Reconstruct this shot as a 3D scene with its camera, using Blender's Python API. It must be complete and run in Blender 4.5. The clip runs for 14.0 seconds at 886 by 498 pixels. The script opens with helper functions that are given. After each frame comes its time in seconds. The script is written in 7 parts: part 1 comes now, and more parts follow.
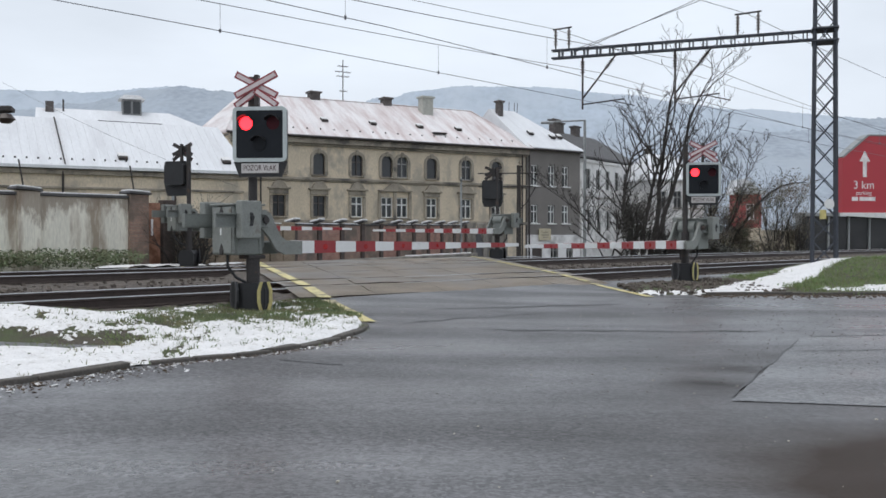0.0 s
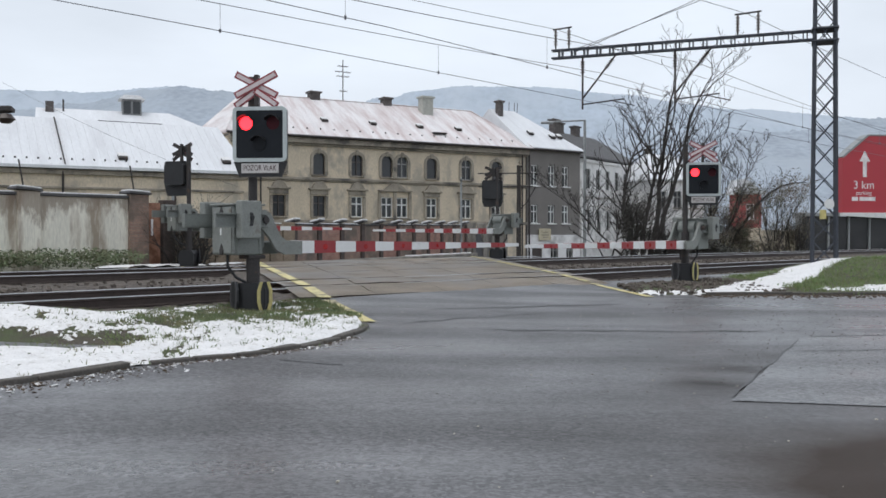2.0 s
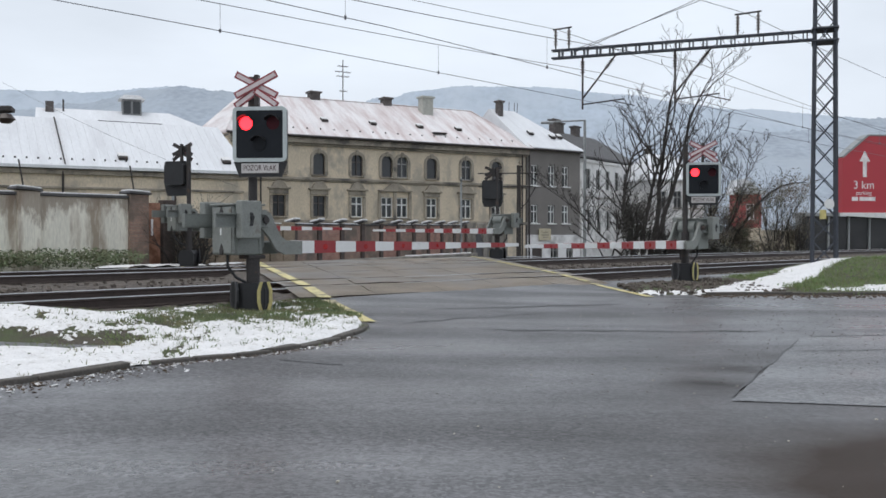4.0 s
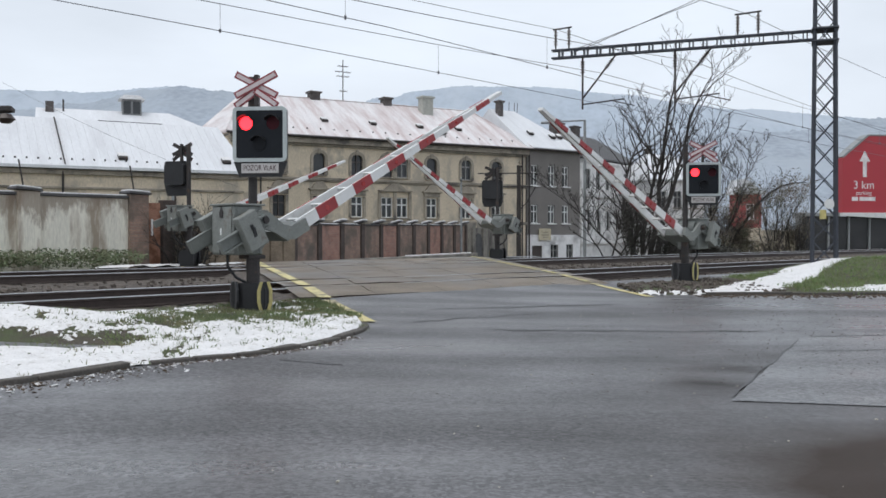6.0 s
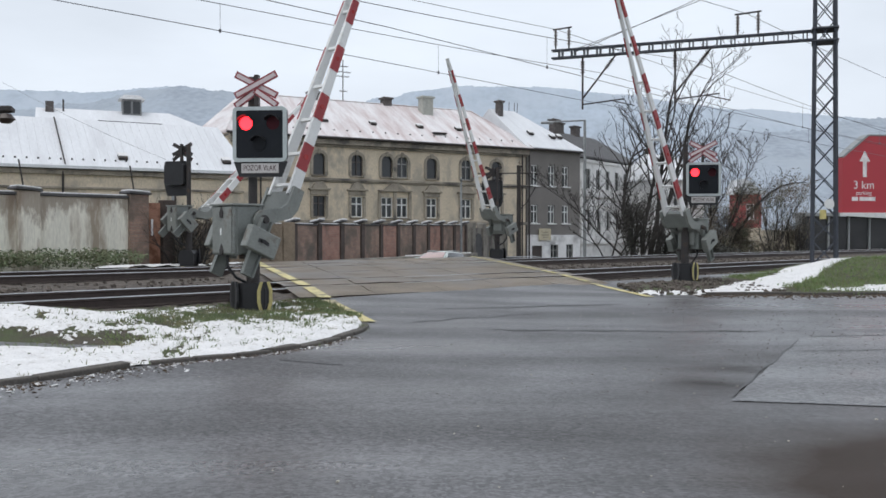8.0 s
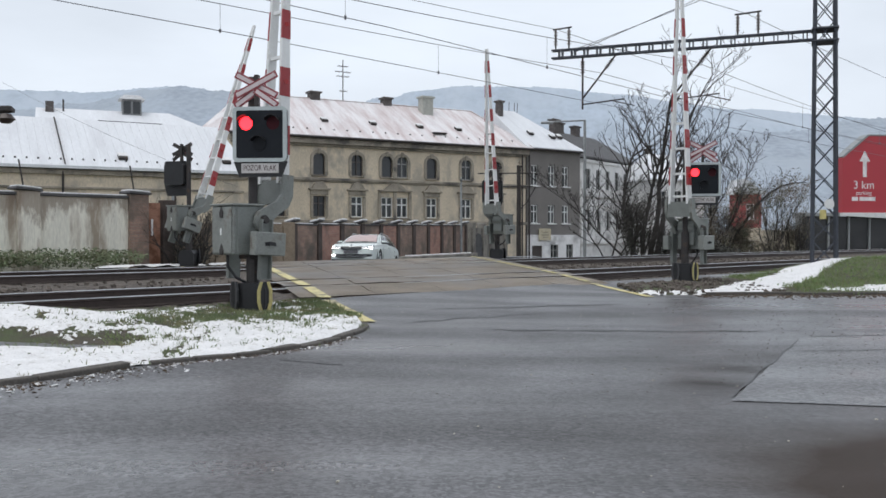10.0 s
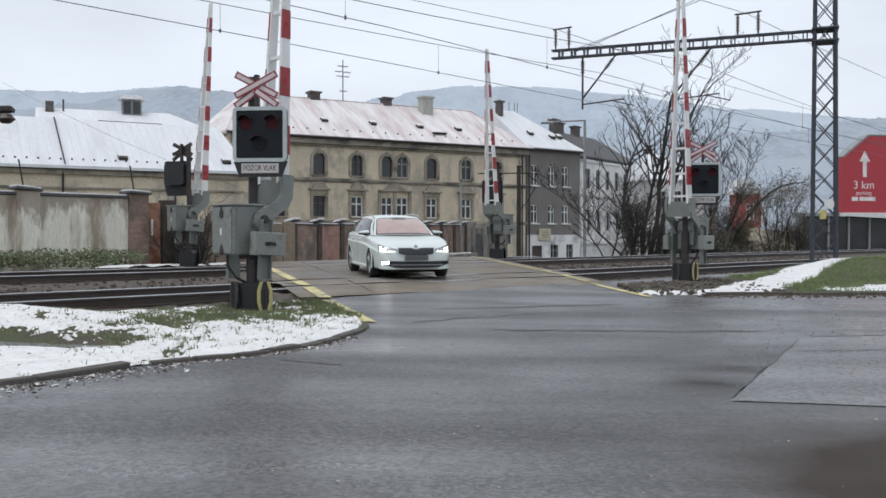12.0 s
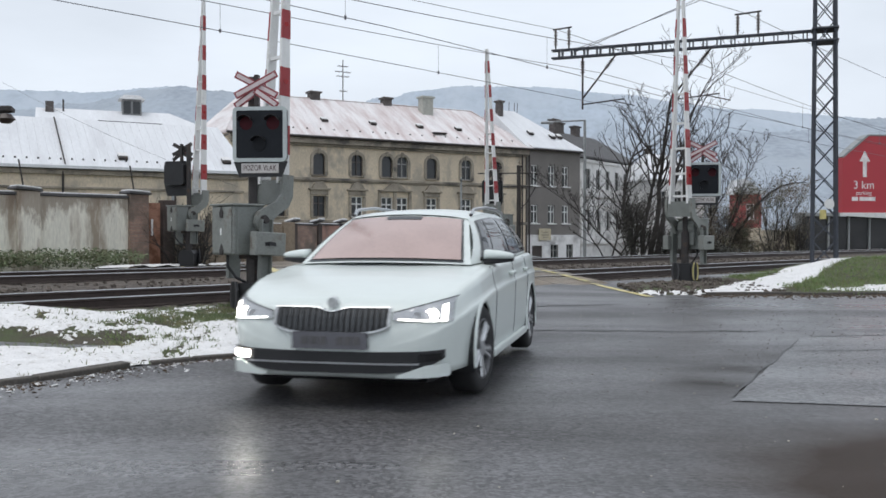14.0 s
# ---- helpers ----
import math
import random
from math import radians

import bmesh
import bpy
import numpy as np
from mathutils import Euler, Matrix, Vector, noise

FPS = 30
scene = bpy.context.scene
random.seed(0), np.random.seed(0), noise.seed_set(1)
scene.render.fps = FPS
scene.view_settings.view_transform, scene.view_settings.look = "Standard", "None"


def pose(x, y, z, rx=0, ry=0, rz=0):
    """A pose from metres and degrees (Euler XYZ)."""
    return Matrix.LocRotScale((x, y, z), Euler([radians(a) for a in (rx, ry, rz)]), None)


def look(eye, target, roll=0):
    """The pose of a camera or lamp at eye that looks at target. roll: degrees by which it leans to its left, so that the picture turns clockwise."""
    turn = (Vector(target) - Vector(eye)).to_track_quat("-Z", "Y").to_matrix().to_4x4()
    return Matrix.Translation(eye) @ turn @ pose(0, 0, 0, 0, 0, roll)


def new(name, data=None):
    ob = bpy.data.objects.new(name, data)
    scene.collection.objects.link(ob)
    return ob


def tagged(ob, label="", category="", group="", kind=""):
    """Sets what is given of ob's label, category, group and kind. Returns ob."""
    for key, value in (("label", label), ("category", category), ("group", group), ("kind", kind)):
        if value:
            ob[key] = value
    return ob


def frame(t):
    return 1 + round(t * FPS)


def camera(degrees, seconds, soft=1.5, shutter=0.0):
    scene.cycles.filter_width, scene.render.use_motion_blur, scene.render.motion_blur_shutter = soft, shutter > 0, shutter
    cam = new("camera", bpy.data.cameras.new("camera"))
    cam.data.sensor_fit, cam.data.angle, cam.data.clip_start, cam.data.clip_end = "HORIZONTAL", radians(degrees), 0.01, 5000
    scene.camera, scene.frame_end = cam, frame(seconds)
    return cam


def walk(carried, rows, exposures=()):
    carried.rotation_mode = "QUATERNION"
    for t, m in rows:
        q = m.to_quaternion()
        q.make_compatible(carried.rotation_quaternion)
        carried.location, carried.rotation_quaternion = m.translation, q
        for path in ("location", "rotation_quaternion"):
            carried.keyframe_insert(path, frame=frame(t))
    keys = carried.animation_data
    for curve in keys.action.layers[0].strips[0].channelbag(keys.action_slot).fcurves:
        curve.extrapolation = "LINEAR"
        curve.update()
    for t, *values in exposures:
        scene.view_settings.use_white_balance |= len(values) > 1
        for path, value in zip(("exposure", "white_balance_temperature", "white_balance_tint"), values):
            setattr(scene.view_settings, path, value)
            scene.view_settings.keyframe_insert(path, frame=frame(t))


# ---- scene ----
cam = camera(50.8, 14.0, soft=1.6, shutter=0.25)
EYE = (0.0, 0.0, 1.2)
walk(cam, [(0.0, look(EYE, (0, 100, -0.073))), (14.0, look(EYE, (0, 100, -0.073)))], exposures=[(0.0, 0.2), (14.0, 0.2)])

# ---- world and light: overcast winter day ----
world = bpy.data.worlds.new("overcast_sky")
scene.world = world
world.use_nodes = True
wn, wl = world.node_tree.nodes, world.node_tree.links
sky = wn.new("ShaderNodeTexSky")
sky.sky_type, sky.sun_disc = "NISHITA", False
sky.sun_elevation, sky.sun_rotation = radians(70), radians(230)
sky.air_density, sky.dust_density = 1.0, 4.0
cloud = wn.new("ShaderNodeMixRGB")
cloud.inputs[0].default_value = 0.92
wl.new(sky.outputs[0], cloud.inputs[1])
# soft grey billows of the cloud layer
wtc, wmp, wno, wrg, wmul = (wn.new("ShaderNode" + k) for k in ("TexCoord", "Mapping", "TexNoise", "MapRange", "MixRGB"))
wmp.inputs["Scale"].default_value = (1.0, 1.0, 3.5)
wno.inputs["Scale"].default_value, wno.inputs["Detail"].default_value = 2.2, 5
wrg.inputs[1].default_value, wrg.inputs[2].default_value, wrg.inputs[3].default_value, wrg.inputs[4].default_value = 0.3, 0.7, 0.86, 1.08
wmul.blend_type, wmul.inputs[0].default_value, wmul.inputs[1].default_value = "MULTIPLY", 1, (6.85, 7.42, 8.2, 1)
wl.new(wtc.outputs["Generated"], wmp.inputs[0])
wl.new(wmp.outputs[0], wno.inputs["Vector"])
wl.new(wno.outputs[0], wrg.inputs[0])
wl.new(wrg.outputs[0], wmul.inputs[2])
wl.new(wmul.outputs[0], cloud.inputs[2])
wl.new(cloud.outputs[0], wn["Background"].inputs[0])
wn["Background"].inputs[1].default_value = 0.11
sun = new("sun", bpy.data.lights.new("sun", "SUN"))
sun.data.energy, sun.data.angle, sun.data.color = 0.8, radians(40), (1.0, 0.97, 0.93)
sun.matrix_world = look((-8, -7, 30), (0, 0, 0))
# ---- end of light ----

# ---- helpers of the scene ----
AX = radians(43.4)
U, V = Vector((math.sin(AX), math.cos(AX), 0)), Vector((-math.cos(AX), math.sin(AX), 0))
Z3 = Vector((0, 0, 1))
GZ = [(-400, 0.0), (6, 0.0), (9, 0.035), (11.6, 0.10), (13, 0.17), (14.5, 0.235), (22, 0.40), (23.8, 0.44), (25.5, 0.32), (31.3, -0.81), (33.7, -1.17), (36, -1.55), (42, -2.05), (60, -2.3), (4000, -2.3)]


def gq(q):
    for (a, za), (b, zb) in zip(GZ, GZ[1:]):
        if q <= b:
            return za + (zb - za) * max(0, q - a) / (b - a)
    return GZ[-1][1]


def gz(x, y):
    return gq(V.x * x + V.y * y)


def tr(u, q, z=0.0):
    return U * u + V * q + Z3 * z


def bm_new():
    return bmesh.new()


def box(bm, c, s, m=None, bev=0.0, taper=None):
    r = bmesh.ops.create_cube(bm, size=1)["verts"]
    for v in r:
        v.co = Vector((v.co.x * s[0], v.co.y * s[1], v.co.z * s[2]))
        if taper and v.co.z > 0:
            v.co.x *= taper
            v.co.y *= taper
    if bev:
        es = list({e for v in r for e in v.link_edges})
        r = list({v for f in bmesh.ops.bevel(bm, geom=es, offset=bev, segments=2, affect="EDGES", profile=0.5)["faces"] for v in f.verts} | {v for v in r if v.is_valid})
    for v in r:
        v.co = v.co + Vector(c)
        if m is not None:
            v.co = m @ v.co
    return r


def tube(bm, p0, p1, r0, r1=None, seg=8, caps=True):
    p0, p1 = Vector(p0), Vector(p1)
    r1 = r0 if r1 is None else r1
    d = p1 - p0
    if d.length < 1e-6:
        return
    rot = d.to_track_quat("Z", "Y").to_matrix()
    a, b = [], []
    for i in range(seg):
        w = 2 * math.pi * (i + 0.5) / seg
        o = Vector((math.cos(w), math.sin(w), 0))
        a.append(bm.verts.new(p0 + rot @ (o * r0)))
        b.append(bm.verts.new(p1 + rot @ (o * r1)))
    for i in range(seg):
        j = (i + 1) % seg
        bm.faces.new((a[i], a[j], b[j], b[i]))
    if caps:
        bm.faces.new(a[::-1])
        bm.faces.new(b)


def polytube(bm, pts, r, seg=5):
    """One tube along many points."""
    rings = []
    pts = [Vector(p) for p in pts]
    for i, p in enumerate(pts):
        d = (pts[min(i + 1, len(pts) - 1)] - pts[max(i - 1, 0)]).normalized()
        rot = d.to_track_quat("Z", "Y").to_matrix()
        rings.append([bm.verts.new(p + rot @ (Vector((math.cos(2 * math.pi * k / seg), math.sin(2 * math.pi * k / seg), 0)) * r)) for k in range(seg)])
    for a, b in zip(rings, rings[1:]):
        for k in range(seg):
            j = (k + 1) % seg
            bm.faces.new((a[k], a[j], b[j], b[k]))
    bm.faces.new(rings[0][::-1])
    bm.faces.new(rings[-1])


def prism(bm, outline, d0, d1, axis="y"):
    """Extrudes an outline (two coordinates a point) along an axis."""
    def p(a, b, d):
        return {"y": (a, d, b), "x": (d, a, b), "z": (a, b, d)}[axis]
    f = [bm.verts.new(p(a, b, d0)) for a, b in outline]
    g = [bm.verts.new(p(a, b, d1)) for a, b in outline]
    n = len(f)
    bm.faces.new(f[::-1])
    bm.faces.new(g)
    for i in range(n):
        j = (i + 1) % n
        bm.faces.new((f[i], f[j], g[j], g[i]))
    bmesh.ops.recalc_face_normals(bm, faces=bm.faces[:])


def sheet(bm, rows):
    """A sheet from rows of points."""
    vs = [[bm.verts.new(p) for p in r] for r in rows]
    for a, b in zip(vs, vs[1:]):
        for i in range(len(a) - 1):
            bm.faces.new((a[i], a[i + 1], b[i + 1], b[i]))


def mesh_of(name, bm, material, smooth=False):
    me = bpy.data.meshes.new(name)
    bm.normal_update()
    bm.to_mesh(me)
    bm.free()
    for m in (material if isinstance(material, (list, tuple)) else [material]):
        me.materials.append(m)
    if smooth:
        me.polygons.foreach_set("use_smooth", [True] * len(me.polygons))
    return me


def part(name, bm, material, parent, label="", smooth=False, m=None):
    ob = new(name, mesh_of(name, bm, material, smooth))
    ob.parent = parent
    if m is not None:
        ob.matrix_basis = m
    return tagged(ob, label)


def thing(name, m, label, category, group="", kind=""):
    ob = new(name)
    ob.empty_display_size = 0.2
    ob.matrix_basis = m
    return tagged(ob, label, category, group, kind)


def solid(name, bm, material, label, category, group="", kind="", m=None, smooth=False):
    ob = new(name, mesh_of(name, bm, material, smooth))
    if m is not None:
        ob.matrix_basis = m
    return tagged(ob, label, category, group, kind)


# ---- materials ----
def mat(name, c, rough=0.8, metal=0.0, var=0.25, scale=4.0, bump=0.2, fine=40.0, c2=None, spec=0.5, c2scale=0.7, c2at=(0.45, 0.6), dist=0.01, coords="Object"):
    m = bpy.data.materials.new(name)
    m.use_nodes = True
    n, l = m.node_tree.nodes, m.node_tree.links
    b = n["Principled BSDF"]
    b.inputs["Roughness"].default_value, b.inputs["Metallic"].default_value = rough, metal
    b.inputs["Specular IOR Level"].default_value = spec
    tc = n.new("ShaderNodeTexCoord")
    t1 = n.new("ShaderNodeTexNoise")
    t1.inputs["Scale"].default_value, t1.inputs["Detail"].default_value = scale, 6
    t2 = n.new("ShaderNodeTexNoise")
    t2.inputs["Scale"].default_value, t2.inputs["Detail"].default_value = fine, 4
    for t in (t1, t2):
        l.new(tc.outputs[coords], t.inputs["Vector"])
    add = n.new("ShaderNodeMath")
    add.operation = "ADD"
    l.new(t1.outputs[0], add.inputs[0])
    l.new(t2.outputs[0], add.inputs[1])
    rg = n.new("ShaderNodeMapRange")
    rg.inputs[1].default_value, rg.inputs[2].default_value = 0.7, 1.3
    rg.inputs[3].default_value, rg.inputs[4].default_value = 1 - var, 1 + var
    l.new(add.outputs[0], rg.inputs[0])
    mul = n.new("ShaderNodeMixRGB")
    mul.blend_type = "MULTIPLY"
    mul.inputs[0].default_value = 1
    mul.inputs[1].default_value = (*c, 1)
    l.new(rg.outputs[0], mul.inputs[2])
    out = mul.outputs[0]
    if c2:
        t3 = n.new("ShaderNodeTexNoise")
        t3.inputs["Scale"].default_value, t3.inputs["Detail"].default_value, t3.inputs["Roughness"].default_value = c2scale, 8, 0.65
        l.new(tc.outputs[coords], t3.inputs["Vector"])
        r3 = n.new("ShaderNodeMapRange")
        r3.inputs[1].default_value, r3.inputs[2].default_value = c2at
        l.new(t3.outputs[0], r3.inputs[0])
        mx = n.new("ShaderNodeMixRGB")
        mx.inputs[2].default_value = (*c2, 1)
        l.new(r3.outputs[0], mx.inputs[0])
        l.new(out, mx.inputs[1])
        out = mx.outputs[0]
    l.new(out, b.inputs["Base Color"])
    if bump:
        bp = n.new("ShaderNodeBump")
        bp.inputs["Strength"].default_value, bp.inputs["Distance"].default_value = bump, dist
        l.new(add.outputs[0], bp.inputs["Height"])
        l.new(bp.outputs[0], b.inputs["Normal"])
    return m


def glow(name, c, strength):
    m = bpy.data.materials.new(name)
    m.use_nodes = True
    b = m.node_tree.nodes["Principled BSDF"]
    b.inputs["Base Color"].default_value = (*c, 1)
    b.inputs["Emission Color"].default_value = (*c, 1)
    b.inputs["Emission Strength"].default_value = strength
    return m


def asphalt(name, c, c2, damp=()):
    """Wet asphalt: stone grain, worn paler tracks, gloss that changes from patch to patch."""
    m = mat(name, c, 0.5, scale=0.7, fine=70, var=0.28, bump=0.3, c2=c2, c2scale=0.35, c2at=(0.44, 0.66), dist=0.008, spec=0.36)
    n, l = m.node_tree.nodes, m.node_tree.links
    b = n["Principled BSDF"]
    tc = n.new("ShaderNodeTexCoord")
    mp = n.new("ShaderNodeMapping")
    mp.inputs["Rotation"].default_value, mp.inputs["Scale"].default_value = (0, 0, radians(-62)), (0.16, 0.55, 1)
    l.new(tc.outputs["Object"], mp.inputs[0])
    t = n.new("ShaderNodeTexNoise")
    t.inputs["Scale"].default_value, t.inputs["Detail"].default_value = 1.0, 5
    l.new(mp.outputs[0], t.inputs["Vector"])
    r = n.new("ShaderNodeMapRange")
    r.inputs[1].default_value, r.inputs[2].default_value, r.inputs[3].default_value, r.inputs[4].default_value = 0.35, 0.65, 0.54, 0.27
    l.new(t.outputs[0], r.inputs[0])
    l.new(r.outputs[0], b.inputs["Roughness"])
    # coarse stone speckle
    v = n.new("ShaderNodeTexVoronoi")
    v.inputs["Scale"].default_value = 42
    l.new(tc.outputs["Object"], v.inputs["Vector"])
    s = n.new("ShaderNodeMapRange")
    s.inputs[1].default_value, s.inputs[2].default_value, s.inputs[3].default_value, s.inputs[4].default_value = 0.0, 1.0, 0.45, 1.6
    sep = n.new("ShaderNodeSeparateColor")
    l.new(v.outputs["Color"], sep.inputs[0])
    l.new(sep.outputs[0], s.inputs[0])
    mul = n.new("ShaderNodeMixRGB")
    mul.blend_type, mul.inputs[0].default_value = "MULTIPLY", 1
    old = b.inputs["Base Color"].links[0].from_socket
    l.new(old, mul.inputs[1])
    l.new(s.outputs[0], mul.inputs[2])
    out = mul.outputs[0]
    # long worn streaks
    st = n.new("ShaderNodeMapRange")
    st.inputs[1].default_value, st.inputs[2].default_value, st.inputs[3].default_value, st.inputs[4].default_value = 0.3, 0.7, 0.78, 1.18
    l.new(t.outputs[0], st.inputs[0])
    mul3 = n.new("ShaderNodeMixRGB")
    mul3.blend_type, mul3.inputs[0].default_value = "MULTIPLY", 1
    l.new(out, mul3.inputs[1])
    l.new(st.outputs[0], mul3.inputs[2])
    out = mul3.outputs[0]
    # thin dark cracks
    w = n.new("ShaderNodeTexVoronoi")
    w.feature = "DISTANCE_TO_EDGE"
    w.inputs["Scale"].default_value = 0.55
    wm = n.new("ShaderNodeVectorMath")
    wm.operation = "ADD"
    wn_ = n.new("ShaderNodeTexNoise")
    wn_.inputs["Scale"].default_value, wn_.inputs["Detail"].default_value = 1.2, 6
    l.new(tc.outputs["Object"], wn_.inputs["Vector"])
    l.new(tc.outputs["Object"], wm.inputs[0])
    l.new(wn_.outputs["Color"], wm.inputs[1])
    l.new(wm.outputs[0], w.inputs["Vector"])
    k = n.new("ShaderNodeMapRange")
    k.inputs[1].default_value, k.inputs[2].default_value, k.inputs[3].default_value, k.inputs[4].default_value = 0.0, 0.012, 0.72, 1.0
    l.new(w.outputs[0], k.inputs[0])
    mul2 = n.new("ShaderNodeMixRGB")
    mul2.blend_type, mul2.inputs[0].default_value = "MULTIPLY", 1
    l.new(out, mul2.inputs[1])
    l.new(k.outputs[0], mul2.inputs[2])
    out = mul2.outputs[0]
    gloss = None
    for i, (*at, r0, r1, k0) in enumerate(damp):
        d = n.new("ShaderNodeVectorMath")
        d.operation = "DISTANCE"
        d.inputs[1].default_value = at
        l.new(wm.outputs[0], d.inputs[0])
        dr = n.new("ShaderNodeMapRange")
        dr.inputs[1].default_value, dr.inputs[2].default_value, dr.inputs[3].default_value, dr.inputs[4].default_value = r0, r1, k0, 0.0
        l.new(d.outputs["Value"], dr.inputs[0])
        mx = n.new("ShaderNodeMixRGB")
        mx.inputs[2].default_value = (0.046, 0.030, 0.021, 1) if i == 0 else (0.042, 0.038, 0.036, 1)
        l.new(dr.outputs[0], mx.inputs[0])
        l.new(out, mx.inputs[1])
        out = mx.outputs[0]
        # muddy spots are duller than the wet stone
        g = n.new("ShaderNodeMapRange")
        g.inputs[1].default_value, g.inputs[2].default_value, g.inputs[3].default_value, g.inputs[4].default_value = 0.0, 1.0, 1.0, 0.12
        l.new(dr.outputs[0], g.inputs[0])
        gm = n.new("ShaderNodeMath")
        gm.operation = "MULTIPLY"
        gm.inputs[1].default_value = 0.36
        l.new(g.outputs[0], gm.inputs[0])
        if gloss is not None:
            l.new(gloss, gm.inputs[1])
        gloss = gm.outputs[0]
    if gloss is not None:
        l.new(gloss, b.inputs["Specular IOR Level"])
    l.new(out, b.inputs["Base Color"])
    return m


ASPHALT = asphalt("asphalt", (0.092, 0.090, 0.092), (0.122, 0.120, 0.125), ((3.35, 5.0, 0.5, 1.0, 1.75, 1.0), (3.3, 6.0, 0.5, 1.2, 3.4, 0.3), (2.72, 8.1, 0.5, 0.1, 0.62, 0.95), (3.2, 8.95, 0.5, 0.1, 0.6, 0.9), (3.75, 9.9, 0.5, 0.1, 0.6, 0.7), (6.6, 7.4, 0.5, 1.8, 5.2, 0.5)))
EARTH = mat("earth", (0.10, 0.085, 0.06), 0.95, c2=(0.06, 0.085, 0.03), c2scale=0.5)
BALLAST = mat("ballast", (0.105, 0.088, 0.075), 0.95, scale=8, fine=25, var=0.6, bump=1.0, dist=0.05)
SNOW = mat("snow", (0.745, 0.735, 0.73), 0.7, var=0.12, bump=0.6, c2=(0.32, 0.29, 0.25), c2scale=11, c2at=(0.56, 0.72), dist=0.02)
RAIL = mat("rail_steel", (0.06, 0.045, 0.04), 0.6, 0.3)
YELLOW = mat("yellow_paint", (0.60, 0.52, 0.24), 0.6, var=0.2, c2=(0.25, 0.22, 0.14), c2scale=3, c2at=(0.48, 0.66))
GREY = mat("grey_paint", (0.17, 0.182, 0.17), 0.5, var=0.15, c2=(0.11, 0.10, 0.09), c2scale=3, c2at=(0.58, 0.7))
BLACK = mat("black_paint", (0.016, 0.016, 0.018), 0.5)
WHITE = mat("white_paint", (0.75, 0.75, 0.74), 0.5, var=0.06, c2=(0.5, 0.49, 0.46), c2scale=3, c2at=(0.55, 0.75))
RED = mat("red_paint", (0.31, 0.035, 0.04), 0.5, var=0.12)
OCHRE = mat("ochre_plaster", (0.64, 0.545, 0.415), 0.9, scale=0.4, fine=8, var=0.2, c2=(0.42, 0.37, 0.30), c2scale=0.42, c2at=(0.50, 0.60))
GREYPL = mat("grey_plaster", (0.205, 0.19, 0.178), 0.9, scale=0.4, fine=8, var=0.15)
ROOFSNOW = mat("snowy_roof", (0.73, 0.70, 0.70), 0.8, scale=0.5, fine=9, var=0.12, c2=(0.47, 0.36, 0.345), c2scale=0.4, c2at=(0.42, 0.72))
CONC = mat("old_plaster", (0.42, 0.42, 0.38), 0.9, var=0.2)
CARPAINT = mat("white_car_paint", (0.66, 0.71, 0.685), 0.22, var=0.02, bump=0)
LAMP_RED = glow("lit_red_lens", (1.0, 0.02, 0.03), 4.0)
DECK = mat("crossing_deck", (0.39, 0.325, 0.255), 0.5, scale=0.9, fine=30, var=0.4, bump=0.4, c2=(0.38, 0.36, 0.34), c2scale=0.45, c2at=(0.45, 0.62))
PATCH = asphalt("patched_asphalt", (0.145, 0.145, 0.149), (0.118, 0.118, 0.121))
LITTER = mat("leaf_litter", (0.085, 0.06, 0.04), 0.9, scale=2, var=0.5)
TAR = mat("tar", (0.05, 0.05, 0.052), 0.5, var=0.3)
GRIT = mat("grit", (0.45, 0.42, 0.36), 0.9)
STONE = mat("ballast_stone", (0.105, 0.088, 0.074), 0.95, scale=3, var=0.5)
RAILTOP = mat("polished_rail", (0.55, 0.55, 0.56), 0.3, 0.9, var=0.1, bump=0)
TURF = mat("muddy_turf", (0.085, 0.072, 0.055), 0.95, scale=3, fine=60, var=0.45, bump=0.8, c2=(0.075, 0.09, 0.04), c2scale=1.6, c2at=(0.47, 0.6), dist=0.03)
GRASS = mat("grass_blade", (0.15, 0.19, 0.085), 0.8, scale=1.5, var=0.4, bump=0, c2=(0.22, 0.20, 0.11), c2scale=2.5, c2at=(0.48, 0.64))
BANKGRASS = mat("bank_grass_blade", (0.17, 0.235, 0.09), 0.8, scale=1.5, var=0.4, bump=0, c2=(0.21, 0.20, 0.10), c2scale=2.5, c2at=(0.5, 0.66))
KERBSTONE = mat("kerb_stone", (0.095, 0.085, 0.075), 0.9, scale=3, fine=50, var=0.4, bump=0.6, c2=(0.05, 0.05, 0.045), c2scale=2, c2at=(0.5, 0.62))
POST = mat("dark_steel", (0.042, 0.037, 0.036), 0.6, 0.2, var=0.3, c2=(0.09, 0.05, 0.03), c2scale=4, c2at=(0.55, 0.7))
RIMGREY = mat("pale_grey_rim", (0.42, 0.46, 0.46), 0.5, var=0.1)
PANEL = mat("signal_front", (0.010, 0.012, 0.016), 0.45, var=0.2, bump=0, spec=0.2)
DARKLENS = mat("unlit_lens", (0.010, 0.011, 0.014), 0.4, var=0.05, bump=0, spec=0.15)
OFFLENS = mat("unlit_red_lens", (0.05, 0.008, 0.012), 0.45, var=0.2, bump=0, spec=0.12)
PLATE = mat("sign_white", (0.50, 0.475, 0.46), 0.5, var=0.1, c2=(0.45, 0.42, 0.40), c2scale=6, c2at=(0.5, 0.7))
DARKRED = mat("dark_red_letters", (0.045, 0.018, 0.018), 0.6, bump=0)
CROSSRED = mat("cross_red", (0.26, 0.05, 0.06), 0.5, var=0.2)
CROSSWHITE = mat("cross_white", (0.60, 0.52, 0.52), 0.5, var=0.12)
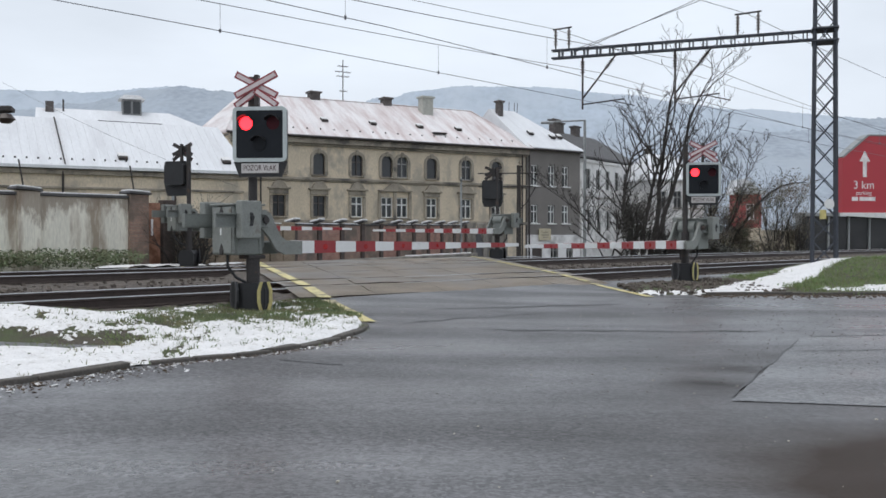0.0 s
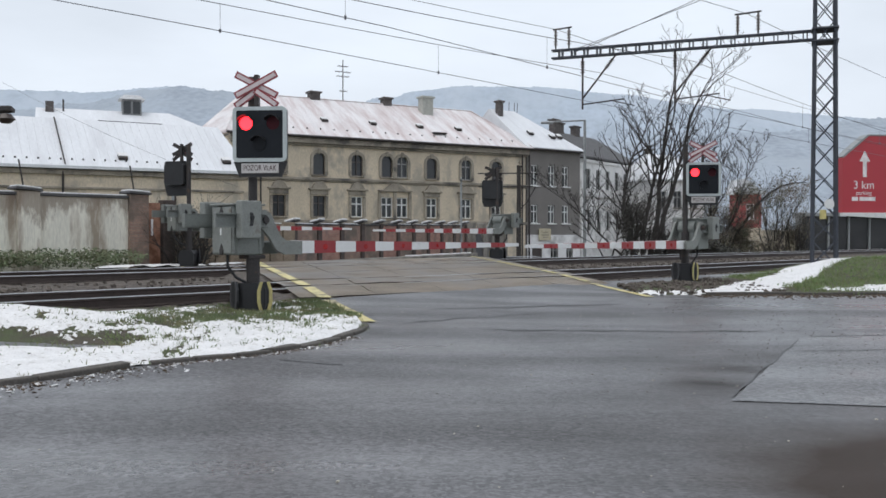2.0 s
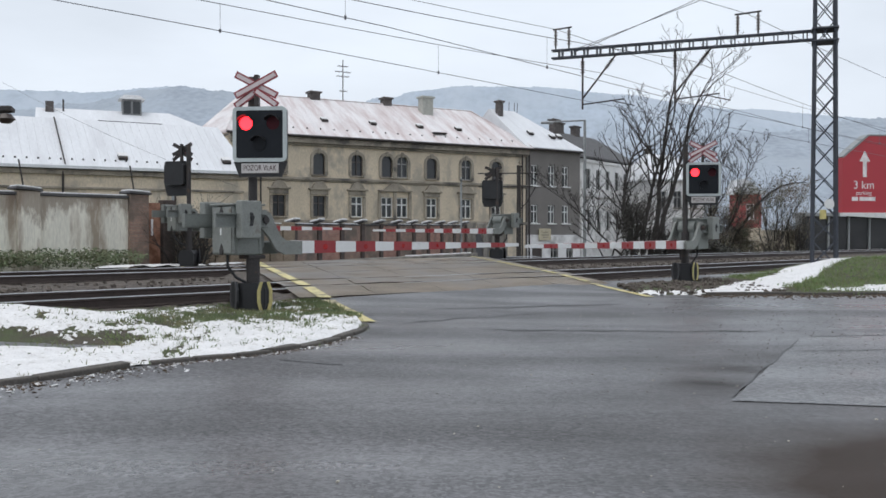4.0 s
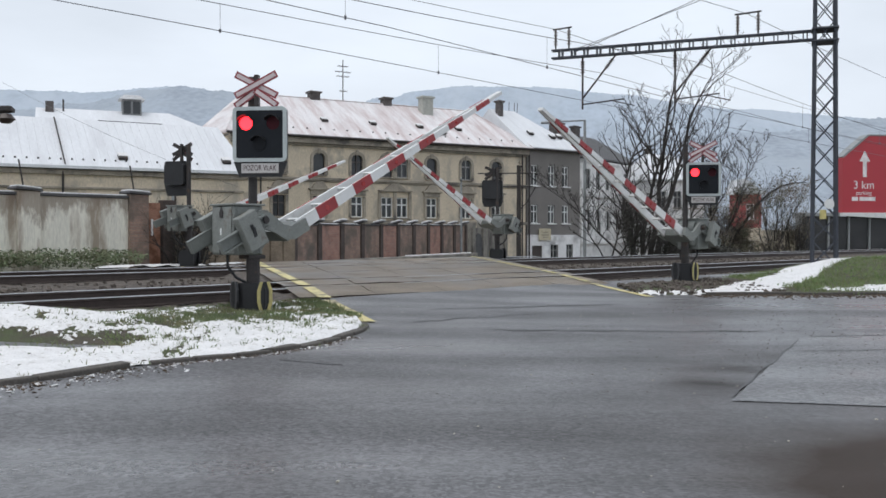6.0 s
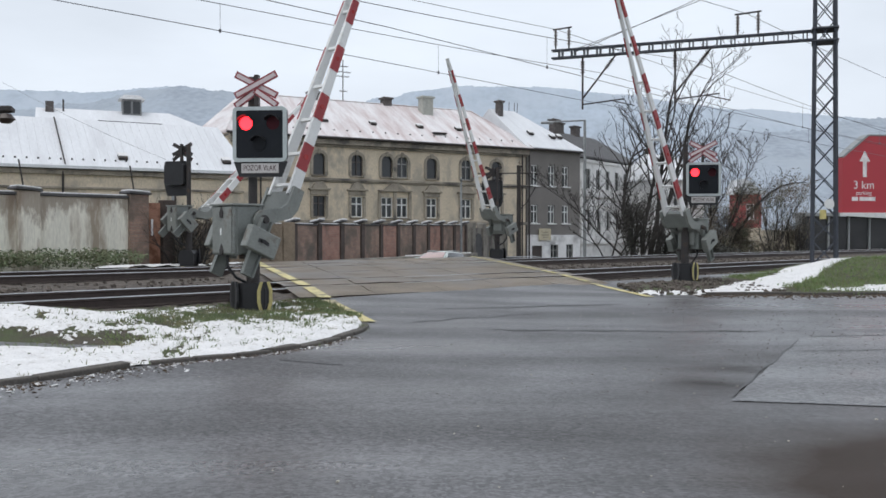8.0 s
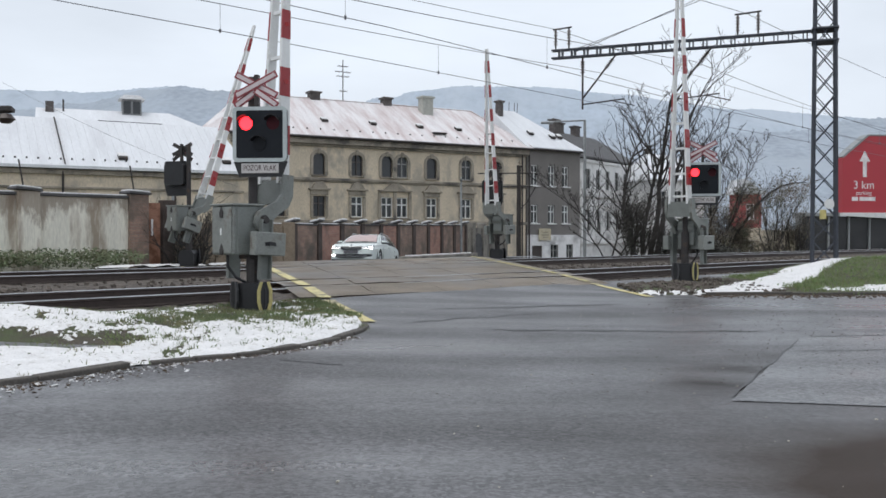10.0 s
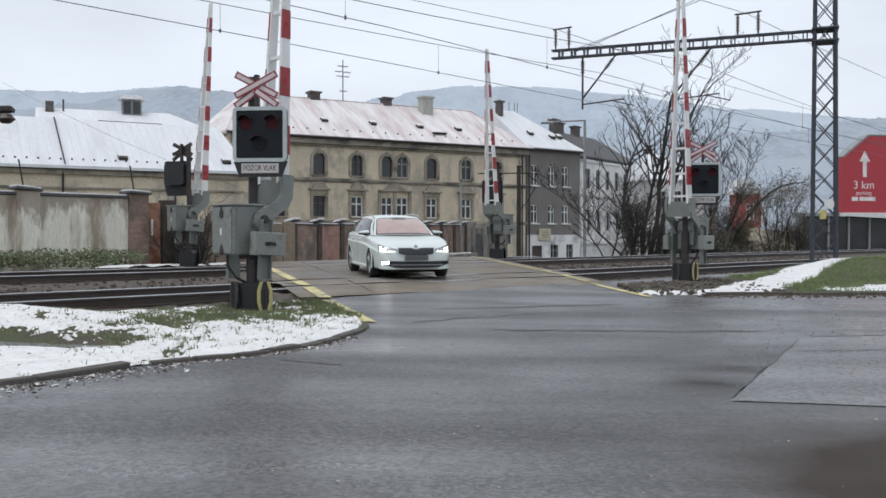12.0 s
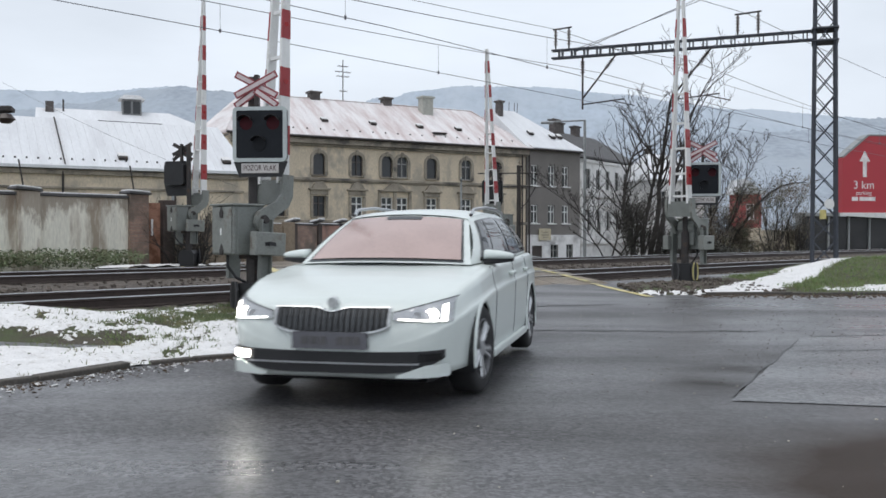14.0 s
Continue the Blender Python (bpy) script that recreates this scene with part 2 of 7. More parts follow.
HAZARD = mat("hazard_yellow", (0.50, 0.43, 0.17), 0.6, var=0.25, c2=(0.15, 0.13, 0.08), c2scale=5, c2at=(0.52, 0.68))
GREY2 = mat("grey_paint_worn", (0.205, 0.215, 0.20), 0.5, var=0.2, c2=(0.13, 0.11, 0.09), c2scale=4, c2at=(0.56, 0.7))
REFLECT = mat("reflector_red", (0.38, 0.02, 0.02), 0.15, bump=0)
MASTSTEEL = mat("mast_steel", (0.055, 0.061, 0.075), 0.6, 0.2, var=0.25)
BADGE = mat("badge", (0.55, 0.57, 0.57), 0.4, 0.3, bump=0)
INSUL = mat("insulator_brown", (0.05, 0.035, 0.03), 0.3)
WIRE = mat("wire", (0.17, 0.17, 0.185), 0.6, 0.3, bump=0)
TRIM = mat("weathered_trim", (0.33, 0.29, 0.235), 0.9, scale=0.8, fine=10, var=0.25, c2=(0.12, 0.11, 0.10), c2scale=0.6, c2at=(0.5, 0.65))
PANE = mat("window_pane", (0.03, 0.033, 0.036), 0.12, var=0.2, bump=0)
DARKFRAME = mat("dark_window_frame", (0.07, 0.06, 0.055), 0.7)
GREYFRAME = mat("grey_window_frame", (0.28, 0.28, 0.27), 0.7)
WHITEFRAME = mat("white_window_frame", (0.72, 0.72, 0.70), 0.6, bump=0)
CHIMNEY = mat("sooty_brick", (0.11, 0.097, 0.092), 0.95, scale=3, var=0.4)
WHITEWASH = mat("whitewash", (0.78, 0.77, 0.76), 0.9, scale=0.6, fine=8, var=0.12, c2=(0.42, 0.41, 0.40), c2scale=0.5, c2at=(0.52, 0.68))
DOOR = mat("dark_door", (0.07, 0.055, 0.05), 0.7)
SIGNBOARD = mat("yellowed_sign", (0.52, 0.46, 0.33), 0.7)
SNOWROOF = mat("snow_on_roof", (0.70, 0.71, 0.73), 0.75, scale=0.4, fine=5, var=0.08, c2=(0.58, 0.58, 0.60), c2scale=0.3, c2at=(0.5, 0.75))
SEAMSNOW = mat("snow_seam", (0.70, 0.70, 0.72), 0.8, bump=0)
SLATE = mat("slate", (0.09, 0.088, 0.09), 0.8, scale=2, var=0.3)
REDPL = mat("red_plaster", (0.42, 0.10, 0.10), 0.9, scale=0.8, var=0.15)
LANTERN = mat("lantern_grey", (0.22, 0.22, 0.22), 0.8, var=0.3)
DARKBRICK = mat("dark_brick", (0.085, 0.066, 0.058), 0.95, scale=3, var=0.4)
CONC2 = mat("grey_render", (0.26, 0.24, 0.21), 0.95, scale=1.2, fine=12, var=0.3, c2=(0.11, 0.10, 0.09), c2scale=0.9, c2at=(0.48, 0.62))
RUST = mat("rusty_brick_red", (0.36, 0.19, 0.13), 0.9, scale=2, var=0.3, c2=(0.16, 0.07, 0.04), c2scale=2)
RUST2 = mat("brown_boards", (0.23, 0.18, 0.13), 0.9, scale=2, var=0.4)
WEED = mat("weeds", (0.17, 0.21, 0.115), 0.85, scale=2, var=0.5, bump=0, c2=(0.15, 0.15, 0.085), c2scale=3)
EVERGREEN = mat("evergreen", (0.078, 0.076, 0.066), 0.85, scale=1, var=0.5, bump=0)
WITHERED = mat("withered_leaves", (0.19, 0.155, 0.12), 0.9, scale=0.8, var=0.5, bump=0, c2=(0.13, 0.13, 0.085), c2scale=0.6)
BARK = mat("bark", (0.048, 0.042, 0.039), 0.95, scale=3, var=0.3)
LAMPGREY = mat("lamp_grey", (0.30, 0.31, 0.31), 0.6, 0.2)
ADRED = mat("advert_red", (0.46, 0.045, 0.06), 0.5, scale=0.5, var=0.06, bump=0)
ADWHITE = mat("advert_white", (0.80, 0.75, 0.75), 0.5, bump=0)
DARKGLASS = mat("dark_glazing", (0.035, 0.035, 0.037), 0.25, scale=0.6, var=0.3, bump=0)
# distance haze is put into the hills' pale blue-grey base colours
HILLFAR = mat("far_wood_haze_tint", (0.41, 0.465, 0.53), 1.0, scale=0.015, fine=0.10, var=0.11, bump=0, c2=(0.46, 0.51, 0.57), c2scale=0.008)
HILLNEAR = mat("near_wood_haze_tint", (0.32, 0.36, 0.41), 1.0, scale=0.02, fine=0.16, var=0.16, bump=0, c2=(0.355, 0.395, 0.44), c2scale=0.012)
CHROME = mat("chrome", (0.55, 0.56, 0.57), 0.3, 1.0, var=0.03, bump=0)
BLACKGLOSS = mat("black_gloss", (0.012, 0.012, 0.013), 0.15, var=0.05, bump=0)
CARGLASS = mat("car_glass", (0.02, 0.024, 0.028), 0.04, var=0.02, bump=0, spec=0.8)
COATED = mat("coated_windscreen", (0.60, 0.445, 0.40), 0.16, 0.85, var=0.05, bump=0)
SLAT = mat("grille_slat", (0.10, 0.105, 0.11), 0.25, 0.6, bump=0)
NUMPLATE = mat("dirty_plate", (0.11, 0.11, 0.125), 0.5, var=0.15, bump=0)
LENSGLASS = mat("headlight_glass", (0.42, 0.43, 0.44), 0.15, 0.6, var=0.15, bump=0)
HEADLAMP = glow("lit_headlamp", (1.0, 0.97, 0.88), 28.0)
DAYLIGHT = glow("lit_daytime_strip", (1.0, 0.98, 0.93), 4.0)
TYRE = mat("tyre", (0.022, 0.022, 0.023), 0.85, var=0.2)
RIMDARK = mat("rim_dark", (0.10, 0.10, 0.105), 0.4, 0.7, bump=0)


def brick_mat(name, c1, c2, mortar, scale=1.0, stain=(0.05, 0.045, 0.04), at=(0.45, 0.62)):
    m = mat(name, c1, 0.92, scale=2, fine=30, var=0.25, c2=stain, c2scale=0.9, c2at=at)
    n, l = m.node_tree.nodes, m.node_tree.links
    bt = n.new("ShaderNodeTexBrick")
    bt.inputs["Color1"].default_value, bt.inputs["Color2"].default_value, bt.inputs["Mortar"].default_value = (*c1, 1), (*c2, 1), (*mortar, 1)
    bt.inputs["Scale"].default_value, bt.inputs["Brick Width"].default_value, bt.inputs["Row Height"].default_value, bt.inputs["Mortar Size"].default_value = scale, 0.30, 0.08, 0.006
    tc, sp, cb = n.new("ShaderNodeTexCoord"), n.new("ShaderNodeSeparateXYZ"), n.new("ShaderNodeCombineXYZ")
    l.new(tc.outputs["Object"], sp.inputs[0])
    l.new(sp.outputs[0], cb.inputs[0])
    l.new(sp.outputs[2], cb.inputs[1])
    l.new(cb.outputs[0], bt.inputs["Vector"])
    for nd in n:
        if nd.bl_idname == "ShaderNodeMixRGB" and nd.blend_type == "MULTIPLY":
            l.new(bt.outputs["Color"], nd.inputs[1])
    return m


BRICKWALL = brick_mat("old_brick", (0.33, 0.215, 0.165), (0.26, 0.17, 0.135), (0.24, 0.21, 0.18), stain=(0.14, 0.115, 0.095))
BRICKWALL2 = brick_mat("pale_brick", (0.40, 0.22, 0.17), (0.32, 0.17, 0.13), (0.3, 0.25, 0.22), stain=(0.13, 0.10, 0.085), at=(0.52, 0.68))
PEELING = mat("peeling_plaster", (0.80, 0.765, 0.665), 0.95, scale=1.5, fine=14, var=0.16, bump=0.5, c2=(0.36, 0.30, 0.235), c2scale=0.75, c2at=(0.48, 0.60))


def run_down(m, sx, sz):
    """Stretches a material's stains downwards, as rain leaves them."""
    n, l = m.node_tree.nodes, m.node_tree.links
    mp = n.new("ShaderNodeMapping")
    mp.inputs["Scale"].default_value = (sx, sx, sz)
    tc = [k for k in n if k.bl_idname == "ShaderNodeTexCoord"][0]
    l.new(tc.outputs["Object"], mp.inputs[0])
    for k in n:
        if k.bl_idname == "ShaderNodeTexNoise":
            l.new(mp.outputs[0], k.inputs["Vector"])


run_down(PEELING, 1.9, 0.32)
run_down(CONC2, 1.3, 0.6)


def down_slope(m, sx, sy):
    """Draws a roof's stains out along its slope."""
    n, l = m.node_tree.nodes, m.node_tree.links
    mp = n.new("ShaderNodeMapping")
    mp.inputs["Scale"].default_value = (sx, sy, sy)
    tc = [k for k in n if k.bl_idname == "ShaderNodeTexCoord"][0]
    l.new(tc.outputs["Object"], mp.inputs[0])
    for k in n:
        if k.bl_idname == "ShaderNodeTexNoise":
            l.new(mp.outputs[0], k.inputs["Vector"])


down_slope(ROOFSNOW, 3.2, 0.5)
down_slope(SNOWROOF, 3.0, 0.5)
run_down(OCHRE, 1.2, 0.7)


def fallen_plaster(m, top, colour):
    """Ragged tongues of bare, damp masonry where the plaster has come off below the coping."""
    n, l = m.node_tree.nodes, m.node_tree.links
    b = n["Principled BSDF"]
    tc = n.new("ShaderNodeTexCoord")
    mp = n.new("ShaderNodeMapping")
    mp.inputs["Scale"].default_value = (2.6, 2.6, 0.95)
    l.new(tc.outputs["Object"], mp.inputs[0])
    t = n.new("ShaderNodeTexNoise")
    t.inputs["Scale"].default_value, t.inputs["Detail"].default_value, t.inputs["Roughness"].default_value = 1.0, 8, 0.7
    l.new(mp.outputs[0], t.inputs["Vector"])
    xyz = n.new("ShaderNodeSeparateXYZ")
    l.new(tc.outputs["Object"], xyz.inputs[0])
    h = n.new("ShaderNodeMapRange")
    h.clamp = False
    h.inputs[1].default_value, h.inputs[2].default_value, h.inputs[3].default_value, h.inputs[4].default_value = top - 0.9, top, -0.10, 0.22
    l.new(xyz.outputs["Z"], h.inputs[0])
    s = n.new("ShaderNodeMath")
    l.new(t.outputs[0], s.inputs[0])
    l.new(h.outputs[0], s.inputs[1])
    r = n.new("ShaderNodeMapRange")
    r.inputs[1].default_value, r.inputs[2].default_value, r.inputs[3].default_value, r.inputs[4].default_value = 0.52, 0.64, 0.0, 0.72
    l.new(s.outputs[0], r.inputs[0])
    mx = n.new("ShaderNodeMixRGB")
    mx.inputs[2].default_value = (*colour, 1)
    l.new(r.outputs[0], mx.inputs[0])
    l.new(b.inputs["Base Color"].links[0].from_socket, mx.inputs[1])
    l.new(mx.outputs[0], b.inputs["Base Color"])


fallen_plaster(PEELING, 2.35, (0.26, 0.20, 0.15))
# ---- end of materials ----

# ---- the ground, the road and the tracks ----
RIGHT_WAY = Matrix((U, V, Z3)).transposed().to_4x4()
bm = bm_new()
qs = [-300, -60, -20, 0, 6, 11.6, 14.5, 19, 23.8, 25.5, 28, 30, 33, 36, 40, 60, 300, 3000]
sheet(bm, [[tr(u, q, gq(q) - (0.06 if q < 12 else 0.24)) for u in (-2500, -300, -60, -20, 0, 20, 60, 300, 2500)] for q in qs])
solid("ground", bm, EARTH, "winter ground of brown earth and thin grass", "ground", kind="structure")


def smooth(a, b, x):
    t = min(1, max(0, (x - a) / (b - a)))
    return t * t * (3 - 2 * t)


def fbm(x, y, s, seed=0.0):
    return noise.fractal(Vector((x * s, y * s, seed)), 1.0, 2.0, 4)


def road_z(x, y):
    q, u = V.x * x + V.y * y, U.x * x + U.y * y
    return gq(q) + 0.012 * fbm(u, q, 0.35)


bm = bm_new()
rows = []
for i in range(74):
    q = -24 + i * 0.5
    rows.append([tr(-26 + j * 0.8, q, gq(q) + 0.012 * fbm(-26 + j * 0.8, q, 0.35)) for j in range(88)])
sheet(bm, rows)
solid("road", bm, ASPHALT, "wet dark grey asphalt road with worn patches", "road", kind="structure", smooth=True)


def line_x(a, b, q):
    """The point at the distance q from the tracks' origin on the line from a to b."""
    qa, qb = V.xy.dot(Vector(a)), V.xy.dot(Vector(b))
    return Vector(a).lerp(Vector(b), (q - qa) / (qb - qa))


EDGE_A, EDGE_B = ((-1.05, 12.7), (-5.6, 28.0)), ((3.9, 18.3), (1.75, 31.8))


def strip_sheet(bm, edges, q0, q1, lift, inset=(0, 0), n=6, across=6, wave=0.006, f0=0.0, f1=1.0):
    rows = []
    for i in range(n + 1):
        q = q0 + (q1 - q0) * i / n
        a, b = line_x(*edges[0], q), line_x(*edges[1], q)
        a, b = a - Vector((inset[0], 0)), b + Vector((inset[1], 0))
        rows.append([(p.x, p.y, gz(p.x, p.y) + lift + wave * fbm(p.x, p.y, 0.9)) for p in (a.lerp(b, f0 + (f1 - f0) * k / across) for k in range(across + 1))])
    sheet(bm, rows)


RAILS = (14.30, 15.80, 20.45, 21.95)
cross_bounds = (12.4, 14.22, 14.38, 15.72, 15.86, 18.1, 20.37, 20.53, 21.87, 22.03, 24.6)
bm = bm_new()
strip_sheet(bm, ((EDGE_A[0], EDGE_A[1]), EDGE_B), 11.4, 24.6, -0.16, (0.5, 0.5))
crossing = solid("crossing_bed", bm, EARTH, "dark bed under the level crossing deck", "crossing bed", kind="structure")
for q0, q1 in zip(cross_bounds, cross_bounds[1:]):
    if q1 - q0 < 0.2:
        continue
    for k in range(5):
        bm = bm_new()
        strip_sheet(bm, (EDGE_A, EDGE_B), q0 + 0.01, q1 - 0.01, 0.004 + random.uniform(-0.004, 0.004), (0.45, 0.5), 5, 5, 0.018, k / 5 + 0.001, (k + 1) / 5 - 0.001)
        bmesh.ops.solidify(bm, geom=bm.faces[:], thickness=0.1)
        part("deck_panel", bm, DECK, crossing)
bm = bm_new()
rows = []
for i in range(40):
    q = 24.6 + i * 1.2
    a, b = line_x(*EDGE_A, min(q, 30)), line_x(*EDGE_B, min(q, 30))
    run = max(0, q - 30) * 1.5
    a, b = a + Vector((run * 0.36 - 3, run * 0.93)), b + Vector((run * 0.36 + 3, run * 0.93))
    rows.append([(p.x, p.y, gz(p.x, p.y) + 0.0) for p in (a.lerp(b, k / 6) for k in range(7))])
sheet(bm, rows)
solid("road_beyond", bm, ASPHALT, "wet grey road dropping away behind the tracks", "road", kind="structure")

# lighter repair patch and tar lines
bm = bm_new()
sheet(bm, [[(x0 + (x1 - x0) * k / 14, y0 + (y1 - y0) * k / 14, 0) for k in range(15)] for x0, y0, x1, y1 in
           [(2.1 + 2.15 * i / 10 + 0.015 * math.sin(i * 2.3), 6.78 + 4.32 * i / 10, 9.0 + 0.6 * i / 10, 5.3 + 7.9 * i / 10) for i in range(11)]])
for v in bm.verts:
    v.co.z = road_z(v.co.x, v.co.y) + 0.006
solid("asphalt_patch", bm, PATCH, "paler grey asphalt repair patch in the road", "road patch", kind="structure")
rnd = random.Random(4)
for (x0, y0), (x1, y1), w in (((0.4, 11.8), (4.2, 11.9), 0.07), ((-0.3, 14.6), (3.2, 16.2), 0.09), ((-0.5, 12.6), (1.6, 14.4), 0.06), ((-1.6, 9.0), (-0.9, 8.6), 0.03), ((3.55, 9.75), (7.2, 10.1), 0.02), ((4.25, 11.15), (7.4, 11.6), 0.04), ((2.12, 6.85), (4.2, 11.0), 0.014)):
    bm = bm_new()
    n = 26
    d = Vector((x1 - x0, y1 - y0)).normalized()
    side = Vector((-d.y, d.x))
    ra, rb = [], []
    for i in range(n + 1):
        p = Vector((x0, y0)).lerp(Vector((x1, y1)), i / n) + side * ((0.03 if x0 > 2 else 0.12) * fbm(x0 + i * 0.2, y0, 1.1))
        h = w * (0.35 + 0.65 * abs(fbm(i * 0.31, w * 50, 1.0)) * 2) * min(1, i / 3, (n - i) / 3)
        for r, e in ((ra, h), (rb, -h)):
            c = p + side * e
            r.append((c.x, c.y, road_z(c.x, c.y) + (0.010 if x0 > 2 else 0.005)))
    sheet(bm, [ra, rb])
    solid("tar_seam", bm, TAR, "black tar seam in the wet asphalt", "tar seam", "tar seams in the road", "structure")
bm = bm_new()
for i in range(700):
    x, y = rnd.uniform(-4, 8), rnd.uniform(3.0, 19)
    r = 0.0025 + 0.007 * rnd.random() ** 3
    box(bm, (x, y, road_z(x, y) + r * 0.3), (r * 2, r * 1.4, r), pose(x, y, 0, 0, 0, rnd.uniform(0, 180)) @ pose(-x, -y, 0))
solid("road_grit", bm, GRIT, "pale grit and small leaves scattered on the asphalt", "grit", kind="stuff")
bm = bm_new()
for i in range(900):
    y = rnd.uniform(7.0, 17.3)
    x = rnd.gauss(0.36 * y + 0.8, 1.6)
    r = rnd.uniform(0.003, 0.008) * (0.4 + y / 17)
    box(bm, (x, y, road_z(x, y) + r * 0.3 + 0.005), (r * 2.6, r * 1.3, r * 0.5), pose(x, y, 0, 0, 0, rnd.uniform(0, 180)) @ pose(-x, -y, 0))
solid("road_dirt", bm, LITTER, "dark crumbs of dirt and leaves on the asphalt", "dirt", kind="stuff")

# yellow edge lines, broken where the rails cross
for edges, w in ((EDGE_A, 0.115), (EDGE_B, 0.08)):
    for q0, q1 in ((9.4, 12.2), (12.42, 14.15), (14.5, 15.65), (15.95, 18.05), (18.2, 20.3), (20.6, 21.8), (22.1, 24.3)):
        bm = bm_new()
        rows = []
        for i in range(6):
            q = q0 + (q1 - q0) * i / 5
            p = line_x(*edges, q)
            wob = 0.02 * fbm(p.x, p.y, 3)
            rows.append([(p.x + s * w + wob, p.y, gz(p.x, p.y) + (0.03 if q > 12.3 else 0.016)) for s in (-1, 0, 1)])
        sheet(bm, rows)
        solid("yellow_line", bm, YELLOW, "worn yellow painted edge line of the crossing", "road marking", "yellow edge lines", "structure")

bm = bm_new()
rows = []
for i in range(60):
    q = 12.3 + i * 0.205
    e0, e1 = U.xy.dot(line_x(*EDGE_A, q)) - 0.5, U.xy.dot(line_x(*EDGE_B, q)) + 0.5
    row = []
    for j in range(440):
        u = -40 + j * 0.25
        heap = 0.17 * smooth(1.1, 0.25, max(e0 - u, u - e1)) * (0.8 + 0.6 * fbm(u, q, 1.3, 4.0)) * (1 - smooth(13.9, 14.2, q) * (1 - smooth(15.9, 16.2, q)) * 0.6)
        row.append(tr(u, q, gq(q) - 0.185 + min(0.15, heap) + 0.045 * fbm(u, q, 3.1)))
    rows.append(row)
sheet(bm, rows)
solid("ballast_bed", bm, BALLAST, "dark brown track ballast", "ballast", kind="stuff")
bm = bm_new()
for i in range(2600):
    u, q = rnd.uniform(-4, 48), rnd.choice((rnd.uniform(16.3, 19.9), rnd.uniform(16.3, 19.9), rnd.uniform(22.3, 23.8), rnd.uniform(12.7, 13.9)))
    p = tr(u, q, gq(q) - 0.165)
    if line_x(*EDGE_A, q).x - 0.6 < p.x < line_x(*EDGE_B, q).x + 0.6:
        continue
    r = rnd.uniform(0.025, 0.055)
    box(bm, (0, 0, 0), (r * 2, r * 1.5, r * 1.3), pose(p.x, p.y, p.z, rnd.uniform(0, 90), rnd.uniform(0, 90), rnd.uniform(0, 90)))
solid("ballast_stones", bm, STONE, "grey and rusty ballast stones between the tracks", "ballast stones", kind="stuff")
for q in RAILS:
    z = gq(q) - 0.002
    rail = thing("rail", Matrix.Translation(tr(0, q, z)) @ RIGHT_WAY, "rusty steel rail with a polished head", "rail", "rails of the double track", "structure")
    bm = bm_new()
    prism(bm, [(-0.07, -0.17), (0.07, -0.17), (0.07, -0.158), (0.012, -0.135), (0.01, -0.05), (0.035, -0.04), (0.035, -0.006), (-0.035, -0.006), (-0.035, -0.04), (-0.01, -0.05), (-0.012, -0.135), (-0.07, -0.158)], -45, 95, "x")
    part("web", bm, RAIL, rail)
    bm = bm_new()
    prism(bm, [(-0.036, -0.006), (0.036, -0.006), (0.034, 0.006), (-0.034, 0.006)], -45, 95, "x")
    part("rail_head", bm, RAILTOP, rail, "polished rail head")

# ---- the snowy verge with its kerb ----
KERB = [(-14, -6.0), (-8.0, 1.2), (-5.2, 5.0), (-3.55, 7.35), (-2.75, 8.55), (-1.95, 9.3), (-1.4, 10.2), (-1.12, 11.1), (-1.02, 11.9), (-1.12, 12.55)]


def along(points, n):
    pts = [Vector(p) for p in points]
    out = []
    for i in range(n + 1):
        t = i / n * (len(pts) - 1)
        k = min(int(t), len(pts) - 2)
        f = t - k
        p0, p1, p2, p3 = pts[max(k - 1, 0)], pts[k], pts[k + 1], pts[min(k + 2, len(pts) - 1)]
        out.append(0.5 * (2 * p1 + (p2 - p0) * f + (2 * p0 - 5 * p1 + 4 * p2 - p3) * f * f + (3 * p1 - p0 - 3 * p2 + p3) * f ** 3))
    return out


kerb_line = along(KERB, 400)


def verge_height(x, y, t):
    q = V.x * x + V.y * y
    mound = 0.23 * math.exp(-((x + 5.6) / 2.0) ** 2 - ((y - 11.2) / 0.8) ** 2)
    dip = -0.10 * math.exp(-((x + 4.8) / 1.6) ** 2 - ((y - 9.9) / 0.45) ** 2)
    return gz(x, y) + 0.05 * smooth(0, 0.04, t) + mound + dip + 0.03 * fbm(x, y, 1.3) - 0.16 * smooth(11.9, 12.7, q)


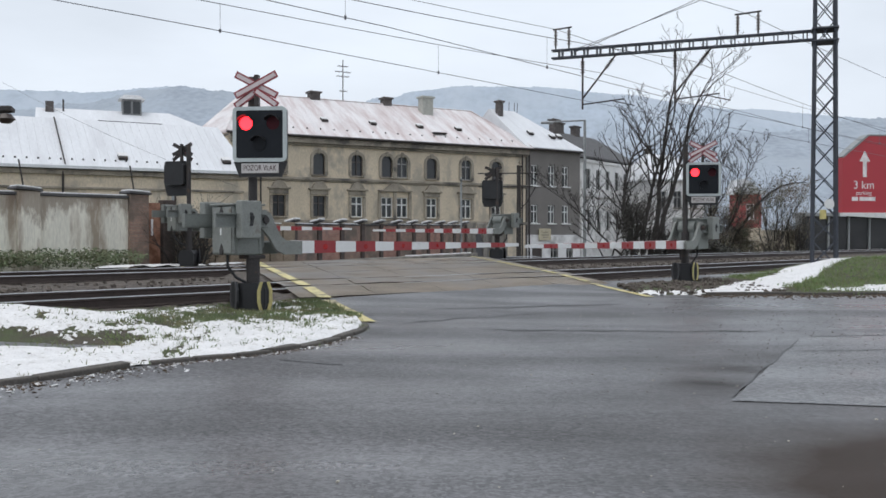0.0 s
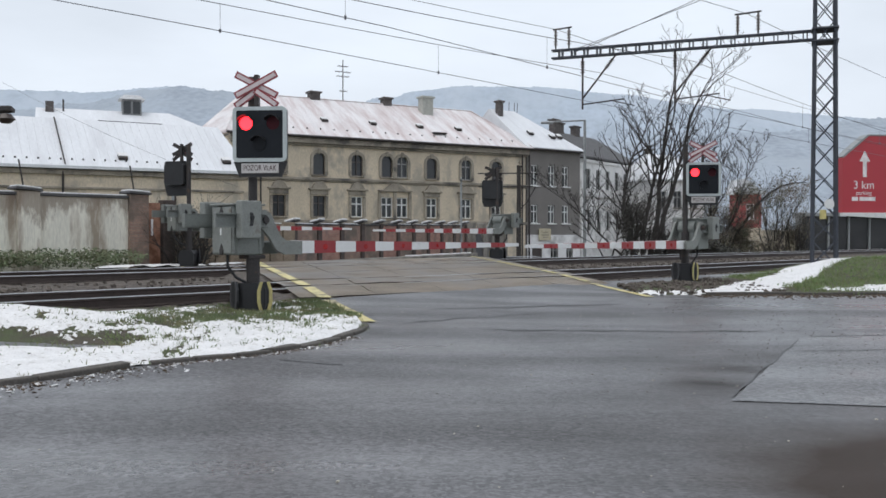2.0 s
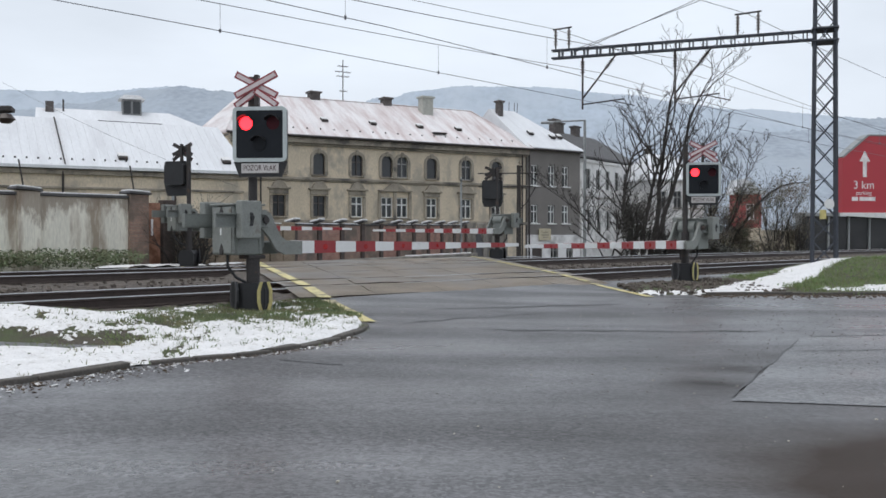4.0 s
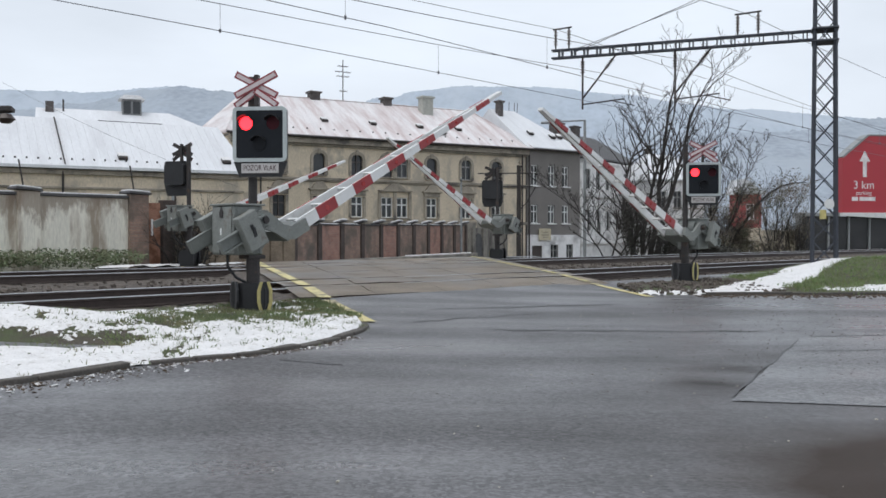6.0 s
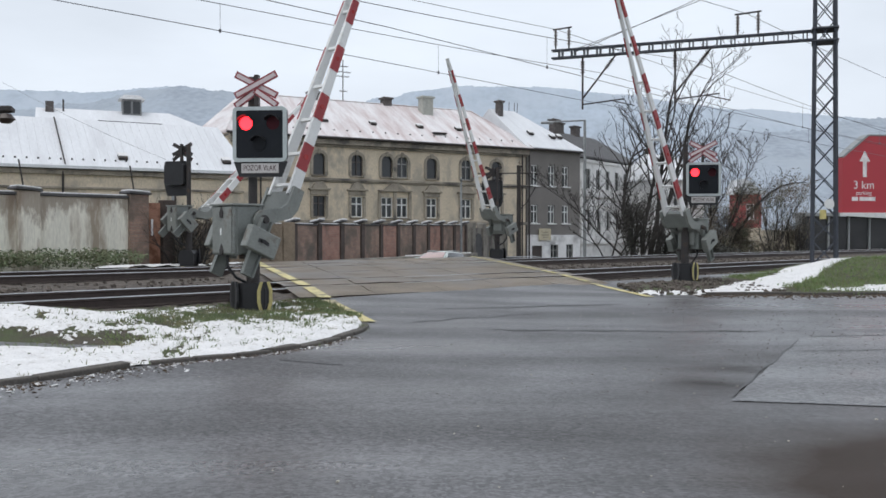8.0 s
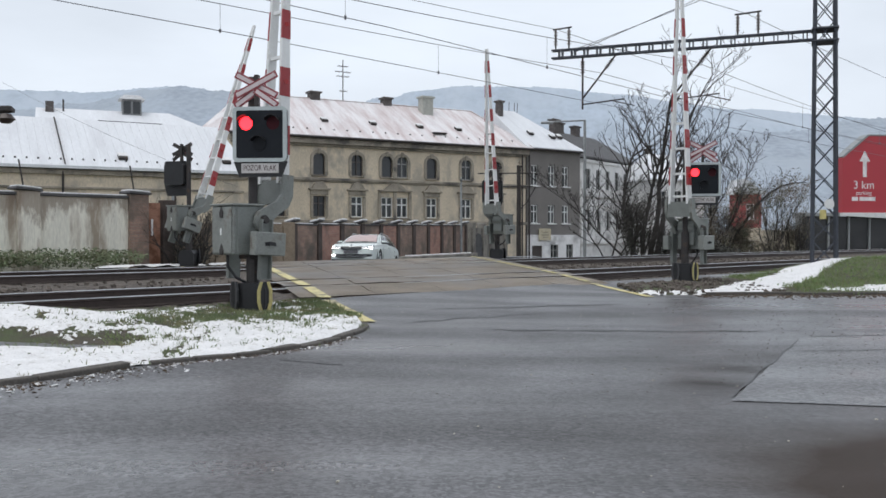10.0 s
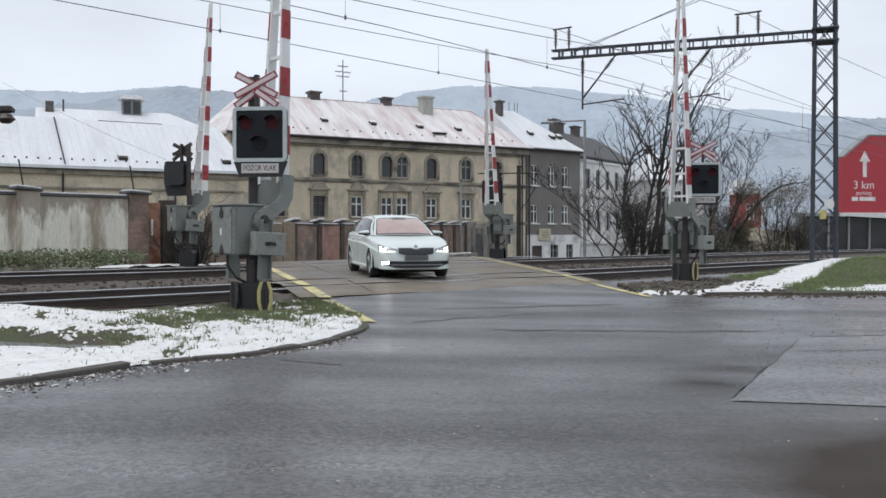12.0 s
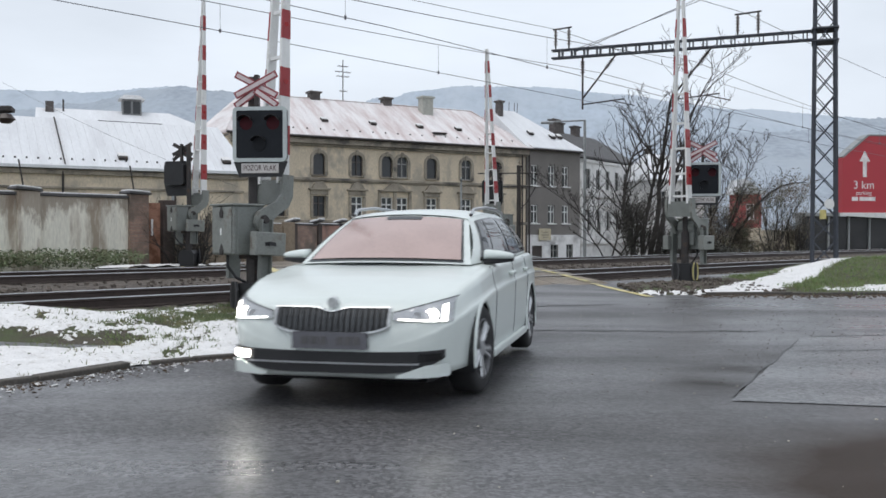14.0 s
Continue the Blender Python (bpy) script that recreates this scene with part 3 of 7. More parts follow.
grass_rows, snow_rows, tufts = [], [], []
for p in kerb_line:
    u = U.x * p.x + U.y * p.y
    far = tr(u - 0.6 + 2.4 * smooth(10.2, 12.4, p.y) if p.y > 9 else u - 4 + 3.4 * smooth(6, 9, p.y), 12.9)
    gr, sr = [], []
    for k in range(141):
        t = k / 140
        x, y = p.x + (far.x - p.x) * t, p.y + (far.y - p.y) * t
        h = verge_height(x, y, t)
        q = V.x * x + V.y * y
        bare = 0.62 * smooth(9.3, 10.6, q) * smooth(-4.3, -3.3, x) + 1.25 * math.exp(-((x + 4.9) / 1.4) ** 2 - ((y - 10.05) / 0.3) ** 2) + 1.2 * smooth(12.2, 12.7, q)
        cover = 0.33 + 0.7 * fbm(x, y, 2.1, 3.0) + 0.7 * fbm(x, y, 8.0, 5.0) + 0.55 * fbm(x, y, 21.0, 9.0) - bare * 1.15 + 0.22 * smooth(0.3, 0.0, t)
        gr.append((x, y, h))
        sr.append((x, y, h + max(-0.04, min(0.022, 0.07 * cover))))
        if cover < 0.12 and rnd.random() < (0.13 if x > -3.6 or x < -5.2 or y > 10.6 else 0.02) and x > -9 and y > 4 and q < 12.6:
            tufts.append((x, y, h))
    grass_rows.append(gr)
    snow_rows.append(sr)
bm = bm_new()
sheet(bm, grass_rows)
solid("verge", bm, TURF, "muddy grass verge beside the crossing", "verge", kind="structure", smooth=True)
bm = bm_new()
sheet(bm, snow_rows)
solid("snow_cover", bm, SNOW, "thin patchy snow lying on the verge", "snow", kind="stuff", smooth=True)


def blades(bm, spots, h0, h1, n, spread=0.06):
    for x, y, z in spots:
        for _ in range(n):
            a, w = rnd.uniform(0, 6.283), rnd.uniform(0.004, 0.009)
            bx, by = x + rnd.gauss(0, spread), y + rnd.gauss(0, spread)
            h = rnd.uniform(h0, h1)
            lx, ly = rnd.gauss(0, 0.4) * h, rnd.gauss(0, 0.4) * h
            c, s = math.cos(a) * w, math.sin(a) * w
            vs = [bm.verts.new(p) for p in ((bx - c, by - s, z - 0.01), (bx + c, by + s, z - 0.01), (bx + lx * 0.4 + c * 0.7, by + ly * 0.4 + s * 0.7, z + h * 0.6), (bx + lx, by + ly, z + h))]
            bm.faces.new(vs[:3])
            bm.faces.new((vs[0], vs[2], vs[3]))


bm = bm_new()
blades(bm, tufts, 0.015, 0.06, 7)
solid("grass", bm, GRASS, "short yellowish green winter grass on the verge", "grass", kind="stuff")

kerb = thing("kerb", pose(0, 0, 0), "dark worn kerb stones along the verge", "kerb", kind="structure")
dist, marks = 0.0, [(kerb_line[0], 0.0)]
for a, b in zip(kerb_line, kerb_line[1:]):
    dist += (b - a).length
    marks.append((b, dist))


def at_len(s):
    for (a, da), (b, db) in zip(marks, marks[1:]):
        if db >= s:
            return a.lerp(b, (s - da) / max(db - da, 1e-6)), (b - a).normalized()
    return marks[-1][0], (marks[-1][0] - marks[-2][0]).normalized()


bm = bm_new()
box(bm, (0, 0, 0), (0.9, 0.13, 0.26), bev=0.015)
stone_long = mesh_of("kerb_stone", bm, KERBSTONE)
bm = bm_new()
box(bm, (0, 0, 0), (0.42, 0.13, 0.26), bev=0.015)
stone_short = mesh_of("kerb_stone", bm, KERBSTONE)
s = 0.3
while s < dist - 0.2:
    c, d = at_len(s)
    short = c.y > 8.6
    k = new("kerb_stone", stone_short if short else stone_long)
    k.parent = kerb
    k.matrix_basis = pose(c.x, c.y, gz(c.x, c.y) - 0.09 + rnd.uniform(-0.012, 0.012), rnd.uniform(-3, 3), rnd.uniform(-1, 1), math.degrees(math.atan2(d.y, d.x)) + rnd.uniform(-1.5, 1.5))
    s += 0.435 if short else 0.92

# leaf litter and slush washed against the kerb
for name_, m_, lab, n_ in (("leaf_litter", LITTER, "brown leaf litter along the kerb", 1500), ("slush", SNOW, "crumbs of slush along the kerb", 900)):
    bm = bm_new()
    for i in range(n_):
        c, d = at_len(dist * rnd.uniform(0.45, 0.93))
        o = 0.07 + abs(rnd.gauss(0, 0.13)) * (1.5 if c.y < 8.7 else 0.5)
        x, y = c.x + d.y * o, c.y - d.x * o
        r = rnd.uniform(0.003, 0.009) * (1 + 2.2 * max(0.0, fbm(x * 2.5, y * 2.5, 3.0)))
        box(bm, (0, 0, 0), (r * 2.4, r * 1.5, r * 0.5), pose(x, y, road_z(x, y) + r * 0.2, rnd.uniform(-30, 30), rnd.uniform(-30, 30), rnd.uniform(0, 180)))
    solid(name_, bm, m_, lab, "litter", kind="stuff")

# ---- the grass bank with its snowy path ----
def bank_edge(x):
    return 18.5 + 0.35 * smooth(4, 6, x) + 0.11 * max(0, x - 5)


rows_g, rows_s, tufts = [], [], []
for i in range(130):
    x = 3.9 + 0.045 * i + 0.0016 * i * i
    y0, y1 = bank_edge(x), (12.75 + 0.727 * x) / 0.687
    gr, sr = [], []
    for k in range(91):
        t = k / 90
        y = y0 + (y1 - y0) * t
        q = V.x * x + V.y * y
        h = gz(x, y) + 0.05 * smooth(0, 0.03, t) + 0.36 * smooth(8.0, 13, x) * smooth(0.0, 0.75, t) + 0.025 * fbm(x, y, 1.2) - 0.22 * smooth(11.3, 12.2, q)
        path = x - (5.9 + (y - 19) * 0.585)
        strip = smooth(-0.75, -0.55, path + 0.25 * fbm(x, y, 1.5)) * (1 - smooth(0.55, 0.8, path + 0.2 * fbm(x, y, 1.9, 2)))
        low = 0.85 * smooth(7.6, 8.8, x) * (1 - smooth(0.1, 0.28, t + 0.1 * fbm(x, y, 0.9, 7))) * smooth(0.03, 0.07, t)
        side = 0.5 * (1 - smooth(5.3, 6.2, x)) * (1 - smooth(0.05, 0.2, t))
        cover = -0.75 + 1.55 * max(strip, low, side) + 0.45 * fbm(x, y, 2.6, 1.0) + 0.5 * fbm(x, y, 9.0, 4.0)
        gr.append((x, y, h))
        sr.append((x, y, h + max(-0.05, min(0.03, 0.08 * cover))))
        if cover < 0 and x > 7.5 and q < 11.7 and rnd.random() < 0.6:
            tufts.append((x, y, h))
    rows_g.append(gr)
    rows_s.append(sr)
bm = bm_new()
sheet(bm, rows_g)
solid("grass_bank", bm, TURF, "low grassy bank beside the tracks", "bank", kind="structure", smooth=True)
bm = bm_new()
sheet(bm, rows_s)
solid("snow_path", bm, SNOW, "snow lying in a strip across the grass bank", "snow", kind="stuff", smooth=True)
bm = bm_new()
for i in range(900):
    x = rnd.uniform(3.9, 7.2)
    y = bank_edge(x) + rnd.random() ** 0.7 * ((12.75 + 0.727 * x) / 0.687 - bank_edge(x))
    q = V.x * x + V.y * y
    r = rnd.uniform(0.02, 0.05)
    box(bm, (0, 0, 0), (r * 2, r * 1.5, r * 1.2), pose(x, y, gz(x, y) + 0.05 - 0.22 * smooth(11.3, 12.2, q), rnd.uniform(0, 90), rnd.uniform(0, 90), rnd.uniform(0, 90)))
solid("track_gravel", bm, STONE, "dark gravel spilled beside the track", "gravel", kind="stuff")
bm = bm_new()
blades(bm, tufts, 0.04, 0.12, 7, 0.09)
solid("bank_grass", bm, BANKGRASS, "green winter grass on the bank", "grass", kind="stuff")
bank_kerb = thing("bank_kerb", pose(0, 0, 0), "dark low kerb stones along the grass bank", "kerb", kind="structure")
x = 5.3
while x < 16:
    y, y2 = bank_edge(x), bank_edge(x + 0.9)
    k = new("kerb_stone", stone_long)
    k.parent = bank_kerb
    k.matrix_basis = pose(x + 0.45, (y + y2) / 2 - 0.03, gz(x + 0.45, y) - 0.075 + rnd.uniform(-0.01, 0.01), 0, 0, math.degrees(math.atan2(y2 - y, 0.9)) + rnd.uniform(-1, 1))
    x += 0.915
bm = bm_new()
for i in range(1400):
    x = rnd.uniform(5.0, 13.0)
    y = bank_edge(x) - 0.1 - abs(rnd.gauss(0, 0.45))
    r = rnd.uniform(0.006, 0.022)
    box(bm, (0, 0, 0), (r * 2.4, r * 1.6, r * 0.7), pose(x, y, road_z(x, y) + r * 0.2, rnd.uniform(-30, 30), rnd.uniform(-30, 30), rnd.uniform(0, 180)))
solid("kerb_litter", bm, LITTER, "brown leaves and mud crumbs along the bank's kerb", "litter", kind="stuff")
# ---- level crossing signals and barriers ----
def rounded(w, h, r, n=4):
    pts = []
    for cx, cz, a0 in ((w / 2 - r, h / 2 - r, 0), (-w / 2 + r, h / 2 - r, 90), (-w / 2 + r, -h / 2 + r, 180), (w / 2 - r, -h / 2 + r, 270)):
        for i in range(n + 1):
            a = radians(a0 + 90 * i / n)
            pts.append((cx + r * math.cos(a), cz + r * math.sin(a)))
    return pts


def ring_y(bm, outer, inner, y0, y1):
    """A flat frame between two outlines of as many points, y0 in front."""
    n = len(outer)
    v = [[bm.verts.new((a, y, b)) for a, b in o] for o, y in ((outer, y0), (inner, y0), (outer, y1), (inner, y1))]
    for i in range(n):
        j = (i + 1) % n
        for p, q in ((0, 1), (2, 3), (0, 2), (1, 3)):
            bm.faces.new((v[p][i], v[p][j], v[q][j], v[q][i]))
    bmesh.ops.recalc_face_normals(bm, faces=bm.faces[:])


def circle(r, cx=0.0, cz=0.0, n=24):
    return [(cx + r * math.cos(2 * math.pi * i / n), cz + r * math.sin(2 * math.pi * i / n)) for i in range(n)]


def square_ring(bm, hw, r, cx, cz, y0, y1, n=24):
    """A square plate with a round hole."""
    o = []
    for i in range(n):
        a = 2 * math.pi * i / n
        c, s = math.cos(a), math.sin(a)
        k = hw / max(abs(c), abs(s))
        o.append((cx + c * k, cz + s * k))
    ring_y(bm, o, circle(r, cx, cz, n), y0, y1)


def arm(bm, a, b, w, y0, y1):
    a, b = Vector(a), Vector(b)
    d = (b - a).normalized()
    n = Vector((-d.y, d.x)) * w / 2
    prism(bm, [tuple(a + n), tuple(a - n), tuple(b - n), tuple(b + n)], y0, y1)


def text_mesh(body, size):
    cu = bpy.data.curves.new("letters", "FONT")
    cu.body, cu.size, cu.align_x, cu.align_y, cu.extrude = body, size, "CENTER", "CENTER", 0.002
    tmp = bpy.data.objects.new("letters", cu)
    scene.collection.objects.link(tmp)
    me = bpy.data.meshes.new_from_object(tmp.evaluated_get(bpy.context.evaluated_depsgraph_get()))
    bpy.data.objects.remove(tmp)
    return me


def letters(name, body, size, material, parent, m, sx=1.0):
    me = text_mesh(body, size)
    me.transform(Matrix.Diagonal((sx, 1, 1, 1)))
    me.materials.clear()
    me.materials.append(material)
    ob = new(name, me)
    ob.parent, ob.matrix_basis = parent, m
    return ob


BLINK_DISCS = []


def signal(m, label, lit=True, bx=0.0, drop=0.0, cross=-0.04):
    s = thing("crossing_signal", m, label, "crossing signal", "signals of the level crossing")
    bm = bm_new()
    tube(bm, (0, 0, 0.1), (0, 0, 1.15), 0.095, seg=14)
    tube(bm, (0, 0, 1.15), (0, 0, 3.46 - drop), 0.065, seg=14)
    part("post", bm, POST, s, smooth=False)
    # board: hollow case with a front plate
    bx0, bz = bx, 2.6 - drop
    bm = bm_new()
    ring_y(bm, [(a + bx0, b + bz) for a, b in rounded(0.80, 0.80, 0.07)], [(a + bx0, b + bz) for a, b in rounded(0.69, 0.69, 0.03)], -0.21, -0.17)
    rim = part("rim", bm, RIMGREY, s, "pale grey rim")
    bm = bm_new()
    prism(bm, [(a + bx0, b + bz) for a, b in rounded(0.79, 0.79, 0.07)], -0.17, -0.11)
    prism(bm, [(bx0 - 0.40, bz - 0.39), (bx0 - 0.315, bz - 0.615), (bx0 + 0.315, bz - 0.615), (bx0 + 0.40, bz - 0.39)], -0.17, -0.13)
    prism(bm, [(a + bx0, b + bz) for a, b in rounded(0.62, 0.62, 0.07)], -0.11, 0.06)
    part("case", bm, BLACK, s)
    bm = bm_new()
    h, r = 0.1725, 0.098
    holes = [(-0.2, 0.16), (0.2, 0.16), (0.0, -0.14)]
    square_ring(bm, 0.125, r, bx0 - 0.2, bz + 0.16, -0.21, -0.204)
    square_ring(bm, 0.125, r, bx0 + 0.2, bz + 0.16, -0.21, -0.204)
    for x0, x1, z0, z1 in ((-0.345, -0.325, 0.035, 0.285), (-0.075, 0.075, 0.035, 0.285), (0.325, 0.345, 0.035, 0.285), (-0.345, 0.345, 0.285, 0.345), (-0.345, 0.345, -0.345, 0.035)):
        box(bm, (bx0 + (x0 + x1) / 2, -0.207, bz + (z0 + z1) / 2), (x1 - x0, 0.006, z1 - z0))
    part("front_plate", bm, PANEL, s, "black front plate")
    bm = bm_new()
    prism(bm, circle(0.1, bx0, bz - 0.14), -0.225, -0.21)
    part("white_lens", bm, DARKLENS, s, "unlit dark lens")
    for k, (hx, hz) in enumerate(holes):
        bm = bm_new()
        n = 14
        for i in range(n):
            a0, a1 = radians(20 + 140 * i / n), radians(20 + 140 * (i + 1) / n)
            for ra, rb in ((0.108, 0.112),):
                p = [(bx0 + hx + rr * math.cos(a), y, bz + hz + rr * math.sin(a)) for rr, a, y in ((ra, a0, -0.21), (ra, a1, -0.21), (ra, a1, -0.33), (ra, a0, -0.33))]
                q = [(bx0 + hx + rb * math.cos(a), y, bz + hz + rb * math.sin(a)) for a, y in ((a0, -0.21), (a1, -0.21), (a1, -0.33), (a0, -0.33))]
                v, w = [bm.verts.new(c) for c in p], [bm.verts.new(c) for c in q]
                bm.faces.new(v)
                bm.faces.new(w[::-1])
                bm.faces.new((v[2], v[3], w[3], w[2]))
        part("visor", bm, BLACK, s)
    if lit:
        for k in (0, 1):
            hx, hz = holes[k]
            bm = bm_new()
            prism(bm, circle(0.105, bx0 + hx, bz + hz), -0.186, -0.176)
            part("lamp", bm, LAMP_RED, s, "glowing red lamp")
            # added disc slides over the always-glowing lamp to imitate it going out
            bm = bm_new()
            prism(bm, circle(0.108), -0.002, 0.002)
            sh = part("shutter", bm, OFFLENS, s, "added dark red disc that blanks the lamp")
            BLINK_DISCS.append((sh, k, (bx0 + hx, -0.195, bz + hz)))
    bm = bm_new()
    box(bm, (bx0, -0.18, bz - 0.49), (0.555, 0.03, 0.145), bev=0.008)
    plate = part("text_plate", bm, PLATE, s, "white plate with dark red letters")
    letters("letters", "POZOR VLAK", 0.112, DARKRED, plate, pose(bx0, -0.1965, bz - 0.49, 90, 0, 0), 0.72)
    # double warning cross
    cx, cz = bx0 + cross, 3.33 - drop
    for a, b, y in (((-0.31, 0.16), (0.31, -0.16), -0.10), ((-0.31, -0.16), (0.31, 0.16), -0.125), ((0.015, -0.075), (-0.32, -0.31), -0.10), ((-0.015, -0.075), (0.32, -0.31), -0.125)):
        a, b = Vector(a) + Vector((cx, cz)), Vector(b) + Vector((cx, cz))
        bm = bm_new()
        arm(bm, a, b, 0.105, y, y + 0.015)
        blade = part("cross_arm", bm, CROSSRED, s, "red bordered warning cross arm")
        bm = bm_new()
        arm(bm, a, b, 0.105, y + 0.015, y + 0.02)
        part("arm_back", bm, POST, blade, "bare grey back")
        d = (b - a).normalized() * 0.025
        bm = bm_new()
        arm(bm, a + d, b - d, 0.056, y - 0.004, y)
        part("white_stripe", bm, CROSSWHITE, blade)
    bm = bm_new()
    box(bm, (cx, -0.06, cz - 0.1), (0.06, 0.1, 0.5))
    part("bracket", bm, POST, s)
    # foot with hazard plates
    bm = bm_new()
    prism(bm, [(-0.2, -0.05), (0.2, -0.05), (0.24, 0.08), (0.24, 0.3), (0.17, 0.4), (-0.17, 0.4), (-0.24, 0.3), (-0.24, 0.08)], -0.17, 0.17)
    foot = part("foot", bm, BLACK, s, "black foot")
    for sx, rz in ((0.20, 50), (-0.22, -50)):
        mm = pose(sx, -0.14, 0.2, 0, 0, rz)
        bm = bm_new()
        hexa = [(-0.09, -0.2), (0.09, -0.2), (0.13, -0.08), (0.13, 0.1), (0.08, 0.22), (-0.08, 0.22), (-0.13, 0.1), (-0.13, -0.08)]
        prism(bm, hexa, -0.03, 0.0)
        part("hazard_plate", bm, BLACK, foot, m=mm)
        bm = bm_new()
        for e in (-1, 1):
            prism(bm, [(e * 0.13, -0.08), (e * 0.13, 0.1), (e * 0.08, 0.22), (e * 0.03, 0.22), (e * 0.075, 0.09), (e * 0.075, -0.07), (e * 0.035, -0.2), (e * 0.09, -0.2)], -0.036, -0.031)
        part("hazard_edge", bm, HAZARD if sx > 0 else RIMDARK, foot, "worn yellow edging" if sx > 0 else "dull grey edging", m=mm)
    return s


def barrier(m, label):
    """A barrier machine round its post: +x runs along the closed boom; the boom turns about the pivot at 1.30 m."""
    b = thing("barrier", m, label, "barrier", "barriers of the level crossing")
    bm = bm_new()
    box(bm, (-0.215, 0.01, 1.15), (0.51, 0.56, 0.72), bev=0.025)
    body = part("cabinet", bm, GREY, b, "blue-grey steel cabinet")
    bm = bm_new()
    box(bm, (-0.215, 0.01, 1.522), (0.56, 0.62, 0.03), bev=0.01)
    part("cabinet_lid", bm, GREY2, body, "overhanging steel lid")
    # the service door on the end away from the road
    bm = bm_new()
    box(bm, (-0.478, 0.01, 1.15), (0.02, 0.48, 0.66), bev=0.007)
    door = part("cabinet_door", bm, GREY2, body)
    for z in (0.86, 1.40):
        bm = bm_new()
        prism(bm, [(-0.03, z - 0.07), (0.03, z - 0.07), (0.045, z), (0.0, z + 0.09), (-0.045, z)], -0.505, -0.488, "x")
        part("latch", bm, POST, door)
    bm = bm_new()
    box(bm, (-0.492, 0.02, 1.13), (0.012, 0.03, 0.10), bev=0.004)
    part("handle", bm, WHITE, door, "small pale handle")
    bm = bm_new()
    box(bm, (-0.02, -0.276, 1.15), (0.03, 0.014, 0.68), bev=0.004)
    box(bm, (-0.40, -0.276, 1.15), (0.03, 0.014, 0.68), bev=0.004)
    part("side_rib", bm, GREY, body)
    bm = bm_new()
    tube(bm, (0.0, -0.20, 1.30), (0.0, 0.22, 1.30), 0.17, seg=20)
    box(bm, (0.06, 0.01, 1.10), (0.14, 0.40, 0.44), bev=0.03)
    part("gearbox", bm, GREY, b, "rounded grey gear housing")
    bm = bm_new()
    tube(bm, (0, -0.42, 1.30), (0, 0.44, 1.30), 0.05, seg=14)
    part("shaft", bm, POST, b)
    bm = bm_new()
    box(bm, (-0.06, -0.14, 0.76), (0.30, 0.26, 0.06), bev=0.012)
    tube(bm, (-0.06, -0.16, 0.52), (-0.06, -0.16, 0.76), 0.10, seg=14)
    part("mounting_flange", bm, POST, b)
    bm = bm_new()
    polytube(bm, [(-0.36, 0.05, 0.80), (-0.37, 0.03, 0.62), (-0.28, -0.05, 0.46), (-0.12, -0.14, 0.36), (-0.09, -0.16, 0.16)], 0.022, 8)
    part("cable_conduit", bm, BLACK, b)
    # the boom, in the space of the pivot
    L, n, root, zc = 6.3, 13, 0.58, -0.4

    def half(x):
        k = (x - root) / (L - root)
        return 0.235 * (1 - k) + 0.03 * k, 0.10 * (1 - k) + 0.032 * k

    bm = bm_new()
    for sgn in (-1, 1):
        ring = []
        for i in range(n + 1):
            x = root + (L - root) * i / n
            y, h = half(x)
            ring.append([bm.verts.new((x, sgn * y + dy, zc + dz)) for dy, dz in ((-0.028, -h), (0.028, -h), (0.028, h), (-0.028, h))])
        for r0, r1 in zip(ring, ring[1:]):
            for i in range(4):
                j = (i + 1) % 4
                bm.faces.new((r0[i], r0[j], r1[j], r1[i]))
        bm.faces.new(ring[0][::-1])
        bm.faces.new(ring[-1])
    bmesh.ops.recalc_face_normals(bm, faces=bm.faces[:])
    boom = part("boom", bm, WHITE, b, "red and white striped double boom")
    for sgn in (-1, 1):
        for i in range(1, n, 2):
            x0, x1 = root + (L - root) * i / n, root + (L - root) * (i + 1) / n
            bm = bm_new()
            ring = []
            for x in (x0, x1):
                y, h = half(x)
                yo = sgn * (y + 0.028)
                ring.append([bm.verts.new((x, yy, zc + dz)) for yy, dz in ((yo - sgn * 0.03, -h - 0.004), (yo + sgn * 0.004, -h - 0.004), (yo + sgn * 0.004, h + 0.004), (yo - sgn * 0.03, h + 0.004))])
            for i2 in range(4):
                j = (i2 + 1) % 4
                bm.faces.new((ring[0][i2], ring[0][j], ring[1][j], ring[1][i2]))
            bm.faces.new(ring[0][::-1])
            bm.faces.new(ring[1])
            bmesh.ops.recalc_face_normals(bm, faces=bm.faces[:])
            part("red_stripe", bm, RED, boom, "red stripe")
            if sgn < 0:
                xm = (x0 + x1) / 2
                y, h = half(xm)
                for s2 in (-1, 1):
                    bm = bm_new()
                    tube(bm, (xm, s2 * (y + 0.030), zc), (xm, s2 * (y + 0.038), zc), min(0.045, h * 0.5), seg=12)
                    part("reflector", bm, REFLECT, boom, "round red reflector")
    for x in (0.76, 1.3, 1.9, 2.5, 3.2, 3.9):
        y, h = half(x)
        bm = bm_new()
        box(bm, (x, 0, zc + h * 0.3), (0.05, 2 * y, 0.04))
        part("rung", bm, WHITE, boom)
    for y in (-0.325, 0.325):
        bm = bm_new()
        out = [(-0.14, 0.10), (-0.06, 0.15), (0.04, 0.15), (0.12, 0.10), (0.2, -0.05), (0.29, -0.22), (0.40, -0.30), (0.70, -0.31), (0.70, -0.51), (0.38, -0.51), (0.22, -0.44), (0.1, -0.26), (-0.03, -0.13), (-0.14, -0.08)]
        prism(bm, out, y - 0.03, y + 0.03)
        lever = part("lever", bm, GREY2, boom, "grey bent steel lever")
        bm = bm_new()
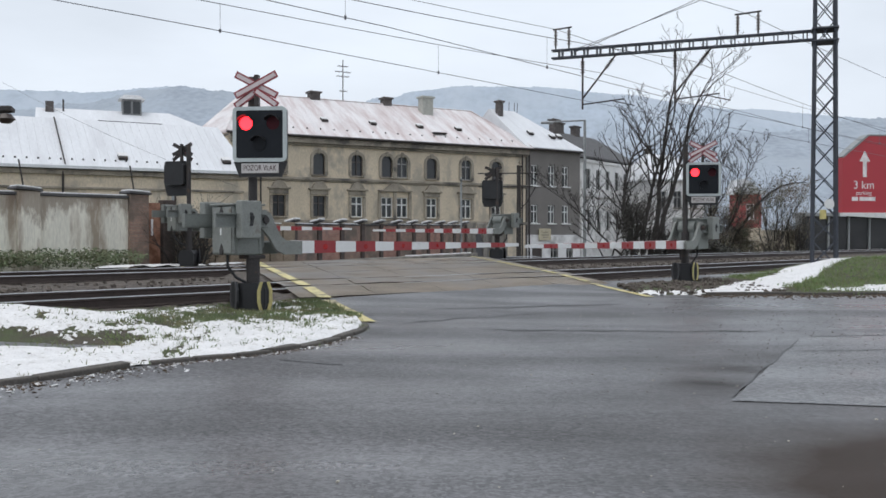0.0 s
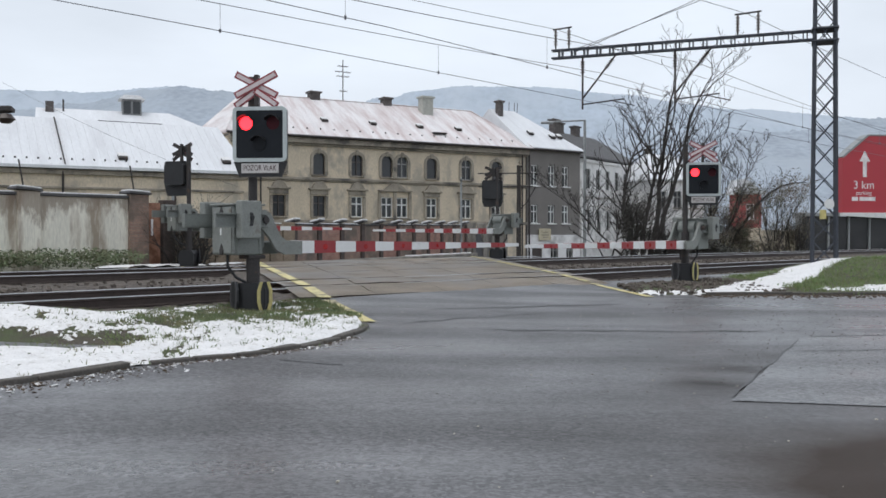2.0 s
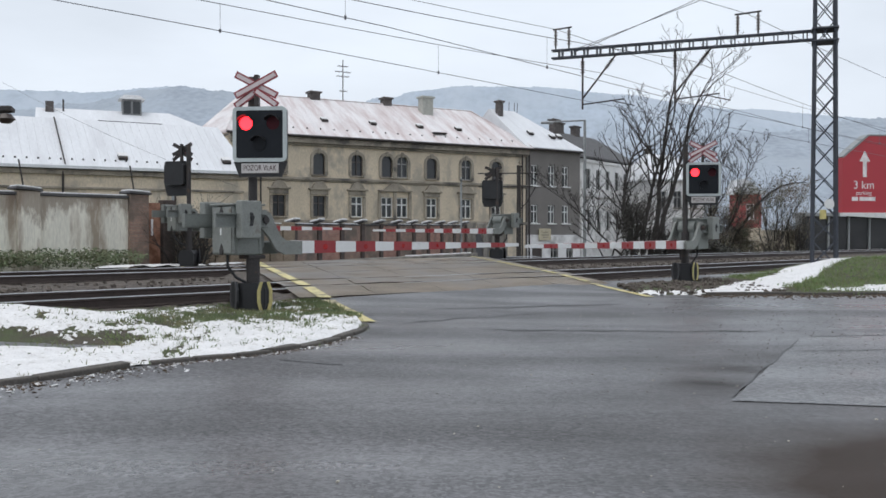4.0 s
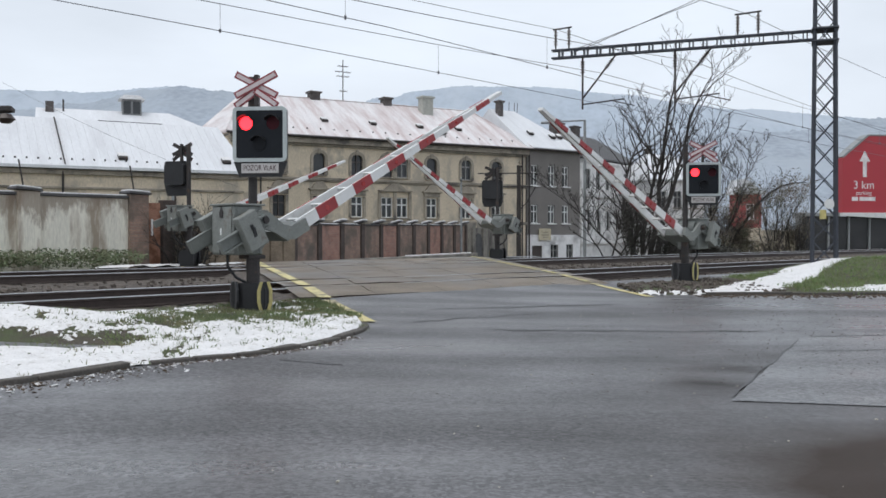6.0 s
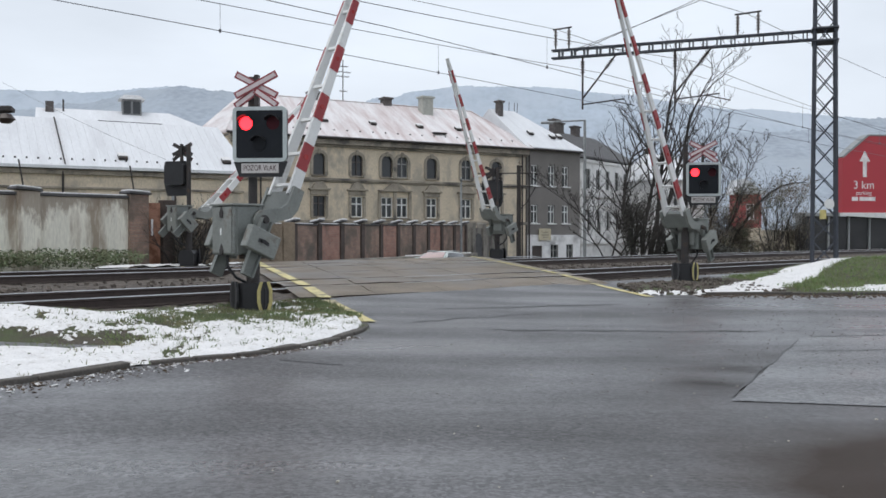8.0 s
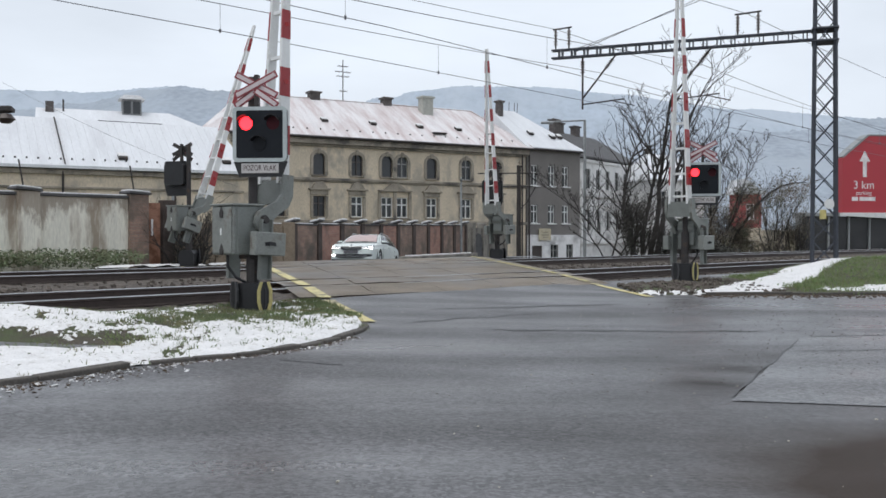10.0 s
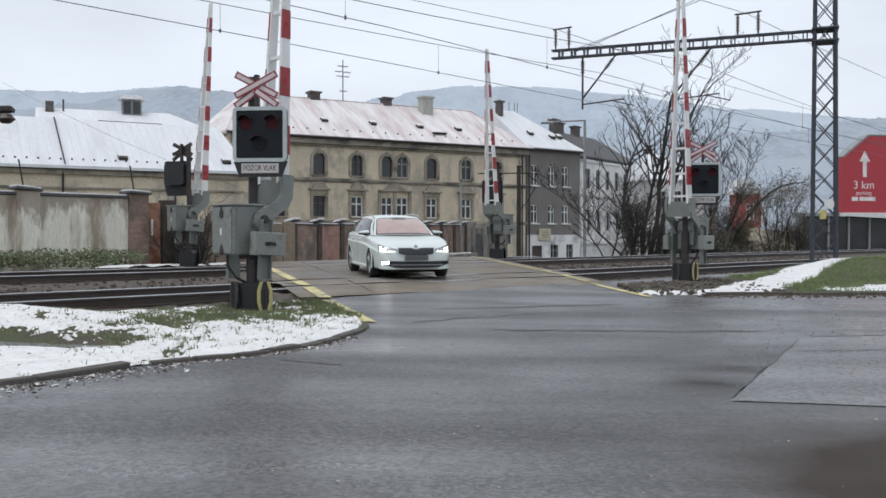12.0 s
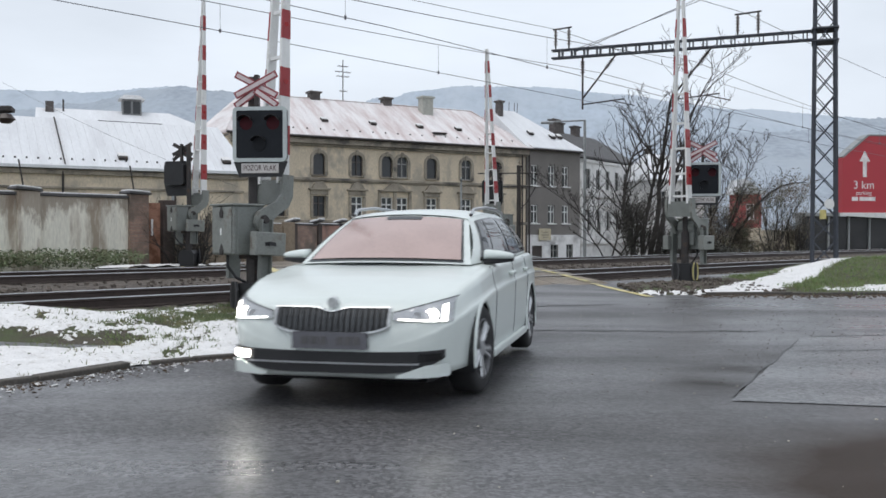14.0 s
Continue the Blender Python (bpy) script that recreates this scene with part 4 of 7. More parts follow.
        tube(bm, (0, y - 0.045, 0), (0, y + 0.045, 0), 0.075, seg=18)
        tube(bm, (0, y - 0.065, 0), (0, y + 0.065, 0), 0.04, seg=6)
        part("bolt", bm, POST, lever)
    bm = bm_new()
    prism(bm, [(-0.295, 0.27), (0.295, 0.27), (0.295, 0.45), (0.265, 0.63), (-0.265, 0.63), (-0.295, 0.45)], -0.49, -0.33, "z")
    for v in bm.verts:
        v.co = Vector((v.co.y, v.co.x, v.co.z))
    bmesh.ops.recalc_face_normals(bm, faces=bm.faces[:])
    part("boom_socket", bm, GREY, boom, "dark grey yoke that holds both arms")
    for s in (-1, 1):
        # channel-shaped tail arm
        y = s * 0.40
        bm = bm_new()
        box(bm, (-0.43, y - s * 0.03, -0.01), (0.86, 0.02, 0.19))
        for z in (-0.10, 0.08):
            box(bm, (-0.43, y, z), (0.88, 0.08, 0.022), bev=0.004)
        box(bm, (-0.865, y, -0.01), (0.02, 0.08, 0.19), bev=0.004)
        part("tail_arm", bm, GREY, boom, "channel steel tail arm")
        y = s * 0.47
        bm = bm_new()
        box(bm, (-0.35, y, 0), (0.34, 0.15, 0.54), bev=0.018)
        weight = part("counterweight", bm, GREY2, boom, "grey counterweight block")
        bm = bm_new()
        prism(bm, [(-0.385, -0.09), (-0.33, -0.09), (-0.315, 0.0), (-0.33, 0.10), (-0.385, 0.10), (-0.37, 0.0)], y + s * 0.076, y + s * 0.082)
        tube(bm, (-0.35, y + s * 0.07, 0.03), (-0.35, y + s * 0.11, 0.03), 0.03, seg=6)
        part("clamp", bm, BLACK, weight)
    return b, boom


def yaw_of(v):
    return math.degrees(math.atan2(v.y, v.x))


TRACK_YAW = yaw_of(U)
signal(pose(-2.8, 13.75, 0.13, 0, 0, -6), "black signal with red lamps on a post in the verge", bx=0.165, drop=0.04, cross=-0.08)
signal(pose(5.84, 22.5, 0.17, 0, 0, -8), "black signal with red lamps on a post by the grass bank", bx=0.40, drop=0.19, cross=0.0)
signal(pose(-7.35, 27.0, 0.42, 0, 0, 165), "black signal turned away, on a post by the old wall", lit=False, bx=0.46, cross=-0.2)
signal(pose(2.05, 35.2, 0.36, 0, 0, 172), "black signal turned away, on a post behind the tracks", lit=False, bx=0.2)
BARRIERS = []
for (x, y, z), yaw, lab in (((-2.875, 13.9, 0.15), TRACK_YAW, "grey barrier machine with a striped boom, beside the verge"),
                            ((5.95, 22.62, 0.12), TRACK_YAW + 180, "grey barrier machine with a striped boom, by the grass bank"),
                            ((-7.47, 27.2, 0.58), TRACK_YAW, "grey barrier machine with a striped boom, by the old wall"),
                            ((2.1, 34.8, 0.52), TRACK_YAW + 180, "grey barrier machine with a striped boom, behind the tracks")):
    BARRIERS.append(barrier(pose(x, y, z, 0, 0, yaw), lab)[1])

# ---- overhead line ----
mast = thing("lattice_mast", pose(12.25, 30, 0.1, 0, 0, -20), "grey steel lattice mast carrying the overhead line", "mast")
W2 = 0.36


def mw(z):
    return W2 * (1.0 - 0.02 * z)


for sx in (-1, 1):
    for sy in (-1, 1):
        bm = bm_new()
        a, b2 = mw(0), mw(12.6)
        tube(bm, (sx * a, sy * a, 0), (sx * b2, sy * b2, 12.6), 0.06, seg=4)
        part("leg", bm, MASTSTEEL, mast)
for i in range(16):
    z0, z1 = 0.2 + i * 0.78, 0.2 + (i + 1) * 0.78
    a, b2 = mw(z0), mw(z1)
    for p, q in (((-1, -1), (1, -1)), ((1, -1), (1, 1)), ((1, 1), (-1, 1)), ((-1, 1), (-1, -1))):
        bm = bm_new()
        tube(bm, (p[0] * a, p[1] * a, z0), (q[0] * b2, q[1] * b2, z1), 0.022, seg=4)
        tube(bm, (q[0] * a, q[1] * a, z0), (p[0] * b2, p[1] * b2, z1), 0.022, seg=4)
        part("bracing", bm, MASTSTEEL, mast)
bm = bm_new()
box(bm, (0, 0, 0.0), (1.0, 1.0, 0.5), bev=0.04)
part("footing", bm, CONC, mast)
bm = bm_new()
prism(bm, circle(0.16), -0.42, -0.4)
part("round_sign", bm, WHITE, mast, "small round white sign", m=pose(0.0, 0, 2.15, 0, 0, 20))
bm = bm_new()
box(bm, (-0.05, -0.41, 1.82), (0.2, 0.02, 0.3), bev=0.005)
part("yellow_plate", bm, HAZARD, mast, "small yellow plate")
for z in (7.35, 7.75):
    bm = bm_new()
    box(bm, (0, 0, z), (0.80, 0.80, 0.06), bev=0.01)
    part("collar", bm, MASTSTEEL, mast)

ARM_A, ARM_B = Vector((11.9, 30.1, 7.68)), Vector((3.85, 33.0, 7.62))
arm_dir = (ARM_B - ARM_A).normalized()
beam = thing("cantilever_beam", pose(0, 0, 0), "grey steel lattice cantilever beam over both tracks", "cantilever")


def on_arm(x):
    """The point of the beam that lies x of its length from the mast."""
    return ARM_A.lerp(ARM_B, x)


for dz in (0.0, -0.27):
    for side in (-0.11, 0.11):
        bm = bm_new()
        off = Vector((-arm_dir.y, arm_dir.x, 0)) * side
        a, b2 = on_arm(0) + off, on_arm(1) + off
        a.z += dz * 1.05 + 0.15
        b2.z += dz * 1.0 + 0.14
        tube(bm, a, b2, 0.04, seg=4)
        part("chord", bm, MASTSTEEL, beam)
for i in range(19):
    for s2 in (0.0, 0.014):
        bm = bm_new()
        p = on_arm(0.02 + i * 0.052 + s2)
        box(bm, (0, 0, 0), (0.035, 0.24, 0.28), Matrix.Translation(p + Z3 * 0.01) @ pose(0, 0, 0, 0, 0, yaw_of(arm_dir)))
        part("batten", bm, MASTSTEEL, beam)


def insulator(bm, a, b, r=0.085):
    a, b = Vector(a), Vector(b)
    for k in range(5):
        p0, p1 = a.lerp(b, 0.15 + k * 0.15), a.lerp(b, 0.15 + k * 0.15 + 0.08)
        tube(bm, p0, p1, r, r * 0.5, seg=10)


def hanger(f, f2, drop, name="hanger"):
    top, foot, brace = on_arm(f), on_arm(f), on_arm(f2)
    h = thing("hanger", pose(0, 0, 0), "dark insulated hanger holding the contact wire", "hanger", "hangers of the overhead line")
    top.z -= 0.12
    foot.z = top.z - drop
    brace.z -= 0.12
    bm = bm_new()
    tube(bm, top, foot, 0.035, seg=8)
    part("drop_rod", bm, POST, h)
    bm = bm_new()
    low = Vector((top.x, top.y, top.z - drop * 0.8))
    tube(bm, brace, low, 0.032, seg=8)
    part("stay_rod", bm, POST, h)
    bm = bm_new()
    insulator(bm, top - Z3 * 0.1, top - Z3 * 0.7)
    insulator(bm, brace.lerp(low, 0.08), brace.lerp(low, 0.36))
    part("insulator", bm, INSUL, h, "brown insulator")
    bm = bm_new()
    reg = low.copy()
    reg.z -= 0.2
    arm_end = reg - arm_dir * 1.45 + Z3 * 0.12
    tube(bm, reg, arm_end, 0.025, seg=6)
    tube(bm, arm_end + arm_dir * 0.5 - Z3 * 0.02, arm_end - arm_dir * 0.35 - Z3 * 0.25, 0.018, seg=6)
    part("registration_arm", bm, POST, h)
    return top, reg, arm_end


T1, R1, E1 = hanger(0.873, 0.735, 1.85)
T2, R2, E2 = hanger(0.505, 0.365, 1.85)
for f in (0.985, 0.93, 0.27, 0.195):
    ins = thing("pin_insulator", pose(0, 0, 0), "brown pin insulator on top of the beam", "insulator", "insulators on the beam")
    p = on_arm(f) + Z3 * 0.14
    bm = bm_new()
    tube(bm, p, p + Z3 * 0.75, 0.03, seg=6)
    part("pin", bm, POST, ins)
    bm = bm_new()
    insulator(bm, p + Z3 * 0.1, p + Z3 * 0.8, 0.075)
    part("sheds", bm, INSUL, ins)
for f0, f1 in ((0.985, 0.93), (0.27, 0.195)):
    bm = bm_new()
    tube(bm, on_arm(f0) + Z3 * 0.88 + arm_dir * 0.1, on_arm(f1) + Z3 * 0.93 - arm_dir * 0.1, 0.03, seg=6)
    solid("tie_bar", bm, POST, "thin dark tie bar across two insulators", "tie bar", "tie bars on the beam")


def wire(pts, r, sag=0.0, lab="thin dark overhead wire along the tracks", n=14):
    bm = bm_new()
    way = [Vector(pts[0])]
    for a, b in zip(pts, pts[1:]):
        a, b = Vector(a), Vector(b)
        way += [a.lerp(b, i / n) - Z3 * sag * 4 * (i / n) * (1 - i / n) for i in range(1, n + 1)]
    polytube(bm, way, r)
    return solid("overhead_wire", bm, WIRE, lab, "wire", "wires of the overhead line")


BACK, AHEAD = -58.0, 60.0
for c, h0, h1, hm, sag in ((R1 - arm_dir * 0.6, 5.83, 5.90, 6.9, 0.5), (R2 - arm_dir * 0.6, 5.66, 5.95, 7.1, 0.95)):
    c = Vector((c.x, c.y, h0))
    mess = Vector((c.x, c.y, hm))
    lift = Z3 * (h1 - h0)
    wire([c + U * BACK + lift, c - U * 14 + lift, c, c + U * AHEAD], 0.010)
    wire([mess + U * BACK, mess, mess + U * AHEAD], 0.010, sag)
    for s2 in (-8.1, -15.3, -23, 9, 18):
        k = abs(s2) / 58.0
        zt = mess.z - sag * 4 * k * (1 - k)
        bm = bm_new()
        p, m2 = c + U * s2 + lift * max(0.0, min(1.0, -s2 / 14)), mess + U * s2
        tube(bm, p, (m2.x, m2.y, zt), 0.006, seg=4)
        box(bm, (0, 0, 0), (0.05, 0.05, 0.09), Matrix.Translation(p), bev=0.01)
        solid("dropper", bm, WIRE, "thin dropper wire between messenger and contact wire", "wire", "droppers of the overhead line")
for f in (0.985, 0.24):
    p = on_arm(f) + Z3 * 0.9
    wire([p + U * BACK, p, p + U * AHEAD], 0.010, 0.65)
p = on_arm(0.92)
wire([p, p + Vector((9.4, 2.4, 4.5))], 0.014, 0.05, "taut dark anchor wire rising from the beam")
wire([p + Z3 * 0.1, p + Vector((9.4, 2.9, 4.3))], 0.014, 0.05, "taut dark anchor wire rising from the beam")
wire([(-23.6, 50, 9.5), (-11.0, 50, 3.9)], 0.007, 0.3, "dark service cable hanging from a house")
# ---- houses ----
def wall_with_holes(bm, L, z0, z1, holes, y0=0.0, reveal=0.22):
    """A wall along x from 0 to L in the plane y0 (its face towards -y), open at the holes (x0, x1, z0, z1)."""
    xs = sorted({0.0, L, *(h[0] for h in holes), *(h[1] for h in holes)})
    zs = sorted({z0, z1, *(h[2] for h in holes), *(h[3] for h in holes)})
    for xa, xb in zip(xs, xs[1:]):
        for za, zb in zip(zs, zs[1:]):
            xm, zm = (xa + xb) / 2, (za + zb) / 2
            if any(h[0] < xm < h[1] and h[2] < zm < h[3] for h in holes):
                continue
            bm.faces.new([bm.verts.new(p) for p in ((xa, y0, za), (xb, y0, za), (xb, y0, zb), (xa, y0, zb))])
    for xa, xb, za, zb in holes:
        c = [(xa, za), (xb, za), (xb, zb), (xa, zb)]
        for (a, b), (c2, d) in zip(c, c[1:] + c[:1]):
            bm.faces.new([bm.verts.new(p) for p in ((a, y0, b), (c2, y0, d), (c2, y0 + reveal, d), (a, y0 + reveal, b))])


def window_part(house, x0, x1, z0, z1, frame_mat, arch=False, sill=True, trim=None, hood=0, bars=True, y0=0.0):
    w, h, xm = x1 - x0, z1 - z0, (x0 + x1) / 2
    bm = bm_new()
    t = 0.07
    ring_y(bm, [(x0, z0), (x1, z0), (x1, z1), (x0, z1)], [(x0 + t, z0 + t), (x1 - t, z0 + t), (x1 - t, z1 - t), (x0 + t, z1 - t)], y0 + 0.09, y0 + 0.17)
    win = part("window", bm, frame_mat, house)
    if bars:
        for c, s in (((xm, y0 + 0.13, (z0 + z1) / 2), (0.11, 0.06, h - 2 * t)), ((xm, y0 + 0.125, z0 + h * 0.64), (w - 2 * t, 0.06, 0.11))):
            bm = bm_new()
            box(bm, c, s)
            part("glazing_bar", bm, frame_mat, win)
    bm = bm_new()
    box(bm, (xm, y0 + 0.19, (z0 + z1) / 2), (w, 0.02, h))
    part("pane", bm, PANE, win, "dark window pane")
    if sill:
        bm = bm_new()
        box(bm, (xm, y0 - 0.06, z0 - 0.06), (w + 0.3, 0.24, 0.1), bev=0.02)
        part("sill", bm, trim or frame_mat, win)
    if arch:
        bm = bm_new()
        n = 12
        r0, r1, zc = w / 2, w / 2 + 0.24, z1 - w / 2
        v = []
        for i in range(n + 1):
            a = math.pi * i / n
            v.append([bm.verts.new((xm + r * math.cos(a), y, zc + r * math.sin(a))) for r, y in ((r1, y0), (r1, y0 - 0.08), (r0, y0 - 0.08), (r0, y0 + 0.1))])
        for a, b in zip(v, v[1:]):
            for k in range(3):
                bm.faces.new((a[k], b[k], b[k + 1], a[k + 1]))
        for sx in (-1, 1):
            box(bm, (xm + sx * (w / 2 + 0.12), y0 - 0.04, (z0 + zc) / 2), (0.24, 0.1, zc - z0))
            # the corner between the square opening and the arch
            f = [bm.verts.new((xm + sx * w / 2, y0 + 0.05, z1))] + [bm.verts.new((xm + sx * r0 * math.cos(a), y0 + 0.05, zc + r0 * math.sin(a))) for a in (math.pi / 2 * i / 6 for i in range(7))]
            bm.faces.new(f if sx < 0 else f[::-1])
        box(bm, (xm, y0 - 0.09, z1 + 0.12), (0.24, 0.12, 0.42), bev=0.02)
        part("arch_surround", bm, trim, win, "moulded arch surround")
    if hood:
        bm = bm_new()
        hw = w / 2 + 0.42 if hood == 1 else hood
        box(bm, (xm, y0 - 0.12, z1 + 0.55), (2 * hw, 0.3, 0.14), bev=0.02)
        prism(bm, [(xm - hw * 0.72, z1 + 0.62), (xm + hw * 0.72, z1 + 0.62), (xm + hw * 0.5, z1 + 0.95), (xm + hw * 0.25, z1 + 1.12), (xm, z1 + 1.2), (xm - hw * 0.25, z1 + 1.12), (xm - hw * 0.5, z1 + 0.95)], y0 - 0.2, y0)
        box(bm, (xm, y0 - 0.05, z1 + 0.3), (2 * hw * 0.82, 0.12, 0.42))
        for sx in (-1, 1):
            box(bm, (xm + sx * (hw * 0.82 - 0.12), y0 - 0.06, (z0 + z1) / 2), (0.22, 0.12, h))
        part("window_hood", bm, trim, win, "weathered plaster window hood")
    return win


def hip_roof(bm, L, D, z0, rise, eave=0.35, hip0=0.0, hip1=0.0, thick=0.18):
    """A roof over a plan of L by D; hip0 and hip1: how far the ridge stops short of each end."""
    lo = [(-eave, -eave), (L + eave, -eave), (L + eave, D + eave), (-eave, D + eave)]
    v = [bm.verts.new((x, y, z0)) for x, y in lo] + [bm.verts.new((x, y, z0 + thick)) for x, y in lo]
    r = [bm.verts.new((hip0 if hip0 else -eave, D / 2, z0 + rise)), bm.verts.new((L - hip1 if hip1 else L + eave, D / 2, z0 + rise))]
    for i in range(4):
        j = (i + 1) % 4
        bm.faces.new((v[i], v[j], v[4 + j], v[4 + i]))
    bm.faces.new(v[:4][::-1])
    bm.faces.new((v[4], v[5], r[1], r[0]))
    bm.faces.new((v[6], v[7], r[0], r[1]))
    bm.faces.new((v[5], v[6], r[1]))
    bm.faces.new((v[7], v[4], r[0]))


def house_frame(p, q, label, name="house"):
    p, q = Vector(p), Vector(q)
    h = thing(name, pose(p.x, p.y, 0, 0, 0, yaw_of(q - p)), label, "house")
    return h, (q - p).length


def shell(house, L, D, z0, z1, holes, material, front_label=""):
    bm = bm_new()
    wall_with_holes(bm, L, z0, z1, holes)
    for a, b in (((L, 0), (L, D)), ((L, D), (0, D)), ((0, D), (0, 0))):
        bm.faces.new([bm.verts.new((*c, z)) for c, z in ((a, z0), (b, z0), (b, z1), (a, z1))])
    bmesh.ops.remove_doubles(bm, verts=bm.verts[:], dist=0.0005)
    bm.normal_update()
    return part("wall", bm, material, house, front_label)


def chimney(house, x, y, z, w, d, h, material, cap=True):
    bm = bm_new()
    box(bm, (x, y, z + h / 2), (w, d, h), bev=0.02)
    if cap:
        box(bm, (x, y, z + h + 0.08), (w + 0.25, d + 0.25, 0.16), bev=0.02)
        for k in (-0.25, 0.25):
            tube(bm, (x + k * w, y, z + h + 0.1), (x + k * w, y, z + h + 0.26), 0.09, seg=8)
    part("chimney", bm, material, house, "sooty brick chimney")


def roof_bits(house, L, D, z0, rise, n, rows, skylights=(), x0=0.5, x1=None, eave=0.45):
    """Snow hooks in rows and small skylights on the front slope."""
    slope = (rise - 0.18) / (D / 2 + eave)
    z0 += slope * eave - 0.02
    ang = math.degrees(math.atan(slope))
    bm = bm_new()
    for y in rows:
        for i in range(n):
            x = x0 + ((x1 or L) - x0) * i / (n - 1)
            box(bm, (x, y, z0 + 0.2 + slope * y + 0.03), (0.10, 0.06, 0.13))
    tagged(part("snow_hooks", bm, POST, house, "row of dark snow hooks"), kind="stuff")
    for x, y in skylights:
        bm = bm_new()
        mm = pose(x, y, z0 + 0.2 + slope * y + 0.08, ang, 0, 0)
        box(bm, (0, 0, 0.03), (0.55, 0.6, 0.18), mm, bev=0.02)
        sk = part("skylight", bm, POST, house, "small roof hatch")
        bm = bm_new()
        box(bm, (0, 0.1, 0.14), (0.6, 0.42, 0.06), mm, bev=0.025)
        part("snow_cap", bm, SNOW, sk)


# main house: two visible storeys of ochre plaster
G0 = -2.3
main, L = house_frame((-16.3, 71.94), (7.6, 86.0), "weathered ochre plaster house with arched windows and a snowy roof")
L0 = 2.08  # the facade's first window bay lies this far from its end
S = [L0 + s for s in (1.75, 5.18, 8.56, 11.34, 12.8, 15.68, 19.21, 22.4)]
upper = [(s - 0.52, s + 0.52, 6.25, 8.05) for s in S]
lower = [(s - 0.52, s + 0.52, 2.85, 4.55) for s in S]
shell(main, L, 12, G0, 9.15, upper + lower, OCHRE)
for i, (a, b) in enumerate(zip(upper, lower)):
    window_part(main, *a, DARKFRAME if i in (1, 2, 3, 5) else GREYFRAME, arch=True, trim=TRIM, bars=i % 2 == 0)
    pair = i in (3, 4)
    window_part(main, *b, WHITEFRAME if i not in (0, 1) else DARKFRAME, trim=TRIM, hood=0 if pair else 1)
bm = bm_new()
xm = (S[3] + S[4]) / 2
box(bm, (xm, -0.12, 5.1), (3.2, 0.3, 0.14), bev=0.02)
prism(bm, [(xm - 1.1, 5.17), (xm + 1.1, 5.17), (xm + 0.8, 5.45), (xm + 0.4, 5.68), (xm, 5.75), (xm - 0.4, 5.68), (xm - 0.8, 5.45)], -0.2, 0.0)
for sx in (-1.45, 0, 1.45):
    box(bm, (xm + sx, -0.06, 3.8), (0.24, 0.12, 2.4))
part("window_hood", bm, TRIM, main, "weathered plaster window hood")
for z, h, d in ((8.62, 0.14, 0.22), (8.95, 0.45, 0.42), (5.9, 0.22, 0.2), (5.72, 0.1, 0.12), (2.45, 0.28, 0.16)):
    bm = bm_new()
    box(bm, (L / 2, -d / 2, z), (L + d, d, h), bev=0.03)
    part("cornice", bm, TRIM, main, "grey weathered cornice")
bm = bm_new()
hip_roof(bm, L, 12, 9.2, 4.1, 0.55, 2.8, 2.2)
part("roof", bm, ROOFSNOW, main, "red-brown roof under thin snow")
bm = bm_new()
for a, b in (((L + 0.55, -0.55, 9.42), (L - 2.2, 6, 13.34)), ((2.8, 6, 13.34), (L - 2.2, 6, 13.34)), ((-0.55, -0.55, 9.42), (2.8, 6, 13.34))):
    tube(bm, a, b, 0.055, seg=6)
part("ridge_tiles", bm, ROOFSNOW, main, "rusty ridge tiles")
bm = bm_new()
tube(bm, (-0.55, -0.62, 9.25), (L + 0.55, -0.62, 9.25), 0.1, seg=8)
part("gutter", bm, POST, main)
for x in (L - 0.5, L0 + 0.2):
    bm = bm_new()
    tube(bm, (x, -0.2, G0), (x, -0.2, 9.1), 0.07, seg=8)
    part("downpipe", bm, POST, main)
roof_bits(main, L, 12, 9.2, 4.1, 24, (0.45,), [(L0 + s, 2.0) for s in (6.5, 11, 15.6, 19.6)], eave=0.55)
bm = bm_new()
box(bm, (L0 + 17, 0.9, 10.36), (1.3, 0.5, 0.12))
part("roof_step", bm, POST, main)
chimney(main, 9.4, 6.2, 12.8, 0.9, 0.8, 1.0, CHIMNEY)
chimney(main, 16.5, 6.2, 12.8, 0.8, 0.8, 1.0, CHIMNEY)
chimney(main, 20.0, 5.0, 12.4, 1.1, 0.9, 1.6, CONC)
bm = bm_new()
ax = 12.1
tube(bm, (ax, 6, 13.2), (ax, 6, 17.0), 0.045, seg=6)
for z, w in ((16.4, 0.5), (15.9, 0.75), (15.5, 0.6), (14.2, 0.35)):
    tube(bm, (ax - w, 6, z), (ax + w, 6, z), 0.03, seg=5)
    for k in (-0.8, -0.3, 0.3, 0.8):
        tube(bm, (ax + k * w, 5.7, z), (ax + k * w, 6.3, z), 0.02, seg=4)
part("antenna", bm, POST, main, "old roof antenna")

# grey house at the corner
grey, L = house_frame((7.75, 86.1), (13.25, 90.4), "dark grey plaster house with a whitewashed ground floor", "corner_house")
holes = [(s - 0.42, s + 0.42, z0, z1) for s in (0.95, 3.15, 5.0) for z0, z1 in ((6.0, 7.9), (2.5, 4.2))]
ground_holes = [(0.6, 1.9, G0, 0.4), (3.0, 4.0, -1.0, 0.5), (5.1, 6.0, -1.0, 0.5)]
shell(grey, L, 10, G0, 9.3, holes + ground_holes, GREYPL)
for h in holes:
    window_part(grey, *h, WHITEFRAME, trim=WHITE)
bm = bm_new()
wall_with_holes(bm, L + 0.02, G0, 1.42, ground_holes, -0.05, 0.06)
part("whitewashed_wall", bm, WHITEWASH, grey, "whitewashed ground floor wall")
